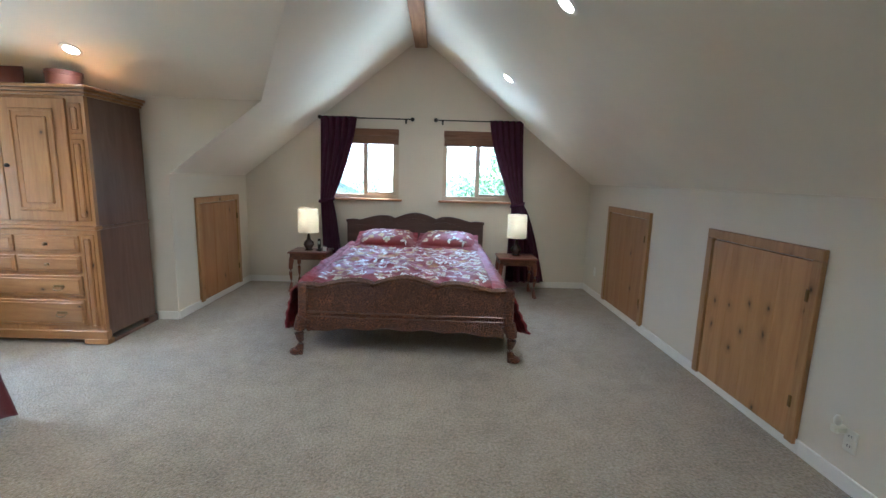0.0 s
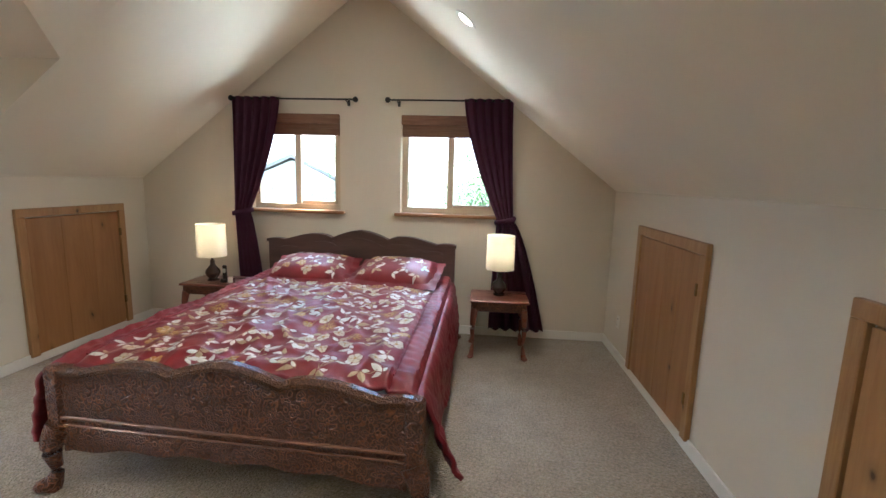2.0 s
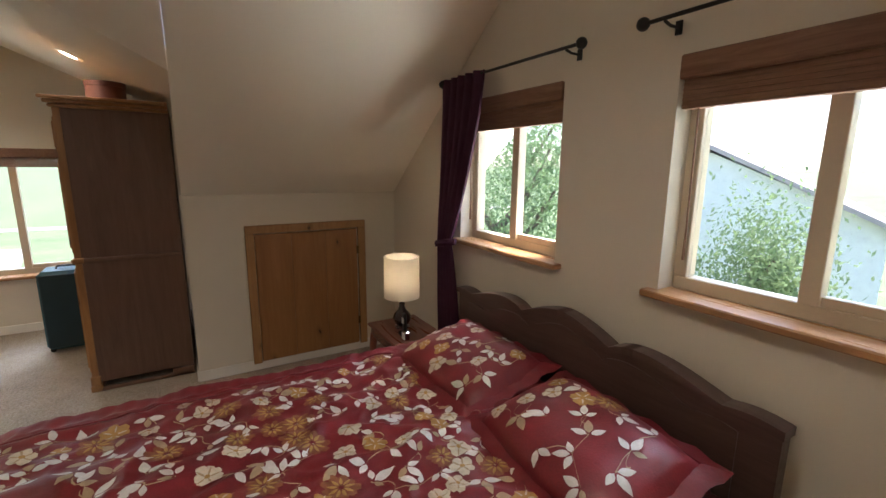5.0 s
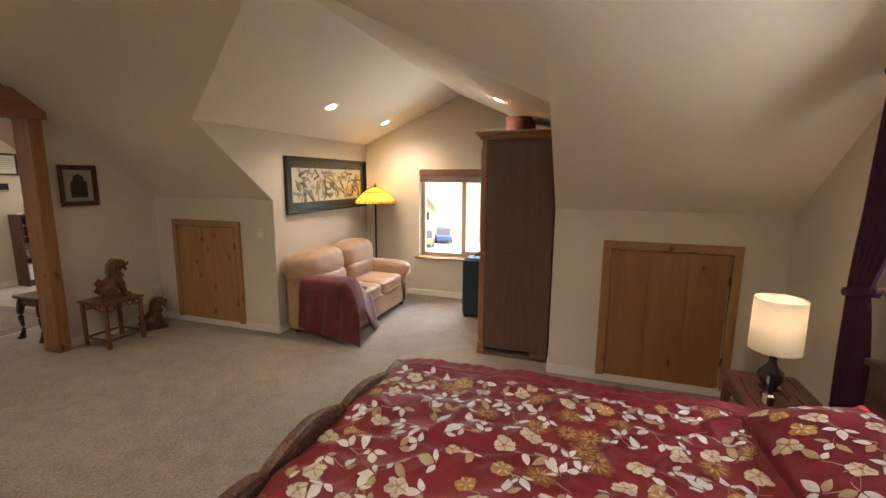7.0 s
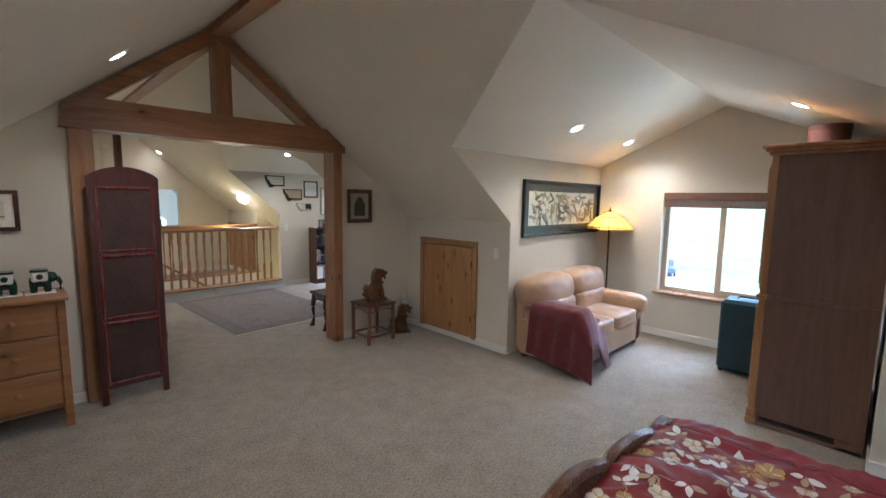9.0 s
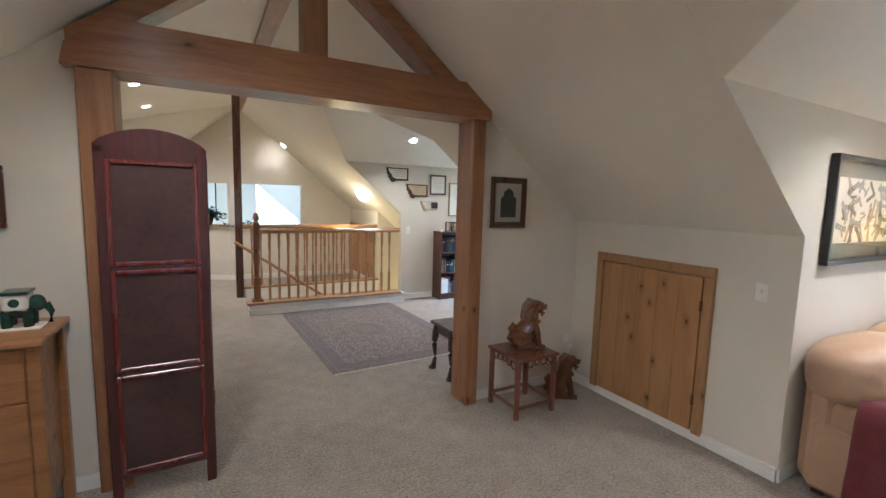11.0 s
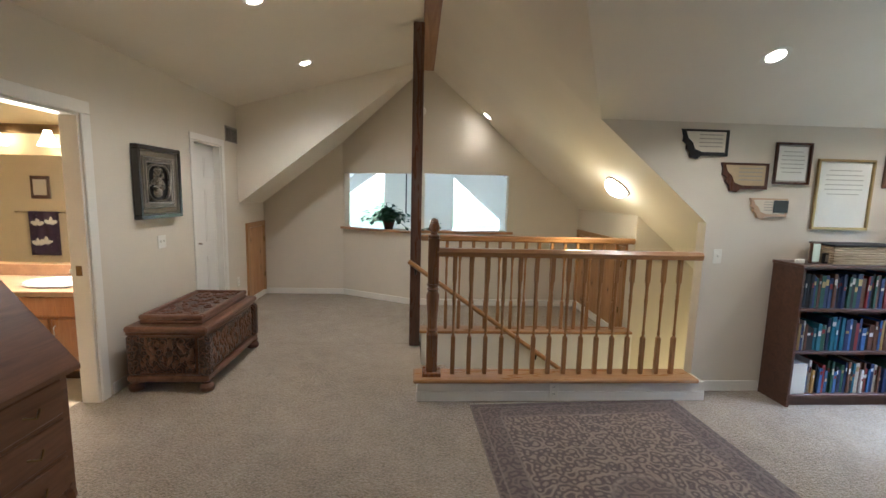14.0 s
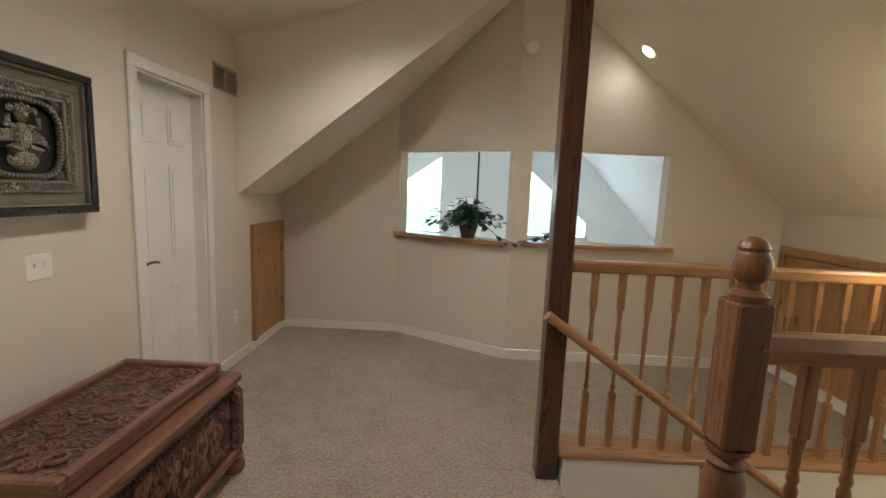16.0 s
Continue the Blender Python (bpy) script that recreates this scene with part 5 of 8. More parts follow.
ns = nightstand(1.575, 5.92, 0.50, 0.40, 0.52)
copy_thing(ns, pose(-1.09, 5.99, 0))
M_URN = plain("dark glazed ceramic", (0.055, 0.035, 0.03), 0.18, 0.3, 12, 50, 0.05, coat=0.6)


def table_lamp(x, y, z, r, lab):
    t = thing("table_lamp", lab, "table lamp", "bedside lamps", (x, y, z))
    bm = bmesh.new()
    lathe(bm, [(0.05, z), (0.055, z + 0.012), (0.035, z + 0.02), (0.055, z + 0.045), (0.068, z + 0.075), (0.06, z + 0.105), (0.028, z + 0.14), (0.018, z + 0.17), (0.022, z + 0.185), (0.012, z + 0.20), (0.010, z + 0.28)], x, y, 24)
    part("base", bm, M_URN, t)
    bm = bmesh.new()
    zs = z + 0.235
    lathe(bm, [(r, zs), (r * 0.985, zs + 0.30), (r * 0.97, zs + 0.30), (r * 0.985, zs), (r, zs)], x, y, 40)
    part("shade", bm, M_SHADE, t, "white linen drum shade glowing from inside")
    bm = bmesh.new()
    ellipsoid(bm, (x, y, zs + 0.13), (0.028, 0.028, 0.04), 12)
    part("bulb", bm, glowing("lamp bulb", (1.0, 0.82, 0.55), 2.0), t)
    lamp("bedside_bulb", "POINT", 0.23, WARM, Matrix.Translation((x, y, zs + 0.19)), r=0.03)


table_lamp(1.575, 5.95, 0.52, 0.124, "dark ceramic lamp with a white drum shade, lit")
table_lamp(-1.12, 5.98, 0.52, 0.128, "dark ceramic lamp with a white drum shade, lit")
ph = thing("cordless_phone", "black cordless phone standing in its cradle", "telephone", "", (-0.97, 5.93, 0.52))
bm = boxes((-1.0, -0.94, 5.89, 5.96, 0.52, 0.55), bevel=0.008)
part("cradle", bm, M_IRON, ph)
bm = boxes((-0.99, -0.95, 5.915, 5.94, 0.545, 0.68), bevel=0.008)
part("handset", bm, M_IRON, ph)
part("screen", boxes((-0.984, -0.956, 5.912, 5.916, 0.61, 0.65)), plain("pale display", (0.55, 0.58, 0.5), 0.3), ph)
ck = thing("alarm_clock", "small silver alarm clock beside the lamp", "clock", "", (-0.89, 5.90, 0.52))
part("case", boxes((-0.92, -0.86, 5.88, 5.92, 0.52, 0.585), bevel=0.01), M_CHROME, ck)
part("face", boxes((-0.913, -0.867, 5.877, 5.881, 0.53, 0.575)), M_WHITE, ck)


# curtains and rods
def curtain(x0, x1, tie0, tie1, low0, low1, zlow, lab):
    c = thing("curtain", lab, "curtain", "bedroom curtains", ((x0 + x1) / 2, 6.24, 2.2))
    def fn(u, v):
        z = 2.25 + (zlow - 2.25) * v
        tz = (2.25 - 1.16) / (2.25 - zlow)
        if v < tz:
            s = (v / tz) ** 1.5
            a, b = x0 + (tie0 - x0) * s, x1 + (tie1 - x1) * s
            amp = 0.024 - 0.006 * s
        else:
            s = ((v - tz) / (1 - tz)) ** 0.7
            a, b = tie0 + (low0 - tie0) * s, tie1 + (low1 - tie1) * s
            amp = 0.018 + 0.02 * s
        fold = math.sin(u * math.pi * 11 + 0.6 * math.sin(v * 3)) * amp + 0.006 * noise.noise((u * 8, v * 5, x0))
        return (a + (b - a) * u, 6.245 + fold - 0.012 * math.sin(v * math.pi), z)
    bm = bmesh.new()
    sheet(bm, fn, 120, 50)
    ob = part("drape", bm, M_CURTAIN, c, "", 80)
    so_ = ob.modifiers.new("thickness", "SOLIDIFY")
    so_.thickness = 0.004
    bm = bmesh.new()
    mx = (tie0 + tie1) / 2
    hw = abs(tie1 - tie0) / 2 + 0.012
    pts = [(mx + hw * math.cos(a), 6.24 + 0.05 * math.sin(a), 1.16 + 0.02 * math.cos(a)) for a in [2 * math.pi * k / 20 for k in range(21)]]
    tube(bm, pts, 0.014, 6, 1.8)
    part("tieback", bm, M_CURTAIN, c)


curtain(-1.01, -0.54, -1.03, -0.86, -1.0, -0.72, 0.10, "wine red curtain tied back beside the window")
curtain(1.20, 1.64, 1.54, 1.69, 1.50, 2.03, 0.10, "wine red curtain tied back and spreading over the floor")
for x0, x1 in ((-1.025, 0.185), (0.49, 1.685)):
    r = thing("curtain_rod", "thin black iron curtain rod with ball ends", "curtain rod", "curtain rods", ((x0 + x1) / 2, 6.26, 2.235))
    bm = bmesh.new()
    tube(bm, [(x0, 6.255, 2.235), (x1, 6.255, 2.235)], 0.008, 10)
    part("rod", bm, M_IRON, r)
    for x in (x0, x1):
        bm = bmesh.new()
        ellipsoid(bm, (x, 6.255, 2.235), (0.026, 0.026, 0.026), 12)
        part("finial", bm, M_IRON, r)
    for x in (x0 + 0.09, x1 - 0.09):
        bm = bmesh.new()
        tube(bm, [(x, 6.255, 2.225), (x, 6.29, 2.215), (x, 6.347, 2.215)], 0.006, 8)
        box(bm, x - 0.012, x + 0.012, 6.34, 6.349, 2.19, 2.24)
        part("bracket", bm, M_IRON, r)

# ---- armoire ----
AX0, AX1, AY0, AY1, AH = -3.62, -2.27, 3.97, 4.63, 2.13
M_ARM = wood("golden armoire pine", (0.39, 0.20, 0.07), (0.25, 0.112, 0.037), "z", 0.36, 8.0, 2.2, coat=0.3)
M_ARM_X = wood("golden armoire pine across", (0.39, 0.20, 0.07), (0.25, 0.112, 0.037), "x", 0.36, 8.0, 2.2, coat=0.3)
# side wood is a darker, greyer brown with its shade mixed in
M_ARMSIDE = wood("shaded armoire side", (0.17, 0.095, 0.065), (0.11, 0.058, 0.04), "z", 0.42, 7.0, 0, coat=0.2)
arm = thing("armoire", "tall golden pine armoire with panelled doors over drawers", "armoire", "", (-2.95, 4.3, 0))
part("body", boxes((AX0 + 0.03, AX1 - 0.004, AY0 + 0.04, AY1, 0.07, AH - 0.07)), M_ARMSIDE, arm, "side panels with shade put into their darker brown")
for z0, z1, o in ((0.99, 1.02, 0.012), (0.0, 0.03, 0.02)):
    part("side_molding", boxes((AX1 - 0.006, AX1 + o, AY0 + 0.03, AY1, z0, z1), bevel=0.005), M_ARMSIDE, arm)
bm = bmesh.new()
for k, (o, z0, z1) in enumerate(((0.02, AH - 0.075, AH - 0.05), (0.04, AH - 0.05, AH - 0.025), (0.06, AH - 0.025, AH))):
    box(bm, AX0 - o, AX1 + o, AY0 - o, AY1, z0, z1, 0.006)
part("cornice", bm, M_ARM_X, arm, "stepped pine cornice")
part("waist_molding", boxes((AX0 - 0.01, AX1 + 0.014, AY0 - 0.02, AY0 + 0.06, 0.985, 1.025), bevel=0.01), M_ARM_X, arm)
bm = boxes((AX0, AX1 + 0.012, AY0 - 0.012, AY0 + 0.05, 0.04, 0.12), bevel=0.008)
part("plinth", bm, M_ARM_X, arm)
for x0, x1 in ((AX0, AX0 + 0.2), (AX1 - 0.19, AX1 + 0.02)):
    part("foot", boxes((x0, x1, AY0 - 0.015, AY0 + 0.06, 0.0, 0.05), bevel=0.006), M_ARM_X, arm)
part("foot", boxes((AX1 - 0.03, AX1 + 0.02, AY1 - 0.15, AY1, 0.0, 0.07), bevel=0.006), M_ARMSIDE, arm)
part("face_frame", boxes((AX0, AX1, AY0 + 0.0, AY0 + 0.04, 0.10, AH - 0.07)), M_ARM, arm)
for z0, z1 in ((0.14, 0.95), (1.06, 1.72), (1.76, 2.0)):
    for px in (AX1 - 0.075, AX0 + 0.075):
        pil = part("pilaster", boxes((px - 0.05, px + 0.05, AY0 - 0.012, AY0 + 0.005, z0, z1), bevel=0.006), M_ARM, arm)
        part("flute", boxes((px - 0.026, px + 0.026, AY0 - 0.022, AY0 - 0.010, z0 + 0.03, z1 - 0.03), bevel=0.012), M_ARM, pil)
cx = (AX0 + AX1) / 2
for x0, x1, kx in ((AX0 + 0.14, cx - 0.004, cx - 0.05), (cx + 0.004, AX1 - 0.14, cx + 0.05)):
    dr = part("door", boxes((x0, x1, AY0 - 0.020, AY0 + 0.002, 1.06, 2.03), bevel=0.004), M_ARM, arm)
    part("panel_frame", boxes((x0 + 0.09, x0 + 0.115, AY0 - 0.030, AY0 - 0.018, 1.16, 1.93), (x1 - 0.115, x1 - 0.09, AY0 - 0.030, AY0 - 0.018, 1.16, 1.93), (x0 + 0.09, x1 - 0.09, AY0 - 0.030, AY0 - 0.018, 1.14, 1.165), (x0 + 0.09, x1 - 0.09, AY0 - 0.030, AY0 - 0.018, 1.925, 1.95), bevel=0.006), M_ARM, dr)
    part("panel", boxes((x0 + 0.15, x1 - 0.15, AY0 - 0.028, AY0 - 0.016, 1.20, 1.89), bevel=0.010), M_ARM, dr)
    bm = bmesh.new()
    ellipsoid(bm, (kx, AY0 - 0.04, 1.50), (0.016, 0.02, 0.016), 10)
    part("knob", bm, M_IRON, dr)


def bail(bm, x, y, z):
    box(bm, x - 0.045, x + 0.045, y - 0.003, y, z - 0.008, z + 0.014, 0.002)
    tube(bm, [(x - 0.04, y - 0.006, z), (x - 0.036, y - 0.02, z - 0.022), (x, y - 0.024, z - 0.03), (x + 0.036, y - 0.02, z - 0.022), (x + 0.04, y - 0.006, z)], 0.005, 6)


dx0, dx1 = AX0 + 0.14, AX1 - 0.14
third = (dx1 - dx0) / 2
for z0, z1, n_ in ((0.80, 0.94, 2), (0.63, 0.77, 2), (0.42, 0.60, 1), (0.17, 0.39, 1)):
    for k in range(n_):
        x0, x1 = dx0 + k * (dx1 - dx0) / n_ + 0.008, dx0 + (k + 1) * (dx1 - dx0) / n_ - 0.008
        d_ = part("drawer", boxes((x0, x1, AY0 - 0.016, AY0 + 0.002, z0, z1), (x0 + 0.022, x1 - 0.022, AY0 - 0.024, AY0 - 0.014, z0 + 0.022, z1 - 0.022), bevel=0.005), M_ARM_X, arm)
        if n_ == 2:
            bm = bmesh.new()
            ellipsoid(bm, ((x0 + x1) / 2, AY0 - 0.036, (z0 + z1) / 2), (0.018, 0.018, 0.014), 10)
            part("knob", bm, M_BRASS, d_)
        else:
            for fx in (0.18, 0.82):
                bm = bmesh.new()
                bail(bm, x0 + (x1 - x0) * fx, AY0 - 0.024, (z0 + z1) / 2)
                part("handle", bm, M_BRASS, d_, "curved brass bail handle")
bx = thing("storage_tin", "round dark red tin on top of the armoire", "tin", "", (-2.6, 4.22, AH))
bm = bmesh.new()
lathe(bm, [(0.125, AH), (0.125, AH + 0.12), (0.13, AH + 0.122), (0.13, AH + 0.155), (0.0, AH + 0.16)], -2.62, 4.24, 28)
part("body", bm, plain("dark red tin", (0.085, 0.03, 0.02), 0.5, 0.2), bx)
# plain board added for the dark red shape on the armoire
flag = thing("framed_photograph", "dark red board standing on top of the armoire", "picture", "", (-3.3, 4.3, AH))
part("frame", boxes((-3.45, -3.0, 4.28, 4.30, AH, AH + 0.20), bevel=0.006), plain("red painted board", (0.12, 0.03, 0.02), 0.5, 0.2), flag)

# ---- sofa ----
SX0, SX1, SY0, SY1 = -3.66, -2.08, 1.84, 2.66
sofa = thing("loveseat", "tan leather loveseat with plump cushions", "sofa", "", (-2.87, 2.25, 0))
part("base", boxes((SX0 + 0.06, SX1 - 0.02, SY0 + 0.06, SY1 - 0.03, 0.05, 0.34), bevel=0.03), M_LEATHER, sofa)


def puffy(bm, x0, x1, y0, y1, z0, z1, bulge=0.04, n=14, power=7.0, m=None):
    """A soft block, rounded all over and swollen in the middle of its faces."""
    c = Vector(((x0 + x1) / 2, (y0 + y1) / 2, (z0 + z1) / 2))
    h = Vector(((x1 - x0) / 2, (y1 - y0) / 2, (z1 - z0) / 2))
    bmesh.ops.create_cube(bm, size=2.0)
    bmesh.ops.subdivide_edges(bm, edges=list(bm.edges), cuts=n, use_grid_fill=True)
    for v in list(bm.verts):
        p = v.co.copy()
        k = (abs(p.x) ** power + abs(p.y) ** power + abs(p.z) ** power) ** (1 / power)
        p = p / max(k, 1e-6)
        sw = 1 + bulge * (1 - min(1, abs(p.x))) + bulge * (1 - min(1, abs(p.y))) * 0.5
        q = c + Vector((p.x * h.x, p.y * h.y, p.z * h.z * sw)) + Vector((1, 1, 1)) * 0.006 * noise.noise(p * 3 + c)
        v.co = m @ q if m else q


half = (SX0 + SX1) / 2
for x0, x1 in ((SX0 + 0.20, half), (half, SX1 - 0.20)):
    bm = bmesh.new()
    puffy(bm, x0, x1, SY0 + 0.26, SY1 - 0.01, 0.28, 0.46, 0.10)
    part("seat_cushion", bm, M_LEATHER, sofa, "", 60)
for x0, x1 in ((SX0 + 0.04, half), (half, SX1 - 0.02)):
    bm = bmesh.new()
    mm = Matrix.Translation((0, SY0 + 0.2, 0.42)) @ Matrix.Rotation(radians(8), 4, "X") @ Matrix.Translation((0, -SY0 - 0.2, -0.42))
    puffy(bm, x0 - 0.01, x1 + (0.01 if x1 < half + 0.1 else 0.06), SY0 - 0.01, SY0 + 0.40, 0.55, 0.89, 0.10, power=3.2, m=mm)
    bk = part("back_cushion", bm, M_LEATHER, sofa, "", 60)
    bm = bmesh.new()
    puffy(bm, x0 + 0.04, x1 - 0.04, SY0 + 0.12, SY0 + 0.38, 0.40, 0.66, 0.08, power=4.0)
    part("lumbar_cushion", bm, M_LEATHER, bk, "", 60)
part("back", boxes((SX0 + 0.03, SX1 - 0.01, SY0, SY0 + 0.17, 0.06, 0.72), bevel=0.05), M_LEATHER, sofa)
for x0, x1 in ((SX0, SX0 + 0.22), (SX1 - 0.20, SX1)):
    am = part("arm", boxes((x0 + 0.02, x1, SY0 + 0.05, SY1 - 0.03, 0.05, 0.46), bevel=0.03), M_LEATHER, sofa)
    bm = bmesh.new()
    puffy(bm, x0 - 0.03, x1 + 0.01, SY0 + 0.10, SY1 + 0.03, 0.38, 0.60, 0.08, power=3.4)
    part("arm_pad", bm, M_LEATHER, am, "", 60)
for x in (SX0 + 0.1, SX1 - 0.1):
    for y in (SY0 + 0.1, SY1 - 0.1):
        part("foot", boxes((x - 0.03, x + 0.03, y - 0.03, y + 0.03, 0.0, 0.055), bevel=0.005), M_DARKPOST, sofa)

# throw over the near arm
th = thing("throw_blanket", "wine red fleece throw draped over the sofa arm", "blanket", "", (-2.1, 2.35, 0.4))
prof = [(-2.58, 0.47), (-2.45, 0.485), (-2.34, 0.57), (-2.26, 0.645), (-2.15, 0.655), (-2.05, 0.63), (-2.02, 0.54), (-2.01, 0.42), (-2.0, 0.28), (-1.985, 0.16), (-1.965, 0.04)]


def throw_pt(u, v):
    s = u * (len(prof) - 1)
    i = min(int(s), len(prof) - 2)
    f = s - i
    x, z = prof[i][0] + (prof[i + 1][0] - prof[i][0]) * f, prof[i][1] + (prof[i + 1][1] - prof[i][1]) * f
    y = 2.10 + v * (0.58 + 0.12 * u)
    if v > 0.80:
        k = (v - 0.80) / 0.20
        y = y + 0.03 * math.sin(k * 1.4)
        z -= 0.42 * k * k * (1.2 - 0.9 * u) if u < 0.72 else 0.03 * k
        x += 0.0
    drop = 0.10 * (1 - v) * max(0, u - 0.6) / 0.4
    fold = 0.016 * math.sin(v * 22 + u * 3) * min(1, max(0, u - 0.45) * 3) + 0.01 * noise.noise((u * 6, v * 6, 1))
    return (x + fold, y, max(0.012, z + drop + 0.006 * noise.noise((u * 9, v * 9, 4))))


bm = bmesh.new()
sheet(bm, throw_pt, 50, 44)
ob = part("cloth", bm, M_THROW, th, "", 80)
so = ob.modifiers.new("thickness", "SOLIDIFY")
so.thickness, so.offset = 0.014, 1
rm = thing("remote_pad", "small pale cushion lying on the sofa seat", "cushion", "", (-2.62, 2.45, 0.48))
bm = bmesh.new()
ellipsoid(bm, (-2.66, 2.42, 0.485), (0.07, 0.05, 0.022), 12)
part("pad", bm, plain("pale cloth", (0.6, 0.48, 0.4), 0.8), rm)

# ---- floor lamp ----
FX, FY = -3.84, 2.06
fl = thing("floor_lamp", "black floor lamp with an amber glass shade, lit", "floor lamp", "", (FX, FY, 0))
bm = bmesh.new()
lathe(bm, [(0.14, 0.0), (0.14, 0.012), (0.11, 0.025), (0.04, 0.04), (0.016, 0.06)], FX, FY, 24)
part("base", bm, M_IRON, fl)
bm = bmesh.new()
tube(bm, [(FX, FY, 0.05), (FX, FY, 0.7), (FX, FY, 1.45)], [0.014, 0.013, 0.012], 10)
part("pole", bm, M_IRON, fl)
bm = bmesh.new()
SEGS = 16
lathe(bm, [(0.285, 1.345), (0.285, 1.375), (0.17, 1.50), (0.045, 1.57), (0.04, 1.57), (0.165, 1.495), (0.278, 1.375), (0.278, 1.345)], FX, FY, SEGS)
sh_ = part("shade", bm, M_AMBER, fl, "amber leaded glass shade glowing from inside", 10)
bm = bmesh.new()
for k in range(SEGS):
    a = 2 * math.pi * k / SEGS
    tube(bm, [(FX + r * math.cos(a), FY + r * math.sin(a), z) for r, z in ((0.287, 1.345), (0.287, 1.376), (0.172, 1.502), (0.046, 1.572))], 0.003, 5)
for r, z in ((0.287, 1.346), (0.287, 1.376), (0.172, 1.502), (0.046, 1.572)):
    tube(bm, [(FX + r * math.cos(2 * math.pi * k / SEGS), FY + r * math.sin(2 * math.pi * k / SEGS), z) for k in range(SEGS + 1)], 0.004, 5)
part("leading", bm, M_IRON, sh_, "dark lead lines")
bm = bmesh.new()
lathe(bm, [(0.03, 1.57), (0.02, 1.59), (0.008, 1.60), (0.012, 1.615), (0.0, 1.63)], FX, FY, 12)
part("finial", bm, M_IRON, fl)
lamp("floor_lamp_bulb", "POINT", 7, (1.0, 0.72, 0.36), Matrix.Translation((FX, FY, 1.42)), r=0.05)

# ---- suitcase ----
sc_ = thing("suitcase", "upright teal fabric suitcase beside the armoire", "suitcase", "", (-3.45, 3.7, 0))
M_TEAL = plain("teal canvas", (0.012, 0.07, 0.085), 0.6, 0.2, 6, 160, 0.3)
part("shell", boxes((-3.60, -3.30, 3.50, 3.94, 0.02, 0.745), bevel=0.035, ), M_TEAL, sc_)
part("piping", boxes((-3.612, -3.598, 3.52, 3.92, 0.05, 0.72), (-3.302, -3.288, 3.52, 3.92, 0.05, 0.72), bevel=0.006), plain("dark teal trim", (0.008, 0.03, 0.04), 0.5), sc_)
bm = bmesh.new()
tube(bm, [(-3.45, 3.62, 0.742), (-3.45, 3.63, 0.77), (-3.45, 3.80, 0.77), (-3.45, 3.81, 0.742)], 0.010, 8)
part("handle", bm, M_IRON, sc_)
for x in (-3.56, -3.34):
    for y in (3.54, 3.90):
        bm = bmesh.new()
        lathe(bm, [(0.022, -0.012), (0.022, 0.012)], 0, 0, 12, Matrix.Translation((x, y, 0.022)) @ Matrix.Rotation(radians(90), 4, "Y"))
        part("wheel", bm, M_IRON, sc_)

# ---- corner by the timber post ----
M_ROSE = wood("rosewood", (0.20, 0.075, 0.035), (0.09, 0.03, 0.016), "z", 0.3, 10.0, 0, coat=0.4)
M_LION = plain("brown glazed ceramic", (0.125, 0.048, 0.017), 0.15, 0.6, 60, 140, 0.15, coat=0.7)


def pierced(bm, x0, x1, y0, y1, z0, z1, n):
    """A fretwork strip: two rails joined by small scrolls."""
    box(bm, x0, x1, y0, y1, z1 - 0.012, z1)
    for i in range(n):
        s = (i + 0.5) / n
        cx_, cy_ = x0 + (x1 - x0) * s, y0 + (y1 - y0) * s
        along = (1, 0) if abs(x1 - x0) > abs(y1 - y0) else (0, 1)
        r = (z1 - z0) * 0.42 * (0.75 + 0.5 * abs(2 * s - 1))
        pts = [(cx_ + along[0] * r * math.cos(a), cy_ + along[1] * r * math.cos(a), z1 - 0.012 - r * 0.9 + r * math.sin(a)) for a in [k * 0.7 for k in range(10)]]
        tube(bm, pts, 0.006, 5)


TX0, TX1, TY0, TY1, TZ = -1.485, -1.10, 0.175, 0.535, 0.47
tb = thing("side_table", "small square rosewood table with pierced apron", "side table", "", (-1.29, 0.355, 0))
part("tabletop", boxes((TX0 - 0.012, TX1 + 0.012, TY0 - 0.012, TY1 + 0.012, TZ - 0.02, TZ), bevel=0.005), M_ROSE, tb)
for x in (TX0 + 0.018, TX1 - 0.018):
    for y in (TY0 + 0.018, TY1 - 0.018):
        part("leg", boxes((x - 0.017, x + 0.017, y - 0.017, y + 0.017, 0.0, TZ - 0.02), bevel=0.004), M_ROSE, tb)
for r in ((TX0 + 0.03, TX1 - 0.03, TY0 + 0.008, TY0 + 0.024), (TX0 + 0.03, TX1 - 0.03, TY1 - 0.024, TY1 - 0.008), (TX0 + 0.008, TX0 + 0.024, TY0 + 0.03, TY1 - 0.03), (TX1 - 0.024, TX1 - 0.008, TY0 + 0.03, TY1 - 0.03)):
    part("stretcher", boxes((*r, 0.075, 0.10), bevel=0.003), M_ROSE, tb)
    bm = bmesh.new()
    pierced(bm, *r, TZ - 0.085, TZ - 0.02, 5)
    part("apron", bm, M_ROSE, tb, "pierced scroll apron")


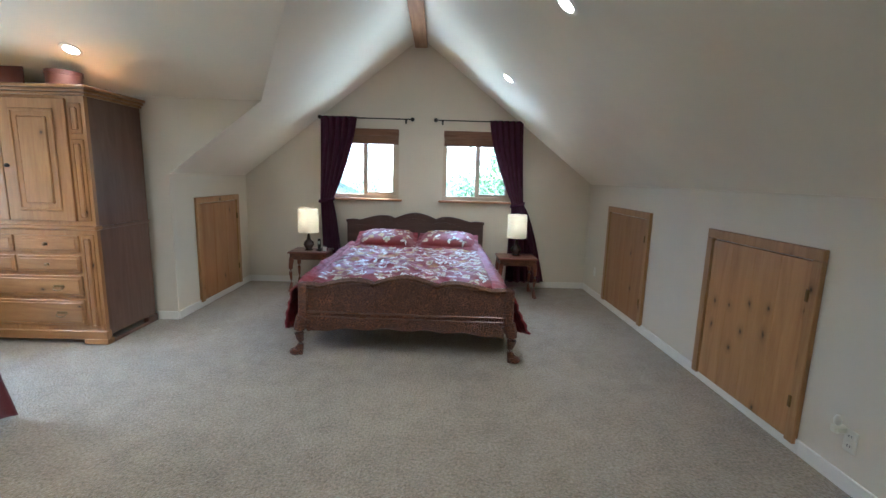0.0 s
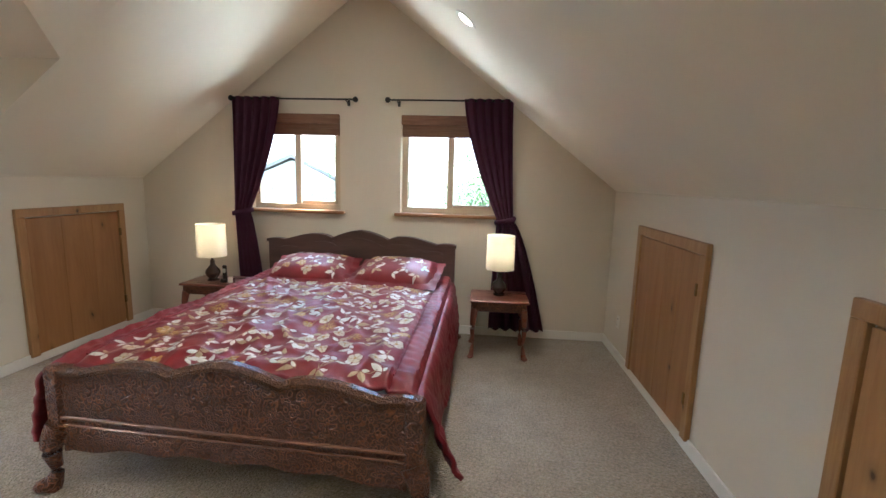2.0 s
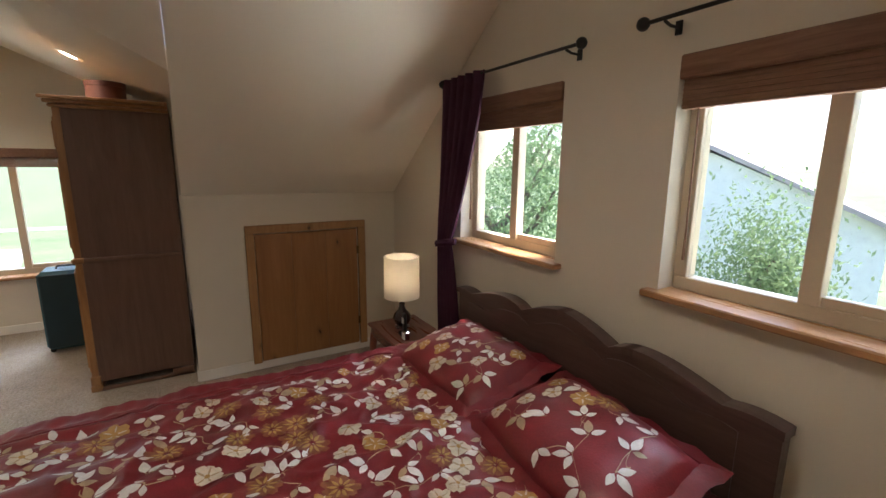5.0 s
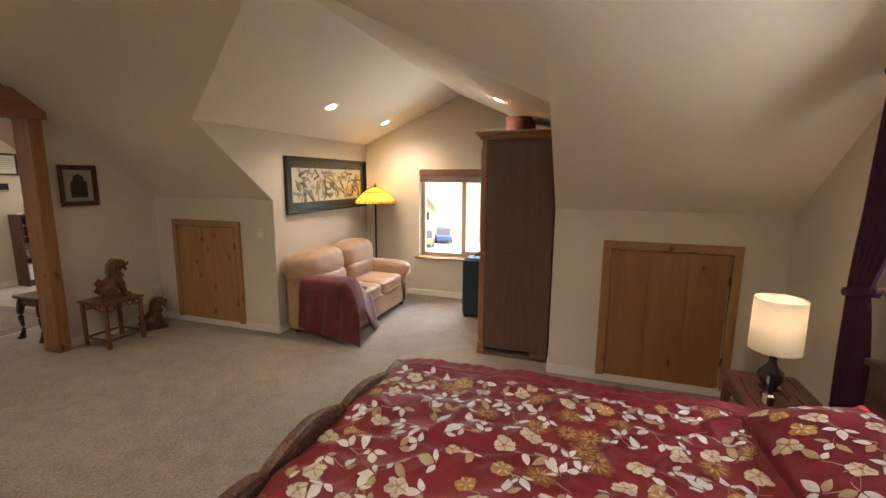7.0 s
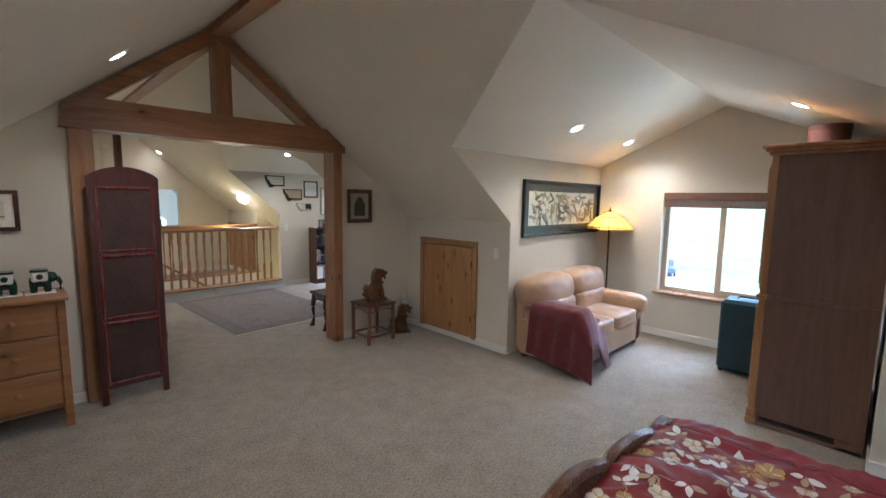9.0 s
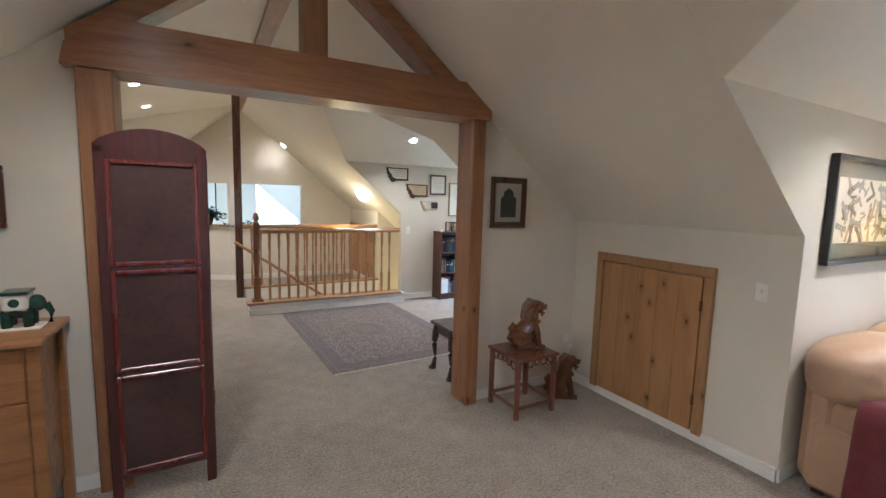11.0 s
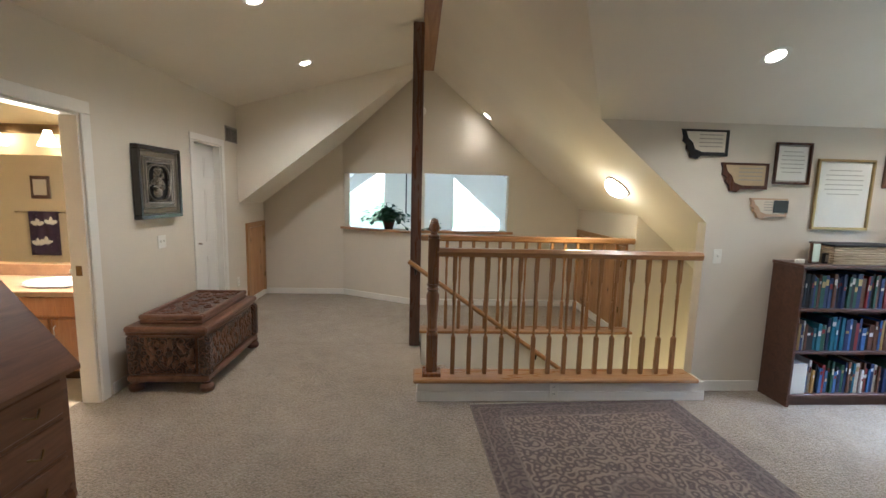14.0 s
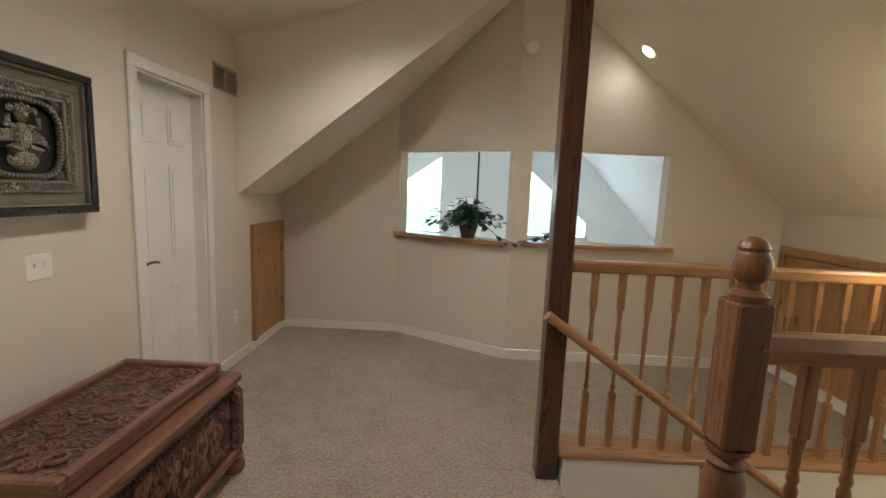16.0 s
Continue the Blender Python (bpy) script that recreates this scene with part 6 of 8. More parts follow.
def lion(x, y, z, s, turn, label):
    """A seated guardian lion figurine in one mesh, looking along its own +x."""
    bm = bmesh.new()
    box(bm, -0.12, 0.125, -0.07, 0.07, 0.0, 0.018, 0.006)
    tube(bm, [(-0.085, 0, 0.07), (-0.045, 0, 0.12), (0.0, 0, 0.18), (0.025, 0, 0.235)], [0.06, 0.074, 0.068, 0.056], 16)
    tube(bm, [(0.005, 0, 0.20), (0.02, 0, 0.27), (0.035, 0, 0.325)], [0.055, 0.060, 0.050], 16)
    ellipsoid(bm, (0.045, 0, 0.215), (0.042, 0.046, 0.055), 14)
    ellipsoid(bm, (0.060, 0, 0.330), (0.060, 0.052, 0.046), 16)
    ellipsoid(bm, (0.112, 0, 0.318), (0.036, 0.038, 0.022), 14)
    ellipsoid(bm, (0.104, 0, 0.280), (0.034, 0.032, 0.012), 12, Matrix.Rotation(radians(14), 4, "Y"))
    ellipsoid(bm, (0.138, 0, 0.334), (0.014, 0.018, 0.010), 10)
    ellipsoid(bm, (0.112, 0, 0.262), (0.012, 0.014, 0.018), 8)
    for sy in (-1, 1):
        ellipsoid(bm, (-0.055, sy * 0.050, 0.085), (0.082, 0.036, 0.072), 16)
        for k in range(9):
            a = 0.35 + 0.28 * k
            pts = [(-0.06 + 0.078 * q * math.cos(a), sy * (0.088 - 0.030 * q * q), 0.085 + 0.070 * q * math.sin(a)) for q in (0.25, 0.5, 0.75, 0.97)]
            tube(bm, pts, [0.004, 0.006, 0.007, 0.005], 6)
        tube(bm, [(0.035, sy * 0.042, 0.20), (0.062, sy * 0.046, 0.13), (0.074, sy * 0.046, 0.07), (0.082, sy * 0.046, 0.03)], [0.030, 0.024, 0.019, 0.021], 12)
        for k in (-1, 0, 1):
            ellipsoid(bm, (0.104, sy * 0.046 + k * 0.013, 0.028), (0.024, 0.0085, 0.013), 8)
        ellipsoid(bm, (0.0, sy * 0.060, 0.035), (0.055, 0.022, 0.020), 10)
        ellipsoid(bm, (0.088, sy * 0.030, 0.352), (0.026, 0.017, 0.010), 10, Matrix.Rotation(radians(-18), 4, "Y"))
        ellipsoid(bm, (0.103, sy * 0.028, 0.338), (0.010, 0.011, 0.010), 8)
        tube(bm, [(0.045, sy * 0.046, 0.352), (0.025, sy * 0.062, 0.366), (0.010, sy * 0.060, 0.350)], [0.014, 0.011, 0.004], 8)
        for k in range(6):
            h = 0.345 - 0.022 * k
            tube(bm, [(0.050 - 0.006 * k, sy * 0.048, h), (0.015 - 0.006 * k, sy * 0.066, h - 0.010), (-0.022, sy * 0.056, h - 0.040), (-0.028, sy * 0.050, h - 0.055)], [0.007, 0.010, 0.009, 0.003], 6)
    for k in range(7):
        b = (k - 3) * 0.30
        tube(bm, [(0.055, 0.05 * math.sin(b), 0.372), (0.015, 0.056 * math.sin(b), 0.378), (-0.026, 0.054 * math.sin(b), 0.33), (-0.040, 0.050 * math.sin(b), 0.26), (-0.052, 0.040 * math.sin(b), 0.225)], [0.006, 0.011, 0.012, 0.010, 0.003], 6)
    tube(bm, [(0.024 + 0.056 * math.cos(a), 0.062 * math.sin(a), 0.235 - 0.012 * math.cos(a)) for a in [k * math.pi / 10 for k in range(21)]], 0.008, 6)
    for k in range(7):
        a = (k - 3) * 0.38
        ellipsoid(bm, (0.026 + 0.064 * math.cos(a), 0.066 * math.sin(a), 0.214), (0.009, 0.009, 0.012), 8)
    tube(bm, [(-0.11, 0, 0.05), (-0.145, 0, 0.09), (-0.135, 0, 0.15), (-0.115, 0, 0.19), (-0.13, 0, 0.215)], [0.02, 0.028, 0.030, 0.020, 0.004], 10)
    bm.transform(pose(x, y, z, 0, 0, turn) @ Matrix.Diagonal((s, s, s, 1)))
    ob = part("lion_figurine", bm, M_LION, None, "", 0)
    rm_ = ob.modifiers.new("fused", "REMESH")
    rm_.mode, rm_.voxel_size, rm_.use_smooth_shade = "VOXEL", 0.0036, True
    sm_ = ob.modifiers.new("glaze", "SMOOTH")
    sm_.factor, sm_.iterations = 0.5, 2
    return tagged(ob, label, "figurine", "lion figurines")


lion(-1.335, 0.345, TZ, 1.02, 163, "glossy brown ceramic guardian lion sitting on the small table")
lion(-1.72, 0.36, 0.0, 0.95, 150, "glossy brown ceramic guardian lion sitting on the carpet")
wf = thing("plug_in_freshener", "white plug-in night light low on the partition", "night light", "", (-1.99, PF, 0.33))
part("plate", boxes((-2.02, -1.95, PF, PF + 0.006, 0.31, 0.425), bevel=0.002), M_WHITE, wf)
part("body", boxes((-2.04, -1.94, PF + 0.005, PF + 0.06, 0.285, 0.35), bevel=0.018), M_WHITE, wf)


def framed(name, label, x0, x1, y, z0, z1, face, frame_m, mat_m, art_m, fw=0.03, mw=0.05, art=None, tilt=0.0, depth=0.025, group=""):
    """A framed picture on a wall at y; face +1 looks towards +y, -1 towards -y."""
    f = thing(name, label, "picture", group, ((x0 + x1) / 2, y, z0))
    x0, x1 = min(x0, x1), max(x0, x1)
    bm = bmesh.new()
    for r in ((x0, x1, z0, z0 + fw), (x0, x1, z1 - fw, z1), (x0, x0 + fw, z0 + fw, z1 - fw), (x1 - fw, x1, z0 + fw, z1 - fw)):
        box(bm, r[0], r[1], y + face * 0.002, y + face * depth, r[2], r[3], 0.004)
    part("frame", bm, frame_m, f)
    part("mat", boxes((x0 + fw, x1 - fw, y + face * 0.003, y + face * 0.008, z0 + fw, z1 - fw)), mat_m, f)
    art_ob = part("print", boxes((x0 + fw + mw, x1 - fw - mw, y + face * 0.008, y + face * 0.010, z0 + fw + mw, z1 - fw - mw)), art_m, f)
    if art:
        art(f, art_ob, x0 + fw + mw, x1 - fw - mw, y + face * 0.010, z0 + fw + mw, z1 - fw - mw, face)
    return f


M_FRAME = wood("dark picture frame", (0.10, 0.04, 0.02), (0.045, 0.016, 0.01), "z", 0.3, 12.0, 0, coat=0.3)
M_GILT = plain("gilt frame", (0.42, 0.30, 0.13), 0.35, 0.2, 12, 60, 0.1, metal=0.7)
M_SILVER = plain("silver frame", (0.42, 0.38, 0.32), 0.3, 0.15, 12, 60, 0.1, metal=0.8)
M_MATGREY = plain("grey mount card", (0.36, 0.33, 0.27), 0.7, 0.05)
M_CREAM = plain("cream paper", (0.66, 0.60, 0.48), 0.7, 0.06)
M_PAPER = plain("white paper", (0.78, 0.76, 0.68), 0.5, 0.04)
M_BLACK = plain("black mount", (0.014, 0.014, 0.014), 0.35, 0.1)
M_DARKGREEN = plain("dark green cloth", (0.03, 0.04, 0.03), 0.6, 0.2)


def arch_art(f, ob, x0, x1, y, z0, z1, face):
    w, h, c = x1 - x0, z1 - z0, (x0 + x1) / 2
    bm = bmesh.new()
    pts = [(c - w * 0.3, z0 + h * 0.12), (c + w * 0.3, z0 + h * 0.12), (c + w * 0.3, z0 + h * 0.62), (c + w * 0.2, z0 + h * 0.66), (c + w * 0.18, z0 + h * 0.78), (c, z0 + h * 0.88),
           (c - w * 0.18, z0 + h * 0.78), (c - w * 0.2, z0 + h * 0.66), (c - w * 0.3, z0 + h * 0.62)]
    prism(bm, [(a, y, b) for a, b in pts], (0, face * 0.002, 0))
    part("motif", bm, M_DARKGREEN, ob, "dark arched textile motif")


framed("framed_textile", "dark framed textile with an arched green motif", -1.10, -1.445, PF, 1.40, 1.80, 1, M_FRAME, M_FRAME, M_MATGREY, 0.035, 0.012, arch_art)

# ---- folding screen ----
M_LACQ = wood("red lacquer", (0.18, 0.030, 0.022), (0.10, 0.016, 0.013), "z", 0.28, 9.0, 0, coat=0.5)
M_LACQDARK = wood("dark lacquer", (0.085, 0.020, 0.016), (0.04, 0.011, 0.010), "z", 0.38, 9.0, 0, coat=0.12)
M_PANEL = plain("aged lacquer panel", (0.060, 0.026, 0.021), 0.5, 0.45, 3.5, 40, 0.08)
scr = thing("folding_screen", "folded dark lacquer screen with red mouldings and an arched top", "folding screen", "", (1.06, 0.3, 0))
for n, (px, py, ang) in enumerate(((1.08, 0.30, 2.0), (0.888, 0.045, 97.5))):
    m = pose(px, py, 0, 0, 0, ang)
    W, H = 0.235, 1.83 - 0.05 * n

    def add(nm, bm_, mt, par, lab=""):
        bm_.transform(m)
        return part(nm, bm_, mt, par, lab)
    lf = add("leaf", boxes((-W, -W + 0.045, -0.016, 0.016, 0.0, H), (W - 0.045, W, -0.016, 0.016, 0.0, H), *((-W + 0.045, W - 0.045, -0.014, 0.014, a, b) for a, b in ((0.13, 0.16), (0.675, 0.705), (1.215, 1.245), (1.755, H))), bevel=0.004), M_LACQDARK, scr, "dark lacquer leaf")
    bm = bmesh.new()
    pts = [(-W, 0, H - 0.04)] + [(-W + 2 * W * k / 16, 0, H + 0.085 * math.sin(math.pi * k / 16) ** 0.7) for k in range(17)] + [(W, 0, H - 0.04)]
    prism(bm, [(a, -0.016, c) for a, b, c in pts], (0, 0.032, 0))
    add("crest", bm, M_LACQDARK, lf)
    for z0, z1 in ((0.16, 0.68), (0.70, 1.22), (1.24, 1.76)):
        for sg in (1, -1):
            add("panel", boxes((-W + 0.045, W - 0.045, sg * 0.004, sg * 0.007, z0, z1)), M_PANEL, lf, "aged brown lacquer panel")
            o = sg * 0.007
            add("molding", boxes((-W + 0.04, -W + 0.062, o, sg * 0.019, z0, z1), (W - 0.062, W - 0.04, o, sg * 0.019, z0, z1), (-W + 0.062, W - 0.062, o, sg * 0.019, z0, z0 + 0.022), (-W + 0.062, W - 0.062, o, sg * 0.019, z1 - 0.022, z1), bevel=0.005), M_LACQ, lf, "red lacquer moulding")
    add("hinge", boxes((-W - 0.006, -W + 0.002, -0.02, 0.02, 1.42, 1.50), (-W - 0.006, -W + 0.002, -0.02, 0.02, 0.45, 0.53)), M_BRASS, lf)

# ---- dresser ----
M_HONEY = wood("honey pine", (0.40, 0.19, 0.063), (0.26, 0.105, 0.033), "x", 0.35, 7.0, 1.8, coat=0.3)
DX0, DX1, DY0, DY1, DZ = 1.50, 2.58, 0.115, 0.52, 0.97
dre = thing("dresser", "honey pine dresser with three wide drawers", "dresser", "", (2.05, 0.3, 0))
part("top", boxes((DX0 - 0.02, DX1 + 0.01, DY0, DY1 + 0.025, DZ - 0.028, DZ), bevel=0.006), M_HONEY, dre)
part("body", boxes((DX0 + 0.03, DX1 - 0.01, DY0 + 0.01, DY1 - 0.01, 0.16, DZ - 0.028)), M_HONEY, dre)
for x in (DX0 + 0.025, DX1 - 0.025):
    for y in (DY0 + 0.03, DY1 - 0.02):
        part("leg", boxes((x - 0.024, x + 0.024, y - 0.022, y + 0.022, 0.0, DZ - 0.028), bevel=0.004), M_HONEY, dre)
for i, (z0, z1) in enumerate(((0.19, 0.43), (0.445, 0.685), (0.70, 0.93))):
    dw = part("drawer", boxes((DX0 + 0.055, DX1 - 0.055, DY1 - 0.014, DY1 - 0.001, z0, z1), bevel=0.003), M_HONEY, dre)
    for fx in (0.24, 0.76):
        bm = bmesh.new()
        kx, kz = DX0 + 0.055 + (DX1 - DX0 - 0.11) * fx, (z0 + z1) / 2
        lathe(bm, [(0.009, 0.0), (0.009, 0.012), (0.02, 0.02), (0.019, 0.03), (0.0, 0.036)], 0, 0, 14, Matrix.Translation((kx, DY1 - 0.002, kz)) @ Matrix.Rotation(radians(-90), 4, "X"))
        part("knob", bm, M_HONEY, dw, "turned wooden knob")


def seascape(f, ob, x0, x1, y, z0, z1, face):
    w, h = x1 - x0, z1 - z0
    bm = bmesh.new()
    for k in range(6):
        a = x0 + w * (0.08 + 0.14 * k)
        ellipsoid(bm, (a, y, z0 + h * (0.18 + 0.04 * (k % 3))), (w * 0.10, 0.001, h * 0.05), 8)
    part("shore", bm, plain("sepia wash", (0.30, 0.22, 0.12), 0.7), ob)
    bm = bmesh.new()
    for k in range(5):
        ellipsoid(bm, (x0 + w * (0.15 + 0.08 * k), y, z0 + h * (0.45 + 0.07 * (k % 3))), (w * 0.04, 0.001, h * 0.10), 8)
    part("palms", bm, plain("green wash", (0.10, 0.13, 0.07), 0.7), ob)


framed("framed_print", "dark framed seascape print above the dresser", 1.69, 2.10, PF, 1.42, 1.715, 1, M_FRAME, M_PAPER, M_CREAM, 0.028, 0.05, seascape)
M_JADE = plain("dark green glaze", (0.012, 0.05, 0.035), 0.2, 0.5, 20, 50, 0.1, coat=0.5)
for cx_ in (1.62, 1.80):
    be = thing("elephant_bookend", "green glazed elephant bookend with a white saddle", "bookend", "elephant bookends", (cx_, 0.30, DZ))
    bm = bmesh.new()
    s_ = -1 if cx_ < 1.7 else 1
    ellipsoid(bm, (cx_, 0.30, DZ + 0.095), (0.06, 0.05, 0.05), 14)
    ellipsoid(bm, (cx_ + s_ * 0.065, 0.30, DZ + 0.115), (0.035, 0.035, 0.04), 12)
    tube(bm, [(cx_ + s_ * 0.095, 0.30, DZ + 0.11), (cx_ + s_ * 0.115, 0.30, DZ + 0.07), (cx_ + s_ * 0.11, 0.30, DZ + 0.02)], [0.018, 0.013, 0.009], 8)
    for ex in (-0.04, 0.035):
        for ey in (-0.03, 0.03):
            tube(bm, [(cx_ + ex, 0.30 + ey, DZ + 0.09), (cx_ + ex, 0.30 + ey, DZ + 0.012)], [0.022, 0.02], 8)
    part("elephant", bm, M_JADE, be)
    part("base", boxes((cx_ - 0.085, cx_ + 0.085, 0.245, 0.355, DZ, DZ + 0.014), bevel=0.004), M_WHITE, be)
    part("saddle", boxes((cx_ - 0.045, cx_ + 0.045, 0.245, 0.355, DZ + 0.09, DZ + 0.165), bevel=0.01), M_WHITE, be, "white painted saddle block")
    part("lid", boxes((cx_ - 0.05, cx_ + 0.05, 0.24, 0.36, DZ + 0.163, DZ + 0.178), bevel=0.004), M_JADE, be)
    bm = bmesh.new()
    lathe(bm, [(0.020, 0.0), (0.012, 0.003), (0.0, 0.003)], 0, 0, 10, Matrix.Translation((cx_, 0.355, DZ + 0.128)) @ Matrix.Rotation(radians(-90), 4, "X"))
    part("medallion", bm, M_JADE, be)
LX, LY = 2.20, 0.30
dl = thing("table_lamp", "blue and white ceramic lamp with a bell shade, lit", "table lamp", "", (LX, LY, DZ))
bm = bmesh.new()
lathe(bm, [(0.06, DZ), (0.06, DZ + 0.02), (0.045, DZ + 0.03), (0.075, DZ + 0.09), (0.085, DZ + 0.16), (0.06, DZ + 0.21), (0.03, DZ + 0.235), (0.012, DZ + 0.25), (0.01, DZ + 0.36)], LX, LY, 24)
part("base", bm, carved("blue painted porcelain", (0.45, 0.50, 0.52), (0.10, 0.13, 0.20), 30, 0.2, 0.05), dl)
bm = bmesh.new()
zs = DZ + 0.30
lathe(bm, [(0.185, zs), (0.13, zs + 0.12), (0.10, zs + 0.23), (0.095, zs + 0.23), (0.125, zs + 0.12), (0.18, zs), (0.185, zs)], LX, LY, 36)
part("shade", bm, M_SHADE, dl, "cream bell shade glowing from inside")
lamp("dresser_bulb", "POINT", 0.9, WARM, Matrix.Translation((LX, LY, zs + 0.10)), r=0.04)


# ---- long picture over the sofa ----
def birds(f, ob, x0, x1, y, z0, z1, face):
    rnd = random.Random(9)
    tones = [plain("ink umber", (0.10, 0.07, 0.045), 0.7), plain("ink ochre", (0.30, 0.20, 0.09), 0.7), plain("ink grey", (0.20, 0.19, 0.17), 0.7)]
    for k in range(120):
        cx_, cz_ = rnd.uniform(x0 + 0.05, x1 - 0.05), rnd.uniform(z0 + 0.04, z1 - 0.04)
        a, r = rnd.uniform(0, 3.14), rnd.uniform(0.025, 0.07)
        bm = bmesh.new()
        pts = [(r * 1.3 * math.cos(t), r * 0.45 * math.sin(t) * (1 + 0.5 * math.cos(2 * t))) for t in [2 * math.pi * i / 10 for i in range(10)]]
        prism(bm, [(cx_ + p * math.cos(a) - q * math.sin(a), y + face * 0.0004 * (k % 5), cz_ + p * math.sin(a) + q * math.cos(a)) for p, q in pts], (0, face * 0.0004, 0))
        part("bird", bm, tones[k % 3], ob)


pic = framed("long_picture", "long black and silver framed print of birds under glass", -2.25, -4.03, Y1, 1.29, 1.93, 1, M_BLACK, M_BLACK, plain("pale print silk", (0.50, 0.45, 0.36), 0.6, 0.1, 3), 0.03, 0.095, birds, depth=0.045)
part("glass_front", boxes((-4.0, -2.28, Y1 + 0.030, Y1 + 0.033, 1.32, 1.90)), M_PICGLASS, pic).visible_shadow = False

# ---- rug ----
bm = boxes((-0.80, 0.80, -1.16, 1.16, 0.0, 0.012), bevel=0.004)
rug = tagged(part("area_rug", bm, rug_cloth("woven rug"), None), "faded oriental rug with a dark border and medallion", "rug")
rug.matrix_basis = pose(-0.87, -2.06, 0.002, 0, 0, 2.5)
bm = bmesh.new()
for sy in (-1, 1):
    for k in range(150):
        x = -0.79 + 1.58 * k / 149
        tube(bm, [(x, sy * 1.155, 0.006), (x + 0.004 * math.sin(k), sy * 1.19, 0.003)], 0.003, 3)
fr = part("fringe", bm, M_CREAM, None)
fr.parent = rug
tagged(fr, "cream cotton fringe", kind="stuff")

# ---- carved chest ----
CX0, CX1, CY0, CY1 = 1.96, 2.56, -4.43, -3.41
M_CHEST = carved("deep carved chest", (0.20, 0.085, 0.048), (0.06, 0.025, 0.016), 22, 0.4, 1.0)
M_CHESTW = wood("chest wood", (0.20, 0.09, 0.05), (0.095, 0.04, 0.024), "y", 0.38, 10.0, 0, coat=0.25)
ch = thing("carved_chest", "dark wooden chest carved all over with figures and leaves", "chest", "", (2.26, -3.9, 0))
part("body", boxes((CX0 + 0.03, CX1 - 0.02, CY0 + 0.03, CY1 - 0.03, 0.12, 0.44)), M_CHESTW, ch)
lidp = part("lid", boxes((CX0 - 0.005, CX1, CY0 - 0.005, CY1 + 0.005, 0.44, 0.485), (CX0 + 0.06, CX1 - 0.07, CY0 + 0.07, CY1 - 0.07, 0.485, 0.52), bevel=0.012), M_CHESTW, ch)
part("lid_carving", boxes((CX0 + 0.10, CX1 - 0.11, CY0 + 0.11, CY1 - 0.11, 0.518, 0.532), bevel=0.004), M_CHEST, lidp, "openwork carved lid panel")
for r in ((CX0 - 0.002, CX1, CY0, CY1, 0.075, 0.125), (CX0 + 0.01, CX1, CY0 + 0.01, CY1 - 0.01, 0.415, 0.44)):
    part("molding", boxes(r, bevel=0.01), M_CHESTW, ch)
rnd = random.Random(3)
for (x0, x1, y0, y1) in ((CX0 + 0.016, CX0 + 0.03, CY0 + 0.09, CY1 - 0.09), (CX0 + 0.10, CX1 - 0.09, CY1 - 0.03, CY1 - 0.016)):
    pn = part("side_panel", boxes((x0, x1, y0, y1, 0.14, 0.40), bevel=0.003), M_CHEST, ch, "panel carved with figures and vines")
    bm = bmesh.new()
    long_y = abs(y1 - y0) > abs(x1 - x0)
    n_ = 26 if long_y else 10
    for k in range(n_ * 5):
        s, zz = rnd.uniform(0.03, 0.97), rnd.uniform(0.165, 0.375)
        px_ = CX0 + 0.014 if long_y else x0 + (x1 - x0) * s
        py_ = y0 + (y1 - y0) * s if long_y else CY1 - 0.014
        r1, r2 = rnd.uniform(0.008, 0.018), rnd.uniform(0.016, 0.034)
        ellipsoid(bm, (px_, py_, zz), (0.010 if long_y else r1, r1 if long_y else 0.010, r2), 6, Matrix.Rotation(rnd.uniform(-0.9, 0.9), 4, "X" if long_y else "Y"))
    tagged(part("figure_carving", bm, M_CHESTW, pn, "raised carved figures"), kind="stuff")
bm = bmesh.new()
for k in range(64):
    px_, py_ = rnd.uniform(CX0 + 0.13, CX1 - 0.14), rnd.uniform(CY0 + 0.14, CY1 - 0.14)
    a0, rr = rnd.uniform(0, 6.28), rnd.uniform(0.018, 0.035)
    tube(bm, [(px_ + rr * (1 - j * 0.07) * math.cos(a0 + j * 0.55), py_ + rr * (1 - j * 0.07) * math.sin(a0 + j * 0.55), 0.536) for j in range(10)], 0.008, 6)
tagged(part("scroll_carving", bm, M_CHESTW, lidp, "raised carved scrolls"), kind="stuff")
for x in (CX0 + 0.03, CX1 - 0.05):
    for y in (CY0 + 0.04, CY1 - 0.04):
        part("corner_post", boxes((x - 0.045, x + 0.045, y - 0.045, y + 0.045, 0.12, 0.42), bevel=0.02), M_CHEST, ch)
        bm = bmesh.new()
        lathe(bm, [(0.03, 0.0), (0.052, 0.012), (0.056, 0.04), (0.04, 0.065), (0.05, 0.085)], x, y, 14)
        part("foot", bm, M_CHESTW, ch)

for r in ((CX0 + 0.06, CX1 - 0.07, CY0 + 0.07, CY0 + 0.108), (CX0 + 0.06, CX1 - 0.07, CY1 - 0.108, CY1 - 0.07), (CX0 + 0.06, CX0 + 0.098, CY0 + 0.108, CY1 - 0.108), (CX1 - 0.108, CX1 - 0.07, CY0 + 0.108, CY1 - 0.108)):
    part("lid_frame", boxes((*r, 0.519, 0.553), bevel=0.007), M_CHESTW, lidp, "raised frame round the carved panel")
for ob in ch.children_recursive:
    ob.data.transform(Matrix.Diagonal((1, 1, 1.06, 1)))

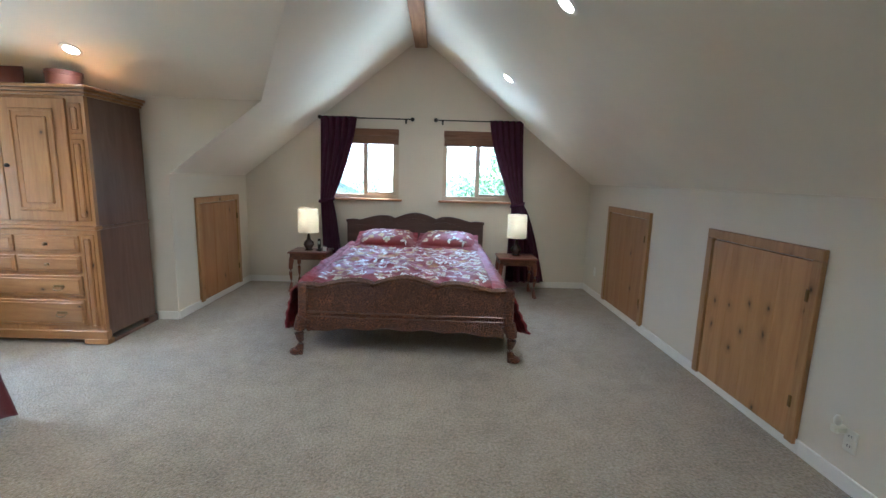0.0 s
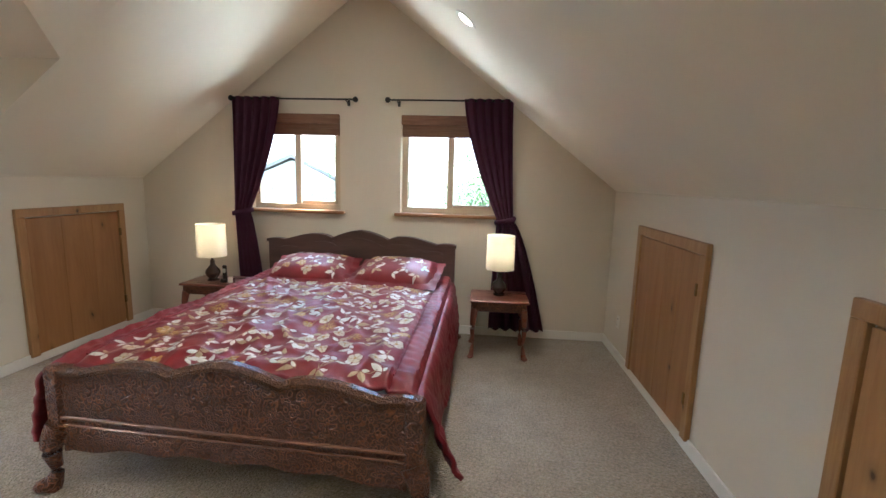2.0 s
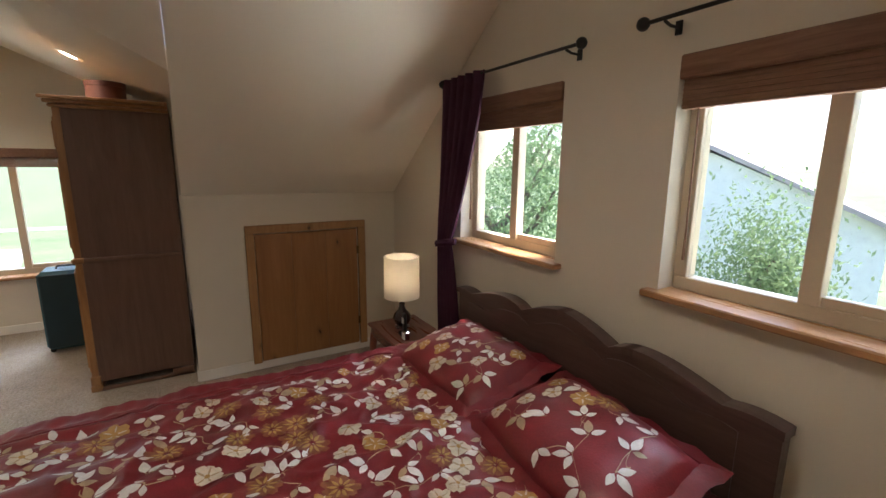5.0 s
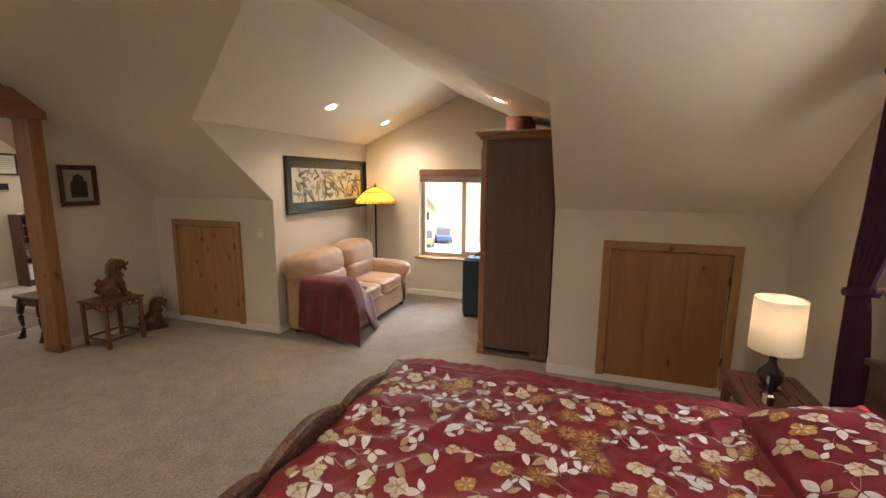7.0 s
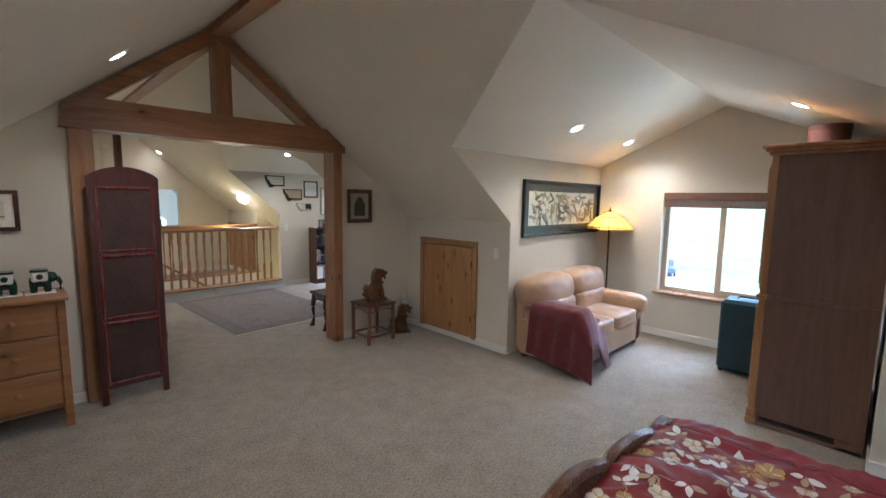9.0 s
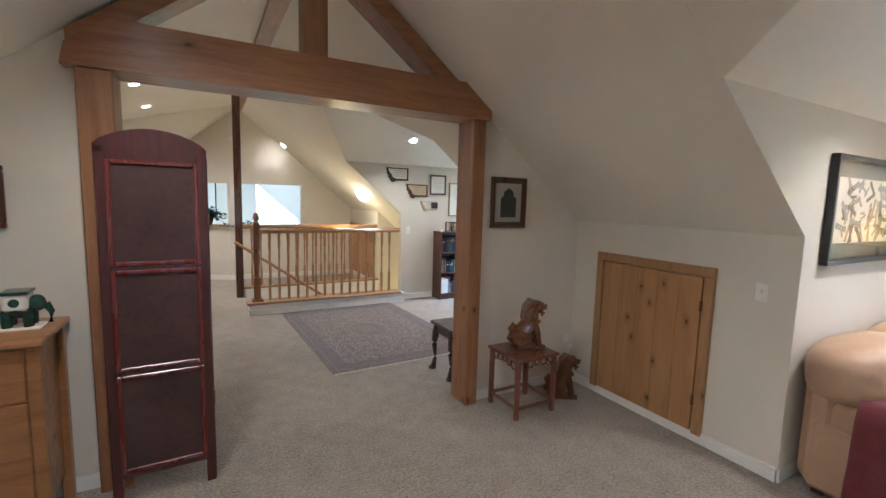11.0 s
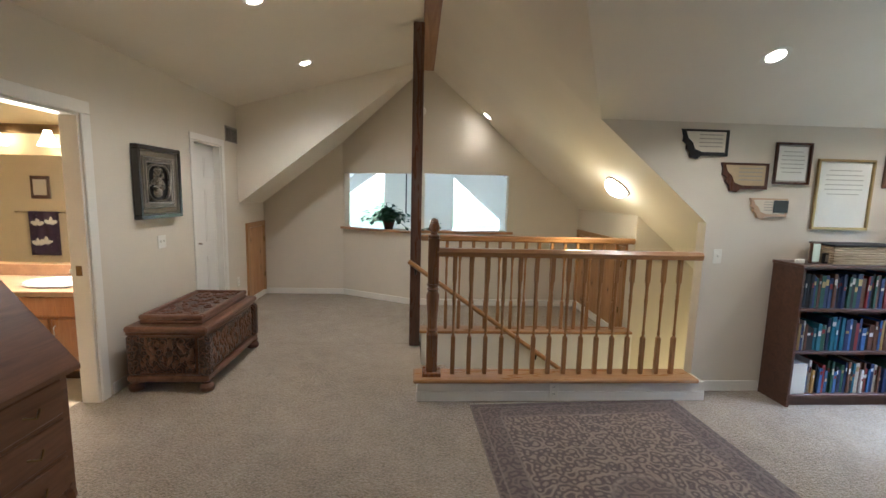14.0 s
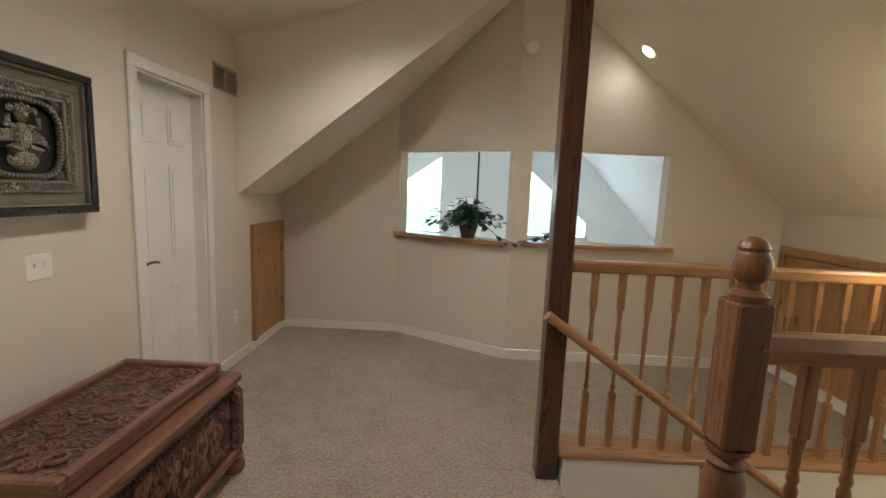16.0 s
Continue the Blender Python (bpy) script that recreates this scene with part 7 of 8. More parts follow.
# ---- carved relief on the wall ----
rl = thing("carved_relief", "square dark carved relief in a stepped frame", "wall relief", "", (LXR, -4.07, 1.58))
ry0, ry1, rz0, rz1 = -4.385, -3.765, 1.285, 1.89
M_PEWTER = carved("pewter carved frame", (0.34, 0.29, 0.21), (0.10, 0.082, 0.06), 50, 0.35, 0.6)
M_EBON = plain("ebony frame", (0.03, 0.024, 0.02), 0.25, 0.2, coat=0.4)
M_LINEN = plain("brown linen liner", (0.16, 0.135, 0.095), 0.8, 0.15, 20, 240, 0.3)
M_RELIEF = carved("silvered relief", (0.52, 0.46, 0.35), (0.20, 0.17, 0.12), 60, 0.3, 0.4)


def square_ring(o, w_, d0, d1, bevel):
    bm = bmesh.new()
    for r in ((ry0 + o, ry1 - o, rz0 + o, rz0 + o + w_), (ry0 + o, ry1 - o, rz1 - o - w_, rz1 - o), (ry0 + o, ry0 + o + w_, rz0 + o + w_, rz1 - o - w_), (ry1 - o - w_, ry1 - o, rz0 + o + w_, rz1 - o - w_)):
        box(bm, LXR - d1, LXR - d0, r[0], r[1], r[2], r[3], bevel)
    return bm


part("frame", square_ring(0.0, 0.035, 0.001, 0.062, 0.005), M_EBON, rl, "dark outer frame")
part("fillet", square_ring(0.0352, 0.007, 0.001, 0.052, 0.002), M_SILVER, rl, "thin silver fillet")
part("liner", square_ring(0.0424, 0.045, 0.001, 0.034, 0.003), M_LINEN, rl, "brown linen liner")
part("carved_border", square_ring(0.0876, 0.052, 0.001, 0.040, 0.006), M_PEWTER, rl, "carved pewter border")
cy_, cz_ = (ry0 + ry1) / 2, (rz0 + rz1) / 2
hy, hz = (ry1 - ry0) / 2 - 0.14, (rz1 - rz0) / 2 - 0.14
part("backing", boxes((LXR - 0.012, LXR - 0.002, cy_ - hy, cy_ + hy, cz_ - hz, cz_ + hz)), M_BLACK, rl)


def cartouche(k, shrink):
    a = 2 * math.pi * k / 64
    q = (abs(math.cos(a)) ** 5 + abs(math.sin(a)) ** 5) ** -0.2 * (1 - 0.07 * abs(math.sin(2 * a)) ** 6)
    return cy_ + (hy - shrink) * q * math.cos(a), cz_ + (hz - shrink) * q * math.sin(a)


bm = bmesh.new()
tube(bm, [(LXR - 0.030, *cartouche(k, 0.012)) for k in range(65)], 0.013, 8)
for sy in (-1, 1):
    for sz in (-1, 1):
        ellipsoid(bm, (LXR - 0.016, cy_ + sy * (hy - 0.012), cz_ + sz * (hz - 0.012)), (0.016, 0.034, 0.034), 12)
part("cartouche", bm, M_PEWTER, rl, "carved cartouche moulding")
bm = bmesh.new()
for k in range(64):
    ellipsoid(bm, (LXR - 0.040, *cartouche(k, 0.014)), (0.006, 0.0065, 0.0065), 6)
for o in (0.094, 0.133):
    for k in range(30):
        t_ = k / 29
        ya_, za_ = ry0 + o + (ry1 - ry0 - 2 * o) * t_, rz0 + o + (rz1 - rz0 - 2 * o) * t_
        for p in ((ya_, rz0 + o), (ya_, rz1 - o), (ry0 + o, za_), (ry1 - o, za_)):
            ellipsoid(bm, (LXR - 0.040, *p), (0.006, 0.0065, 0.0065), 6)
tagged(part("beading", bm, M_SILVER, rl, "rows of small silver beads"), kind="stuff")
bm = bmesh.new()
X_ = LXR - 0.022
ellipsoid(bm, (X_, cy_, cz_ + 0.005), (0.026, 0.036, 0.055), 14)
ellipsoid(bm, (X_ - 0.008, cy_ + 0.004, cz_ + 0.085), (0.022, 0.024, 0.028), 12)
for sy in (-1, 1):
    tube(bm, [(X_, cy_ + sy * 0.03, cz_ + 0.04), (X_ - 0.01, cy_ + sy * 0.062, cz_ + 0.045), (X_ - 0.014, cy_ + sy * 0.060, cz_ + 0.085)], [0.014, 0.012, 0.010], 8)
    tube(bm, [(X_, cy_ + sy * 0.02, cz_ - 0.04), (X_ - 0.012, cy_ + sy * 0.055, cz_ - 0.045), (X_, cy_ + sy * 0.04, cz_ - 0.095)], [0.022, 0.022, 0.014], 10)
    for k in range(6):
        a = 0.2 + k * 0.26
        tube(bm, [(X_ + 0.008, cy_ + sy * 0.03, cz_ - 0.01), (X_ - 0.002, cy_ + sy * (0.03 + 0.05 * math.cos(a)), cz_ - 0.02 + 0.05 * math.sin(a)), (X_, cy_ + sy * (0.03 + 0.085 * math.cos(a)), cz_ - 0.045 + 0.08 * math.sin(a))], [0.008, 0.010, 0.004], 6)
ellipsoid(bm, (X_, cy_, cz_ - 0.085), (0.024, 0.062, 0.040), 14)
for k in range(5):
    ellipsoid(bm, (X_ - 0.010, cy_ + (k - 2) * 0.024, cz_ + 0.118 - 0.006 * abs(k - 2)), (0.010, 0.011, 0.016), 8)
part("relief", bm, M_RELIEF, rl, "raised silvered ornament")

# ---- slant-front desk ----
SDX0, SDX1, SDY0, SDY1 = 1.93, 2.60, -2.12, -1.16
M_DESK = wood("walnut desk", (0.21, 0.09, 0.042), (0.11, 0.042, 0.02), "y", 0.36, 9.0, 0, coat=0.3)
sk = thing("slant_front_desk", "dark walnut slant-front desk with drawers and claw feet", "desk", "", (2.3, -1.6, 0))
part("body", boxes((SDX0 + 0.02, SDX1, SDY0 + 0.01, SDY1 - 0.01, 0.16, 0.74)), M_DESK, sk)
for i, (z0, z1) in enumerate(((0.19, 0.35), (0.37, 0.53), (0.55, 0.71))):
    dw = part("drawer", boxes((SDX0 - 0.004 + 0.012, SDX0 + 0.03, SDY0 + 0.05, SDY1 - 0.05, z0, z1), bevel=0.006), M_DESK, sk)
    part("side_panel", boxes((SDX0 + 0.07, SDX1 - 0.05, SDY0 + 0.004, SDY0 + 0.012, z0, z1), bevel=0.004), M_DESK, sk)
    for fy in (0.22, 0.78):
        bm = bmesh.new()
        yy = SDY0 + (SDY1 - SDY0) * fy
        tube(bm, [(SDX0 + 0.008, yy - 0.04, (z0 + z1) / 2), (SDX0 - 0.014, yy, (z0 + z1) / 2 - 0.02), (SDX0 + 0.008, yy + 0.04, (z0 + z1) / 2)], 0.005, 6)
        part("handle", bm, M_BRASS, dw)
bm = bmesh.new()
prism(bm, [(SDX0 + 0.02, SDY0 + 0.02, 0.76), (SDX0 + 0.30, SDY0 + 0.02, 1.12), (SDX1, SDY0 + 0.02, 1.12), (SDX1, SDY0 + 0.02, 0.76)], (0, SDY1 - SDY0 - 0.04, 0))
part("gallery", bm, M_DESK, sk)
bm = bmesh.new()
prism(bm, [(SDX0 - 0.03, SDY0 - 0.01, 0.735), (SDX0 - 0.03, SDY0 - 0.01, 0.755), (SDX0 + 0.27, SDY0 - 0.01, 1.135), (SDX0 + 0.29, SDY0 - 0.01, 1.12), (SDX0 - 0.005, SDY0 - 0.01, 0.735)], (0, SDY1 - SDY0 + 0.02, 0))
part("slant_lid", bm, M_DESK, sk)
part("top", boxes((SDX0 + 0.27, SDX1 + 0.005, SDY0 - 0.012, SDY1 + 0.012, 1.12, 1.145), bevel=0.006), M_DESK, sk)
part("hutch", boxes((SDX0 + 0.32, SDX1 - 0.01, SDY0 + 0.03, SDY1 - 0.03, 1.145, 1.72), bevel=0.006), M_DESK, sk, "upper bookcase section")
bm = bmesh.new()
prism(bm, [(SDX0 + 0.34, SDY0 + 0.03, 1.72), (SDX0 + 0.34, (SDY0 + SDY1) / 2, 1.84), (SDX0 + 0.34, SDY1 - 0.03, 1.72)], (0.05, 0, 0))
part("pediment", bm, M_DESK, sk)
for x in (SDX0 + 0.05, SDX1 - 0.06):
    for y, s in ((SDY0 + 0.05, -1), (SDY1 - 0.05, 1)):
        part("leg", cabriole(x, y, 0.17, -0.5 if x < 2.3 else 0.3, s * 0.6, 0.8), M_DESK, sk, "short claw foot")

# ---- bookshelf and books ----
KX0, KX1, KY0, KY1, KH = -3.62, -2.44, -3.42, -3.14, 1.08
M_SHELF = wood("dark walnut bookcase", (0.11, 0.045, 0.025), (0.055, 0.022, 0.014), "x", 0.38, 9.0, 0, coat=0.2)
bs = thing("bookcase", "low dark walnut bookcase with three full shelves", "bookcase", "", (-3.03, -3.28, 0))
part("side", boxes((KX0, KX0 + 0.022, KY0, KY1, 0.0, KH), bevel=0.002), M_SHELF, bs)
part("side", boxes((KX1 - 0.022, KX1, KY0, KY1, 0.0, KH), bevel=0.002), M_SHELF, bs)
part("back", boxes((KX0 + 0.022, KX1 - 0.022, KY0, KY0 + 0.008, 0.08, KH - 0.02)), M_SHELF, bs)
for z in (0.10, 0.44, 0.77):
    part("shelf", boxes((KX0 + 0.022, KX1 - 0.022, KY0 + 0.008, KY1 - 0.005, z - 0.02, z), bevel=0.002), M_SHELF, bs)
part("top", boxes((KX0 - 0.01, KX1 + 0.01, KY0, KY1 + 0.008, KH, KH + 0.022), bevel=0.003), M_SHELF, bs)
part("plinth", boxes((KX0 + 0.022, KX1 - 0.022, KY1 - 0.06, KY1 - 0.04, 0.0, 0.08)), M_SHELF, bs)
tones = [plain(f"book cloth {n_}", c_, 0.5, 0.2, 20, 120, 0.15) for n_, c_ in (("navy", (0.02, 0.035, 0.10)), ("red", (0.22, 0.02, 0.02)), ("green", (0.02, 0.08, 0.05)), ("black", (0.015, 0.015, 0.018)), ("cream", (0.55, 0.48, 0.36)), ("teal", (0.02, 0.14, 0.20)), ("brown", (0.12, 0.05, 0.025)), ("white", (0.65, 0.64, 0.60)), ("blue", (0.05, 0.13, 0.30)), ("ochre", (0.36, 0.22, 0.06)))]
M_PAGES = plain("book pages", (0.62, 0.56, 0.44), 0.8, 0.1, 8, 200, 0.2)
rnd = random.Random(21)
for row, z in enumerate((0.10, 0.44, 0.77)):
    x = KX1 - 0.03
    if row == 0:
        x -= 0.13
    while x > KX0 + 0.055:
        w_ = rnd.choice((rnd.uniform(0.012, 0.022), rnd.uniform(0.018, 0.034)))
        h_ = rnd.uniform(0.165, 0.265) if row < 2 else rnd.uniform(0.225, 0.265)
        dp = rnd.uniform(0.15, 0.2)
        if x - w_ < KX0 + 0.03:
            break
        lean = 0.0 if rnd.random() < 0.93 else 9
        bk = thing("book", "hardback book standing on the bookcase shelf", "book", "books on the bookcase", (x - w_ / 2, KY1 - 0.03 - dp / 2, z))
        mt = tones[rnd.choice((0, 1, 2, 3, 0, 3, 6)) if row == 2 else rnd.choice((0, 0, 1, 2, 3, 3, 4, 5, 5, 6, 6, 7, 8, 8, 9))]
        fy = KY1 - rnd.uniform(0.03, 0.05)
        part("cover", boxes((x - w_, x, fy - 0.004, fy, z, z + h_), (x - w_, x - w_ + 0.003, fy - dp, fy - 0.004, z, z + h_), (x - 0.003, x, fy - dp, fy - 0.004, z, z + h_)), mt, bk)
        part("pages", boxes((x - w_ + 0.003, x - 0.003, fy - dp + 0.004, fy - 0.004, z + 0.003, z + h_ - 0.006)), M_PAGES, bk)
        if rnd.random() < 0.75:
            zz = z + h_ * rnd.uniform(0.5, 0.75)
            part("title_band", boxes((x - w_ + 0.003, x - 0.003, fy, fy + 0.0012, zz, zz + h_ * rnd.uniform(0.08, 0.2))), rnd.choice((M_GILT, tones[4], tones[7], tones[1])), bk)
        x -= w_ + rnd.uniform(0.0008, 0.004)
mg = thing("magazine_stack", "row of pale magazines upright on the low shelf", "magazines", "", (-2.53, -3.25, 0.10))
part("block", boxes((KX1 - 0.155, KX1 - 0.03, KY1 - 0.22, KY1 - 0.02, 0.10, 0.335), bevel=0.003), M_PAPER, mg)
kt = KH + 0.022
bsk = thing("wicker_basket", "pale woven tray basket on the bookcase", "basket", "", (-2.95, -3.28, kt))
M_WICK = wood("woven wicker", (0.52, 0.42, 0.27), (0.34, 0.25, 0.14), "x", 0.7, 26.0, 0, coat=0.0, relief=0.6)
bm = bmesh.new()
for k in range(7):
    z = kt + 0.008 + k * 0.019
    for r in ((-3.26, -2.70, -3.20, -3.185), (-3.26, -2.70, -3.40, -3.385), (-3.26, -3.245, -3.385, -3.20), (-2.715, -2.70, -3.385, -3.20)):
        box(bm, *r, z - 0.009, z + 0.009, 0.006)
box(bm, -3.25, -2.71, -3.39, -3.19, kt, kt + 0.01)
part("weave", bm, M_WICK, bsk)
part("lining", boxes((-3.265, -2.695, -3.405, -3.18, kt + 0.135, kt + 0.15), bevel=0.006), plain("black basket lining", (0.02, 0.02, 0.022), 0.7), bsk)
vs = thing("flower_vase", "dark footed vase of dried autumn flowers", "vase", "", (-3.44, -3.28, kt))
bm = bmesh.new()
lathe(bm, [(0.055, kt), (0.05, kt + 0.01), (0.022, kt + 0.025), (0.05, kt + 0.08), (0.058, kt + 0.16), (0.056, kt + 0.20), (0.066, kt + 0.215)], -3.44, -3.28, 22)
part("vase", bm, plain("grey glazed vase", (0.05, 0.055, 0.07), 0.3, 0.2), vs)
rnd = random.Random(8)
for c_, n_ in (((0.45, 0.10, 0.03), 26), ((0.50, 0.26, 0.16), 26), ((0.30, 0.03, 0.03), 22), ((0.42, 0.34, 0.20), 22)):
    bm = bmesh.new()
    for k in range(n_):
        a, r, h_ = rnd.uniform(0, 6.28), rnd.uniform(0.0, 0.15), rnd.uniform(0.24, 0.44)
        p = Vector((-3.44 + r * math.cos(a), -3.28 + 0.6 * r * math.sin(a), kt + h_ - r * 0.4))
        for j in range(6):
            b_ = rnd.uniform(0, 6.28)
            ellipsoid(bm, p + Vector((0.013 * math.cos(b_), 0.013 * math.sin(b_), rnd.uniform(-0.008, 0.008))), (0.013, 0.010, 0.004), 5, Matrix.Rotation(b_, 4, "Z") @ Matrix.Rotation(rnd.uniform(-0.9, 0.9), 4, "X"))
        if k % 3 == 0:
            tube(bm, [(-3.44, -3.28, kt + 0.2), p], 0.002, 4)
    part("blossoms", bm, plain(f"dried petals {c_[0]:.2f}", c_, 0.8, 0.3), vs)
for (x, w_, h_, mt, nm, lb) in ((-2.60, 0.075, 0.16, M_SILVER, "award_plaque", "small upright silver award plaque on the bookcase"), (-2.69 + 0.0, 0.045, 0.08, M_IRON, "small_frame", "little dark standing frame on the bookcase"), (-2.49, 0.07, 0.03, M_WHITE, "card_box", "small white card box on the bookcase")):
    o = thing(nm, lb, "ornament", "", (x, -3.24, kt))
    part("block", boxes((x - w_ / 2, x + w_ / 2, -3.25, -3.225, kt, kt + h_), bevel=0.006), M_FRAME if nm == "award_plaque" else mt, o)
    if nm != "card_box":
        part("face", boxes((x - w_ / 2 + 0.01, x + w_ / 2 - 0.01, -3.2255, -3.223, kt + 0.015, kt + h_ - 0.012)), M_SILVER, o)

# ---- plaques and certificates ----
def text_lines(f, ob, x0, x1, y, z0, z1, face):
    h = z1 - z0
    for k in range(6):
        w_ = (x1 - x0) * (0.34 if k in (0, 5) else 0.40)
        c_ = (x0 + x1) / 2
        zz = z1 - h * (0.16 + 0.12 * k)
        part("text_line", boxes((c_ - w_, c_ + w_, y, y + face * 0.0006, zz, zz + h * 0.018)), M_MATGREY, ob)


def seal(f, ob, x0, x1, y, z0, z1, face):
    text_lines(f, ob, x0, x1, y, z0 + (z1 - z0) * 0.35, z1, face)
    bm = bmesh.new()
    lathe(bm, [(0.03, 0.0), (0.03, 0.002), (0.0, 0.002)], 0, 0, 18, Matrix.Translation((x0 + (x1 - x0) * 0.8, y, z0 + (z1 - z0) * 0.22)) @ Matrix.Rotation(radians(-90), 4, "X"))
    part("seal", bm, M_WHITE, ob)


framed("certificate", "white certificate in a thin dark frame", -2.36, -2.655, S1, 1.69, 2.01, 1, M_FRAME, M_MATGREY, M_PAPER, 0.018, 0.012, text_lines, group="study certificates")
framed("certificate", "large white certificate in a gilt frame", -2.715, -3.19, S1, 1.345, 1.895, 1, M_GILT, M_PAPER, M_PAPER, 0.02, 0.02, seal, group="study certificates")
framed("award_plaque", "dark wooden plaque with a black plate", -3.27, -3.57, S1, 1.68, 2.03, 1, M_BEDWOOD, M_BEDWOOD, M_BLACK, 0.03, 0.02, text_lines, group="study certificates")


def state_plaque(x0, x1, z0, z1, board_m, plate_m, lab):
    """A wooden plaque cut in a ragged-sided outline with an engraved plate."""
    w, h = x1 - x0, z1 - z0
    t = thing("state_plaque", lab, "plaque", "state shaped plaques", ((x0 + x1) / 2, S1, z0))
    out = [(0, 1), (1, 1), (1, 0.12), (0.62, 0.12), (0.42, 0.10), (0.36, 0.0), (0.22, 0.05), (0.20, 0.22), (0.12, 0.36), (0.13, 0.5), (0.04, 0.6), (0.05, 0.78)]
    bm = bmesh.new()
    prism(bm, [(x0 + w * a, S1, z0 + h * b) for a, b in out], (0, 0.022, 0))
    part("board", bm, board_m, t)
    bm = bmesh.new()
    prism(bm, [(x0 + w * (0.08 + 0.86 * a) if a > 0 else x0 + w * 0.08, S1 + 0.022, z0 + h * b) for a, b in ((0.0, 0.92), (0.98, 0.92), (0.98, 0.24), (0.42, 0.24), (0.24, 0.34), (0.18, 0.55), (0.06, 0.7))], (0, 0.003, 0))
    pl_ = part("plate", bm, plate_m, t)
    for k in range(4):
        zz = z0 + h * (0.80 - 0.13 * k)
        part("text_line", boxes((x0 + w * 0.36, x0 + w * 0.86, S1 + 0.0255, S1 + 0.0262, zz, zz + h * 0.035)), M_MATGREY, pl_)


state_plaque(-1.60, -1.97, 1.865, 2.085, M_BLACK, M_CREAM, "black state shaped plaque with a cream plate")
state_plaque(-1.935, -2.315, 1.62, 1.845, M_FRAME, plain("tan engraved plate", (0.50, 0.38, 0.22), 0.4), "brown state shaped plaque with a tan plate")
state_plaque(-2.195, -2.50, 1.42, 1.58, plain("pale wood plaque", (0.50, 0.34, 0.22), 0.5), M_CREAM, "small pale state shaped plaque")
part("dark_plate", boxes((-2.50, -2.38, S1 + 0.026, S1 + 0.029, 1.47, 1.565)), M_BLACK, bpy.data.objects["state_plaque.002"])
shd = thing("shield_plaque", "wooden shield plaque with a metal plate on the study wall", "plaque", "", (XB2, -3.18, 1.75))
for i, (k_, mt, dp_) in enumerate(((1.0, M_BEDWOOD, 0.02), (0.72, M_SILVER, 0.026))):
    out = [(-0.14, 0.13), (-0.05, 0.145), (0, 0.16), (0.05, 0.145), (0.14, 0.13), (0.15, 0.05), (0.12, -0.06), (0.06, -0.13), (0, -0.18), (-0.06, -0.13), (-0.12, -0.06), (-0.15, 0.05)]
    bm = bmesh.new()
    prism(bm, [(XB2, -3.16 + a * k_, 1.74 + b * k_) for a, b in out], (dp_, 0, 0))
    part("shield" if i == 0 else "plate", bm, mt, shd)

# ---- roll-top desk and office chair ----
M_ROLL = wood("dark cherry desk", (0.085, 0.028, 0.018), (0.04, 0.014, 0.010), "z", 0.32, 9.0, 0, coat=0.15, relief=0.02)
rt = thing("rolltop_desk", "dark cherry roll-top desk against the study wall", "desk", "", (-2.95, -1.2, 0))
RX0, RX1, RY0, RY1 = -3.50, -2.21, -1.70, -0.72
for x in (RX0, RX1 - 0.03):
    bm = bmesh.new()
    pts = [(RY0, 0.06), (RY0, 0.74)] + [(RY0 + 0.16 + 0.52 * (1 - math.cos(a)), 0.76 + 0.46 * math.sin(a)) for a in [k * math.pi / 2 / 12 for k in range(13)]] + [(RY1, 1.22), (RY1, 0.06)]
    prism(bm, [(x, a, b) for a, b in pts], (0.03, 0, 0))
    part("side_panel", bm, M_ROLL, rt)
part("side_molding", boxes((RX1 - 0.002, RX1 + 0.016, RY0 - 0.02, RY1, 0.735, 0.76), bevel=0.006), wood("cherry edge", (0.26, 0.09, 0.04), (0.16, 0.05, 0.025), "y", 0.2, 9, 0, coat=0.5), rt, "polished lighter edge moulding")
part("plinth", boxes((RX0 - 0.01, RX1 + 0.014, RY0 - 0.012, RY1, 0.0, 0.085), bevel=0.006), M_ROLL, rt)
part("desktop", boxes((RX0, RX1, RY0 - 0.02, RY1, 0.735, 0.762), bevel=0.005), M_ROLL, rt)
part("top", boxes((RX0 - 0.01, RX1 + 0.012, RY0 + 0.62, RY1, 1.22, 1.245), bevel=0.005), M_ROLL, rt)
bm = bmesh.new()
box(bm, RX0 + 0.03, RX1 - 0.03, RY1 - 0.03, RY1, 0.08, 1.22)
part("back", bm, M_ROLL, rt)
for k in range(14):
    a0 = k * math.pi / 2 / 14
    yy, zz = RY0 + 0.17 + 0.52 * (1 - math.cos(a0)), 0.77 + 0.445 * math.sin(a0)
    part("tambour_slat", boxes((RX0 + 0.03, RX1 - 0.03, yy - 0.012, yy + 0.03, zz - 0.02, zz + 0.02), bevel=0.008), M_ROLL, rt)
for x0 in (RX0 + 0.03, RX1 - 0.45):
    for z0, z1 in ((0.10, 0.38), (0.40, 0.55), (0.57, 0.72)):
        part("drawer", boxes((x0, x0 + 0.42, RY0 - 0.004, RY0 + 0.5, z0, z1), bevel=0.004), M_ROLL, rt)
hut = thing("desk_organizer", "dark wooden letter box on top of the desk", "desk organizer", "", (-2.6, -0.9, 1.245))
part("box", boxes((-2.95, -2.30, -1.02, -0.76, 1.245, 1.34), bevel=0.006), M_ROLL, hut)
M_BLUE = plain("blue office fabric", (0.02, 0.055, 0.12), 0.85, 0.2, 12, 160, 0.3, sheen=0.3)
oc = thing("office_chair", "blue fabric office chair pushed up to the desk", "office chair", "", (-2.95, -2.2, 0))
bm = bmesh.new()
puffy(bm, -3.18, -2.72, -2.42, -1.96, 0.42, 0.53, 0.10, 10)
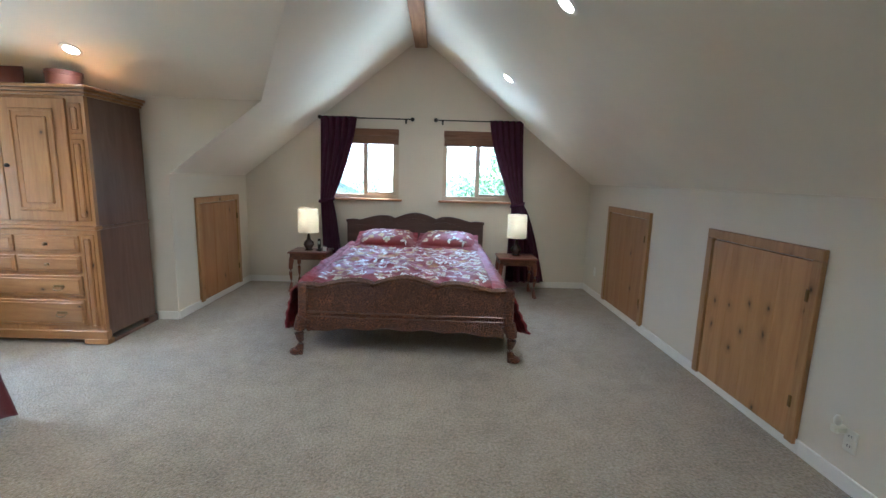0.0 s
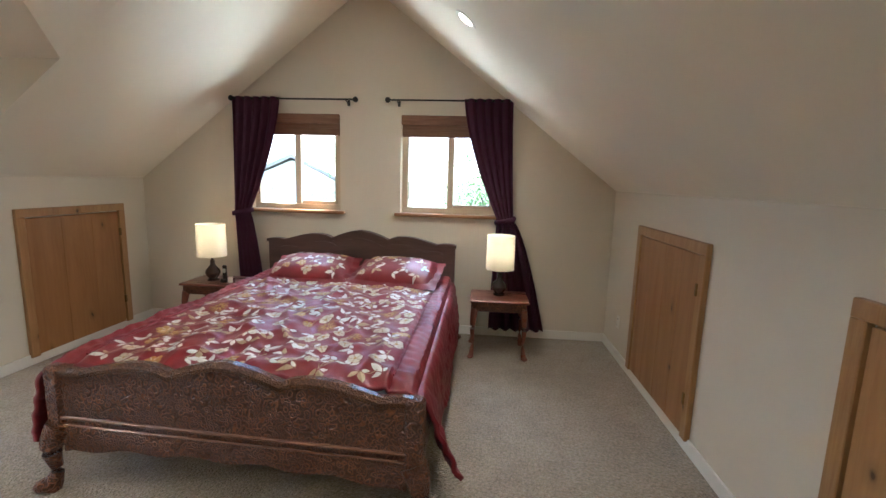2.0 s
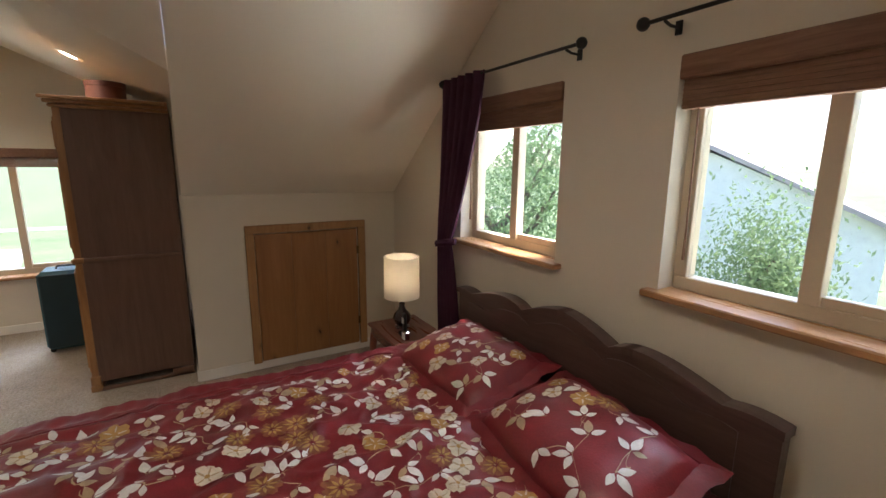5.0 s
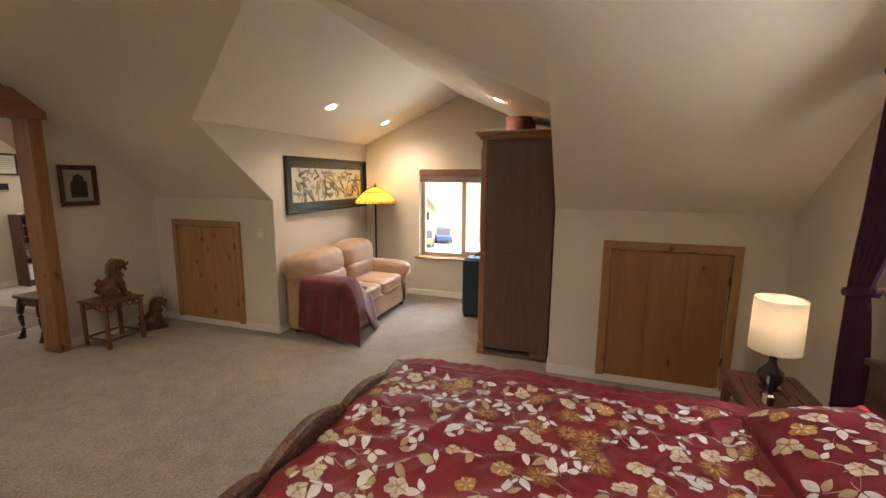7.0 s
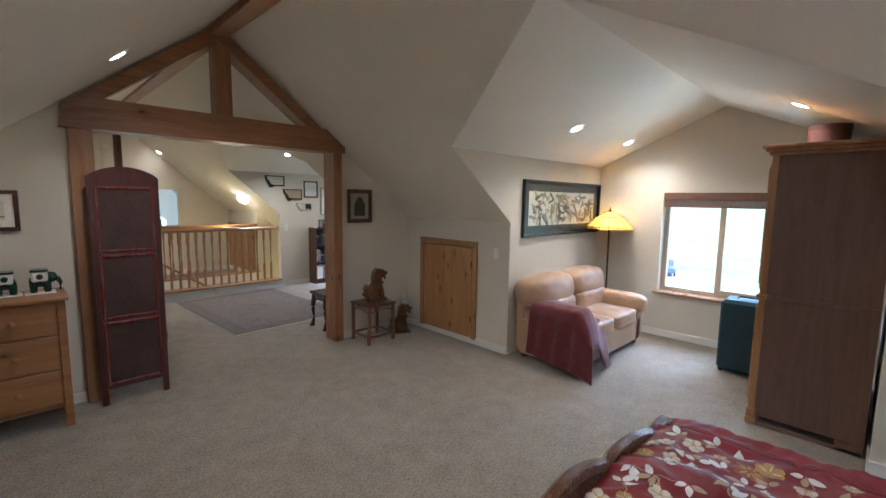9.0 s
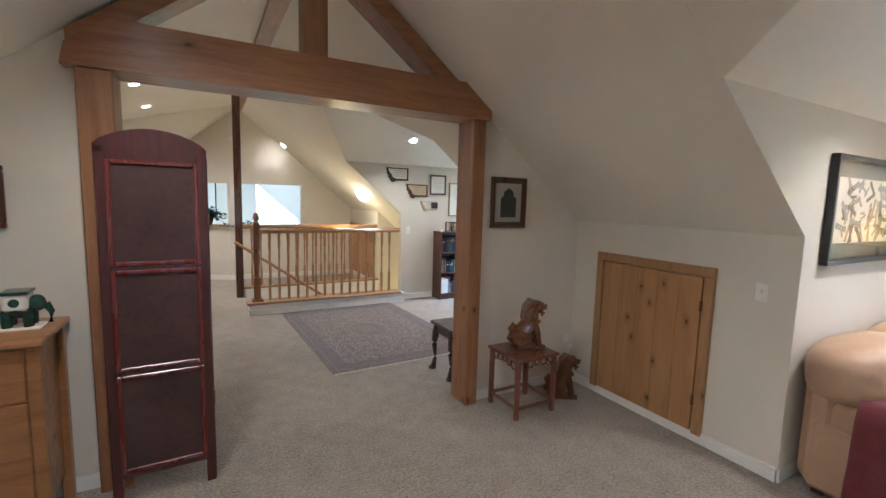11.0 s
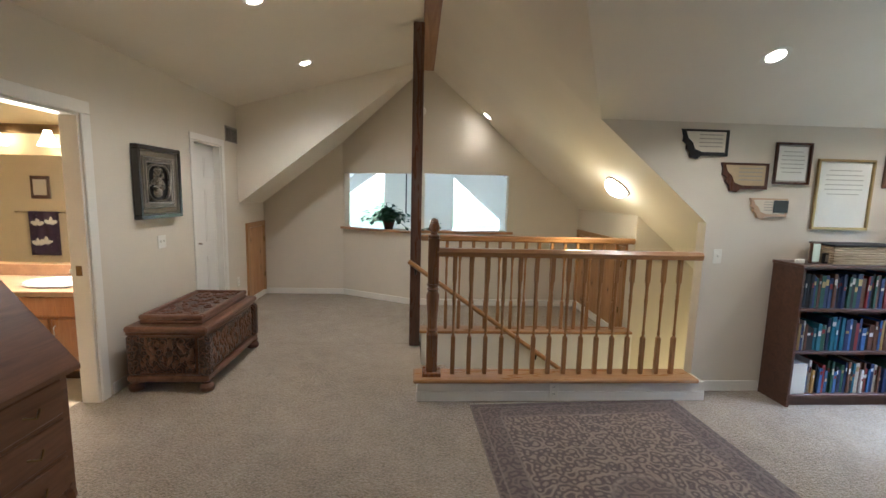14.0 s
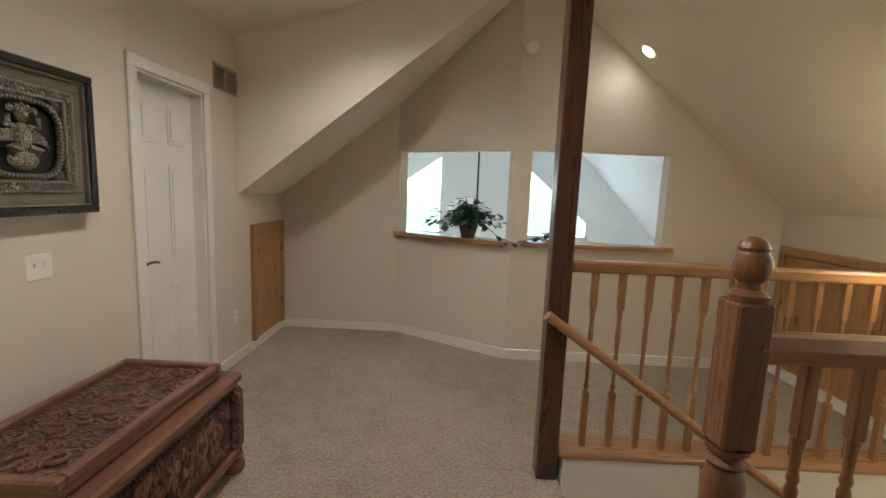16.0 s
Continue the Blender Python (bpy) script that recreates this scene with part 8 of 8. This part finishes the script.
part("seat", bm, M_BLUE, oc, "", 60)
bm = bmesh.new()
puffy(bm, -3.18, -2.74, -2.50, -2.39, 0.60, 1.02, 0.05, 10)
part("backrest", bm, M_BLUE, oc, "", 60)
bm = bmesh.new()
tube(bm, [(-2.95, -2.18, 0.08), (-2.95, -2.18, 0.43)], 0.025, 12)
tube(bm, [(-2.95, -2.25, 0.42), (-2.95, -2.46, 0.44), (-2.95, -2.47, 0.75)], 0.018, 8)
part("column", bm, M_IRON, oc)
for k in range(5):
    a = 2 * math.pi * k / 5 + 0.3
    bm = bmesh.new()
    tube(bm, [(-2.95, -2.18, 0.10), (-2.95 + 0.28 * math.cos(a), -2.18 + 0.28 * math.sin(a), 0.07)], [0.022, 0.016], 8)
    lg = part("leg", bm, M_IRON, oc)
    bm = bmesh.new()
    ellipsoid(bm, (-2.95 + 0.28 * math.cos(a), -2.18 + 0.28 * math.sin(a), 0.03), (0.025, 0.025, 0.03), 10)
    part("caster", bm, M_IRON, lg)
oc.matrix_basis = pose(-3.0, -1.98, 0, 0, 0, -12)
for k, (x, c_) in enumerate(((-3.70, (0.03, 0.05, 0.05)), (-3.74, (0.35, 0.30, 0.24)))):
    bg = thing("paper_bag" if k else "backpack", "pale paper bag of rolls beside the bookcase" if k else "dark bag standing beside the bookcase", "bag", "", (x, -3.2, 0))
    bm = bmesh.new()
    puffy(bm, x - 0.06, x + 0.05, -3.30 + 0.12 * k, -3.14 + 0.12 * k, 0.0, 0.62 - 0.25 * k, 0.05, 8)
    part("body", bm, plain("bag cloth" if not k else "bag paper", c_, 0.8, 0.2), bg, "", 60)

# ---- bench by the post ----
bn = thing("stool_bench", "dark mahogany bench with cabriole legs", "bench", "", (-1.36, -0.42, 0))
M_MAHOG = wood("dark mahogany", (0.05, 0.018, 0.012), (0.022, 0.009, 0.007), "x", 0.22, 9, 0, coat=0.5)
part("seat", boxes((-1.68, -0.99, -0.66, -0.26, 0.44, 0.475), bevel=0.01), M_MAHOG, bn)
part("apron", boxes((-1.65, -1.02, -0.63, -0.61, 0.37, 0.44), (-1.65, -1.02, -0.31, -0.29, 0.37, 0.44), (-1.04, -1.02, -0.61, -0.31, 0.37, 0.44), (-1.65, -1.63, -0.61, -0.31, 0.37, 0.44), bevel=0.006), M_MAHOG, bn)
for x, sx in ((-1.045, 1), (-1.625, -1)):
    for y, sy in ((-0.605, -1), (-0.315, 1)):
        part("leg", cabriole(x, y, 0.40, sx * 0.75, sy * 0.5, 0.75), M_MAHOG, bn)

# ---- plant on the overlook ----
pp = thing("potted_plant", "trailing green houseplant in a dark pot on the sill", "plant", "", (0.78, -6.32, 1.034))
PX, PY, PZ = 0.80, -6.33, 1.034
bm = bmesh.new()
lathe(bm, [(0.06, PZ), (0.082, PZ + 0.10), (0.088, PZ + 0.10), (0.088, PZ + 0.12), (0.075, PZ + 0.12), (0.07, PZ + 0.10)], PX, PY, 20)
part("pot", bm, plain("dark clay pot", (0.07, 0.03, 0.025), 0.6, 0.2), pp)
rnd = random.Random(12)
lb, sb = bmesh.new(), bmesh.new()


def leaf_at(bm, p, size, yaw, pitch):
    m = Matrix.Translation(p) @ Matrix.Rotation(yaw, 4, "Z") @ Matrix.Rotation(pitch, 4, "Y") @ Matrix.Diagonal((size, size, size, 1))
    pts = [(0, 0, 0), (0.22, 0.40, 0.05), (0.62, 0.36, 0.04), (0.95, 0, -0.10), (0.62, -0.36, 0.04), (0.22, -0.40, 0.05)]
    v = [bm.verts.new(m @ Vector(q)) for q in pts]
    bm.faces.new((v[0], v[1], v[2], v[3]))
    bm.faces.new((v[0], v[3], v[4], v[5]))


for k in range(520):
    a, r = rnd.uniform(0, 6.28), abs(rnd.gauss(0, 0.125))
    h_ = max(0.03, 0.12 + rnd.uniform(0, 0.20) * (1 - r / 0.35) + (0.07 if rnd.random() < 0.2 else 0))
    p = Vector((PX + r * 1.25 * math.cos(a), PY + 0.8 * r * math.sin(a), PZ + h_))
    leaf_at(lb, p, rnd.uniform(0.04, 0.075), a + rnd.uniform(-0.8, 0.8), rnd.uniform(-0.5, 0.9))
    if k % 6 == 0:
        tube(sb, [(PX, PY, PZ + 0.1), (p.x * 0.5 + PX * 0.5, p.y * 0.5 + PY * 0.5, p.z + 0.02), p], 0.003, 4)
vine = [(PX - 0.15, PY + 0.10, PZ + 0.12), (0.55, -6.12, 1.08), (0.42, -6.05, 1.03), (0.34, -6.03, 1.06), (0.22, -6.05, 1.09), (0.12, -6.08, 1.06)]
tube(sb, vine, 0.004, 5)
for k, p in enumerate(vine):
    for j in range(2):
        leaf_at(lb, Vector(p), 0.07, rnd.uniform(0, 6.28), rnd.uniform(-0.3, 1.0))
for k in range(16):
    leaf_at(lb, Vector((0.16 + rnd.uniform(-0.09, 0.06), -6.10 + rnd.uniform(-0.04, 0.02), 1.06 + rnd.uniform(0, 0.10))), rnd.uniform(0.05, 0.08), rnd.uniform(0, 6.28), rnd.uniform(-0.4, 0.8))
M_LEAF = plain("houseplant leaf", (0.022, 0.075, 0.045), 0.35, 0.35, 14, 60, 0.1)
tagged(part("foliage", lb, M_LEAF, pp, "glossy dark green leaves"), kind="stuff")
part("stems", sb, plain("green stem", (0.06, 0.09, 0.03), 0.5), pp)
hc = thing("hanging_cord", "thin dark cord hanging in the overlook", "cord", "", (0.40, -8.6, 2.2))
bm = bmesh.new()
tube(bm, [(0.62, -8.6, 3.3), (0.62, -8.6, 1.15)], 0.012, 6)
part("cord", bm, M_IRON, hc)

# ---- bathroom ----
VY0, VY1 = -4.20, -3.58
M_VAN = wood("honey maple vanity", (0.42, 0.19, 0.07), (0.29, 0.115, 0.04), "z", 0.32, 8, 0, coat=0.3)
vn = thing("bathroom_vanity", "honey maple bathroom vanity with arched doors", "vanity", "", (3.6, -3.9, 0))
part("body", boxes((2.80, 4.60, VY0, VY1 - 0.02, 0.09, 0.70)), M_VAN, vn)
part("toe_kick", boxes((2.80, 4.60, VY0, VY1 - 0.08, 0.0, 0.09)), M_DARKPOST, vn)
part("apron", boxes((2.80, 4.60, VY1 - 0.022, VY1 - 0.004, 0.54, 0.69), bevel=0.003), M_VAN, vn)
for x0, x1 in ((2.82, 3.20), (3.23, 3.62), (3.65, 4.04)):
    dr = part("door", boxes((x0, x1, VY1 - 0.02, VY1, 0.11, 0.52), bevel=0.004), M_VAN, vn)
    bm = bmesh.new()
    w_ = x1 - x0
    pts = [(x0 + 0.06, 0.16), (x1 - 0.06, 0.16), (x1 - 0.06, 0.40)] + [(x1 - 0.06 - (w_ - 0.12) * k / 10, 0.40 + 0.06 * math.sin(math.pi * k / 10)) for k in range(1, 10)] + [(x0 + 0.06, 0.40)]
    prism(bm, [(a, VY1, b) for a, b in pts], (0, 0.008, 0))
    part("panel", bm, M_VAN, dr, "raised arched panel")
    bm = bmesh.new()
    tube(bm, [(x1 - 0.03, VY1, 0.47), (x1 - 0.03, VY1 + 0.022, 0.455), (x1 - 0.03, VY1 + 0.022, 0.40), (x1 - 0.03, VY1, 0.385)], 0.006, 6)
    part("handle", bm, M_CHROME, dr)
ct_ = thing("vanity_counter", "tan bathroom countertop with a splashback", "countertop", "", (3.6, -3.9, 0.70))
M_CT = plain("tan laminate", (0.42, 0.26, 0.15), 0.3, 0.15, 14, 80, 0.05)
part("slab", boxes((2.79, 4.62, VY0, VY1 + 0.02, 0.70, 0.74), bevel=0.006), M_CT, ct_)
part("splashback", boxes((2.79, 4.62, VY0, VY0 + 0.02, 0.74, 0.84), bevel=0.004), M_CT, ct_)
bs_ = thing("wash_basin", "oval white wash basin set in the counter", "basin", "", (3.3, -3.86, 0.74))
bm = bmesh.new()
prof_ = [(1.0, 0.006), (1.03, 0.012), (1.0, 0.018), (0.92, 0.012), (0.85, -0.005), (0.7, -0.02), (0.0, -0.028)]
m_ = Matrix.Translation((3.32, -3.87, 0.742)) @ Matrix.Diagonal((0.27, 0.21, 1, 1))
lathe(bm, [(r, z) for r, z in prof_], 0, 0, 36, m_)
part("bowl", bm, plain("white porcelain", (0.80, 0.78, 0.72), 0.15, 0.02, coat=0.5), bs_)
fc = thing("faucet", "chrome basin tap with white knobs", "faucet", "", (3.32, -4.1, 0.74))
bm = bmesh.new()
tube(bm, [(3.32, -4.12, 0.742), (3.32, -4.12, 0.83), (3.32, -4.08, 0.85), (3.32, -4.00, 0.83)], [0.018, 0.014, 0.012, 0.012], 10)
part("spout", bm, M_CHROME, fc)
for x in (3.22, 3.42):
    bm = bmesh.new()
    lathe(bm, [(0.022, 0.742), (0.014, 0.77), (0.026, 0.785), (0.026, 0.81), (0.0, 0.82)], x, -4.12, 12)
    part("knob", bm, M_WHITE, fc)
mi = thing("bathroom_mirror", "wide frameless mirror above the basin", "mirror", "", (3.6, -4.2, 1.3))
mm_, nt, b_ = nodes("mirror")
b_.inputs["Base Color"].default_value, b_.inputs["Metallic"].default_value, b_.inputs["Roughness"].default_value = (0.9, 0.9, 0.88, 1), 1.0, 0.02
part("glass", boxes((2.84, 4.60, VY0 + 0.002, VY0 + 0.008, 0.86, 1.80)), mm_, mi)
vl = thing("vanity_light", "brass vanity light with white bell shades, lit", "wall lamp", "", (3.6, -4.15, 2.0))
part("bar", boxes((3.0, 4.2, VY0 + 0.002, VY0 + 0.04, 1.98, 2.06), bevel=0.01), M_BRASS, vl)
M_BELL = glowing("lit bell shade", (1.0, 0.80, 0.46), 1.6)
for x in (3.50, 3.92):
    bm = bmesh.new()
    lathe(bm, [(0.025, 2.0), (0.04, 1.95), (0.075, 1.87), (0.07, 1.87), (0.036, 1.95), (0.02, 1.995)], x, VY0 + 0.12, 16)
    part("bell_shade", bm, M_BELL, vl, "glowing white bell shade")
lamp("vanity_bulbs", "AREA", 7, WARM, look((3.55, -3.98, 1.84), (3.55, -3.2, 0.6)), w=0.9, h=0.12)
tw = thing("towel_bar", "metal towel bar with a patterned towel", "towel bar", "", (5.60, -1.72, 1.15))
bm = bmesh.new()
tube(bm, [(5.30, -1.76, 1.15), (6.05, -1.76, 1.15)], 0.010, 8)
for x in (5.30, 6.05):
    tube(bm, [(x, -1.76, 1.15), (x, -1.70, 1.15)], 0.012, 8)
part("bar", bm, M_CHROME, tw)
tl = thing("bath_towel", "purple and white leaf patterned towel on its bar", "towel", "", (5.65, -1.77, 0.55))
bm = bmesh.new()
sheet(bm, lambda u_, v_: (5.45 + 0.40 * u_, -1.785 + 0.012 * math.sin(u_ * 16) - 0.0, 1.165 - 0.62 * v_), 30, 12)
ob = part("cloth", bm, plain("plum towel", (0.055, 0.03, 0.055), 0.9, 0.2, 10, 120, 0.4), tl, "", 80)
so = ob.modifiers.new("thickness", "SOLIDIFY")
so.thickness = 0.012
bm = bmesh.new()
for k, (x, z) in enumerate(((5.55, 1.0), (5.63, 0.72), (5.73, 0.98), (5.74, 0.70))):
    for a in (0.4, 1.6, 2.8):
        ellipsoid(bm, (x + 0.04 * math.cos(a), -1.806, z + 0.04 * math.sin(a)), (0.055, 0.004, 0.03), 8, Matrix.Rotation(-a, 4, "Y"))
part("leaf_print", bm, M_WHITE, tl)
ip = thing("bathroom_picture", "small dark framed picture on the bathroom wall", "picture", "", (5.73, -1.7, 1.7))
part("frame", boxes((5.59, 5.85, -1.722, -1.702, 1.34, 1.66), bevel=0.004), M_FRAME, ip)
part("print", boxes((5.63, 5.81, -1.7245, -1.7215, 1.39, 1.61)), M_CREAM, ip)

# ---- outdoors ----
GZ = -5.5
M_GRASS = plain("lawn grass", (0.12, 0.16, 0.07), 0.9, 0.35, 0.25, 9, 0.4)
bm = bmesh.new()
sheet(bm, lambda u_, v_: (-400 + 800 * u_, -400 + 800 * v_, GZ + (0.0 if max(abs(u_ - 0.5), abs(v_ - 0.5)) < 0.08 else 14 * max(0, max(abs(u_ - 0.5), abs(v_ - 0.5)) - 0.08) ** 1.0 * (1 + 0.5 * noise.noise((u_ * 9, v_ * 9, 1))))), 60, 60)
setting("ground", bm, M_GRASS, "green lawn rising to low hills far off", 60)
bm = bmesh.new()
prism(bm, [(-64, -60, GZ + 0.03), (-61, -60, GZ + 0.03), (-58, 60, GZ + 0.03), (-61, 60, GZ + 0.03)], (0, 0, 0.02))
prism(bm, [(-50, -17, GZ + 0.03), (-34, -17, GZ + 0.03), (-36, -5, GZ + 0.03), (-47, -7, GZ + 0.03)], (0, 0, 0.02))
setting("road", bm, plain("pale gravel drive", (0.28, 0.26, 0.23), 0.9, 0.15, 2, 30, 0.3), "pale gravel road and drive")

M_BARK = plain("grey bark", (0.09, 0.07, 0.05), 0.9, 0.3, 8, 40, 0.5)
M_FOL = [lampshade(f"tree leaves {k}", c, 0.55) for k, c in enumerate(((0.17, 0.25, 0.10), (0.15, 0.23, 0.10), (0.19, 0.26, 0.12)))]


def tree(x, y, h, r, seed, leaves, size, label="leafy green tree outside the windows"):
    rnd = random.Random(seed)
    t = thing("tree", label, "tree", "garden trees", (x, y, GZ))
    bm = bmesh.new()
    tube(bm, [(x, y, GZ - 0.05), (x + 0.1, y, GZ + h * 0.3), (x, y + 0.1, GZ + h * 0.75)], [h * 0.035, h * 0.025, h * 0.01], 8)
    tips = []
    for k in range(14):
        a, s = rnd.uniform(0, 6.28), rnd.uniform(0.25, 0.8)
        z0 = GZ + h * s
        q = (x + r * (1.05 - s * 0.55) * math.cos(a) * 0.8, y + r * (1.05 - s * 0.55) * math.sin(a) * 0.8, z0 + h * rnd.uniform(0.05, 0.2))
        tube(bm, [(x, y, z0), ((x + q[0]) / 2, (y + q[1]) / 2, z0 + h * 0.06), q], [h * 0.011, h * 0.007, h * 0.003], 5)
        tips.append(Vector(q))
    part("trunk", bm, M_BARK, t)
    verts, faces = [], []
    for k in range(leaves):
        c = rnd.choice(tips) if rnd.random() < 0.8 else Vector((x, y, GZ + h * rnd.uniform(0.5, 1.0)))
        p = c + Vector((rnd.gauss(0, r * 0.22), rnd.gauss(0, r * 0.22), rnd.gauss(0, h * 0.07)))
        a, b = rnd.uniform(0, 6.28), rnd.uniform(-1.2, 1.2)
        u_ = Vector((math.cos(a) * math.cos(b), math.sin(a) * math.cos(b), math.sin(b))) * size * rnd.uniform(0.6, 1.3)
        w_ = u_.cross(Vector((rnd.uniform(-1, 1), rnd.uniform(-1, 1), 1))).normalized() * size * 0.45
        i = len(verts)
        verts += [p - u_, p + w_, p + u_, p - w_]
        faces.append((i, i + 1, i + 2, i + 3))
    me = bpy.data.meshes.new("crown")
    me.from_pydata(verts, [], faces)
    me.materials.append(M_FOL[seed % 3])
    cr = new("crown", me)
    cr.parent = t
    cr.matrix_parent_inverse = t.matrix_basis.inverted()
    tagged(cr, kind="stuff")


for k, (x, y, h, r) in enumerate(((-4.6, 9.6, 7.7, 1.8), (-7.5, 12.5, 9.0, 2.4), (2.3, 11.5, 8.1, 1.7), (4.6, 13.0, 8.5, 2.0), (-1.6, 12.0, 6.4, 1.3))):
    tree(x, y, h, r, k + 1, 15000, 0.045)
for k, (x, y, h, r) in enumerate(((-135, 10, 8, 4.5), (-142, 24, 9, 5), (-130, -8, 7, 4), (-128, 2, 6, 4))):
    tree(x, y, h, r, k + 20, 1800, 0.35, "far green tree beyond the lawn")


def house(x, y, w, d, h, rise, turn, wall_c, roof_c, label):
    t = thing("house", label, "house", "", (x, y, GZ), turn)
    m = pose(x, y, GZ, 0, 0, turn)
    def add(nm, bm_, mt):
        bm_.transform(m)
        return part(nm, bm_, mt, t)
    bm = bmesh.new()
    prism(bm, [(-w / 2, -d / 2, 0), (w / 2, -d / 2, 0), (w / 2, -d / 2, h), (0, -d / 2, h + rise - 0.1), (-w / 2, -d / 2, h)], (0, d, 0))
    add("wall", bm, plain(label[:12] + " siding", wall_c, 0.8, 0.1))
    for s in (-1, 1):
        bm = bmesh.new()
        prism(bm, [(0, -d / 2 - 0.4, h + rise), (s * (w / 2 + 0.4), -d / 2 - 0.4, h - 0.25), (s * (w / 2 + 0.4), -d / 2 - 0.4, h - 0.10), (0, -d / 2 - 0.4, h + rise + 0.15)], (0, d + 0.8, 0))
        add("roof", bm, plain(label[:12] + " roof", roof_c, 0.7, 0.15, 2, 10, 0.3))
    for k in (-1, 1):
        add("window", boxes((k * w * 0.22 - 0.5, k * w * 0.22 + 0.5, -d / 2 - 0.03, -d / 2 + 0.02, h * 0.45, h * 0.8)), M_BLACK)


house(-8.0, 24, 9, 9, 5.6, 2.2, 20, (0.70, 0.69, 0.66), (0.34, 0.29, 0.27), "pale neighbouring house with a brown roof")
house(-57.5, -18.6, 4.4, 7, 3.2, 2.9, 112, (0.45, 0.30, 0.17), (0.36, 0.25, 0.17), "tan garage with a shingle roof")


def car(x, y, turn, colour, label):
    t = thing("parked_car", label, "car", "parked cars", (x, y, GZ + 0.05), turn)
    m = pose(x, y, GZ + 0.05, 0, 0, turn)
    def add(nm, bm_, mt, par=t):
        bm_.transform(m)
        return part(nm, bm_, mt, par)
    add("body", boxes((-2.2, 2.2, -0.85, 0.85, 0.35, 0.95), bevel=0.12), plain(label[:8] + " paint", colour, 0.3, 0.05, coat=0.5))
    bm = bmesh.new()
    prism(bm, [(-1.6, -0.75, 0.93), (1.3, -0.75, 0.93), (0.7, -0.75, 1.5), (-1.2, -0.75, 1.5)], (0, 1.5, 0))
    add("cabin", bm, M_BLACK)
    for wx in (-1.4, 1.4):
        for wy in (-0.85, 0.85):
            bm = bmesh.new()
            lathe(bm, [(0.33, -0.1), (0.33, 0.1)], 0, 0, 16, Matrix.Translation((wx, wy, 0.33)) @ Matrix.Rotation(radians(90), 4, "X"))
            add("wheel", bm, M_IRON)


car(-41.5, -11.5, 20, (0.35, 0.20, 0.06), "tan pickup parked on the gravel drive")
car(-45.0, -10.6, 20, (0.03, 0.06, 0.14), "dark blue car parked on the gravel drive")
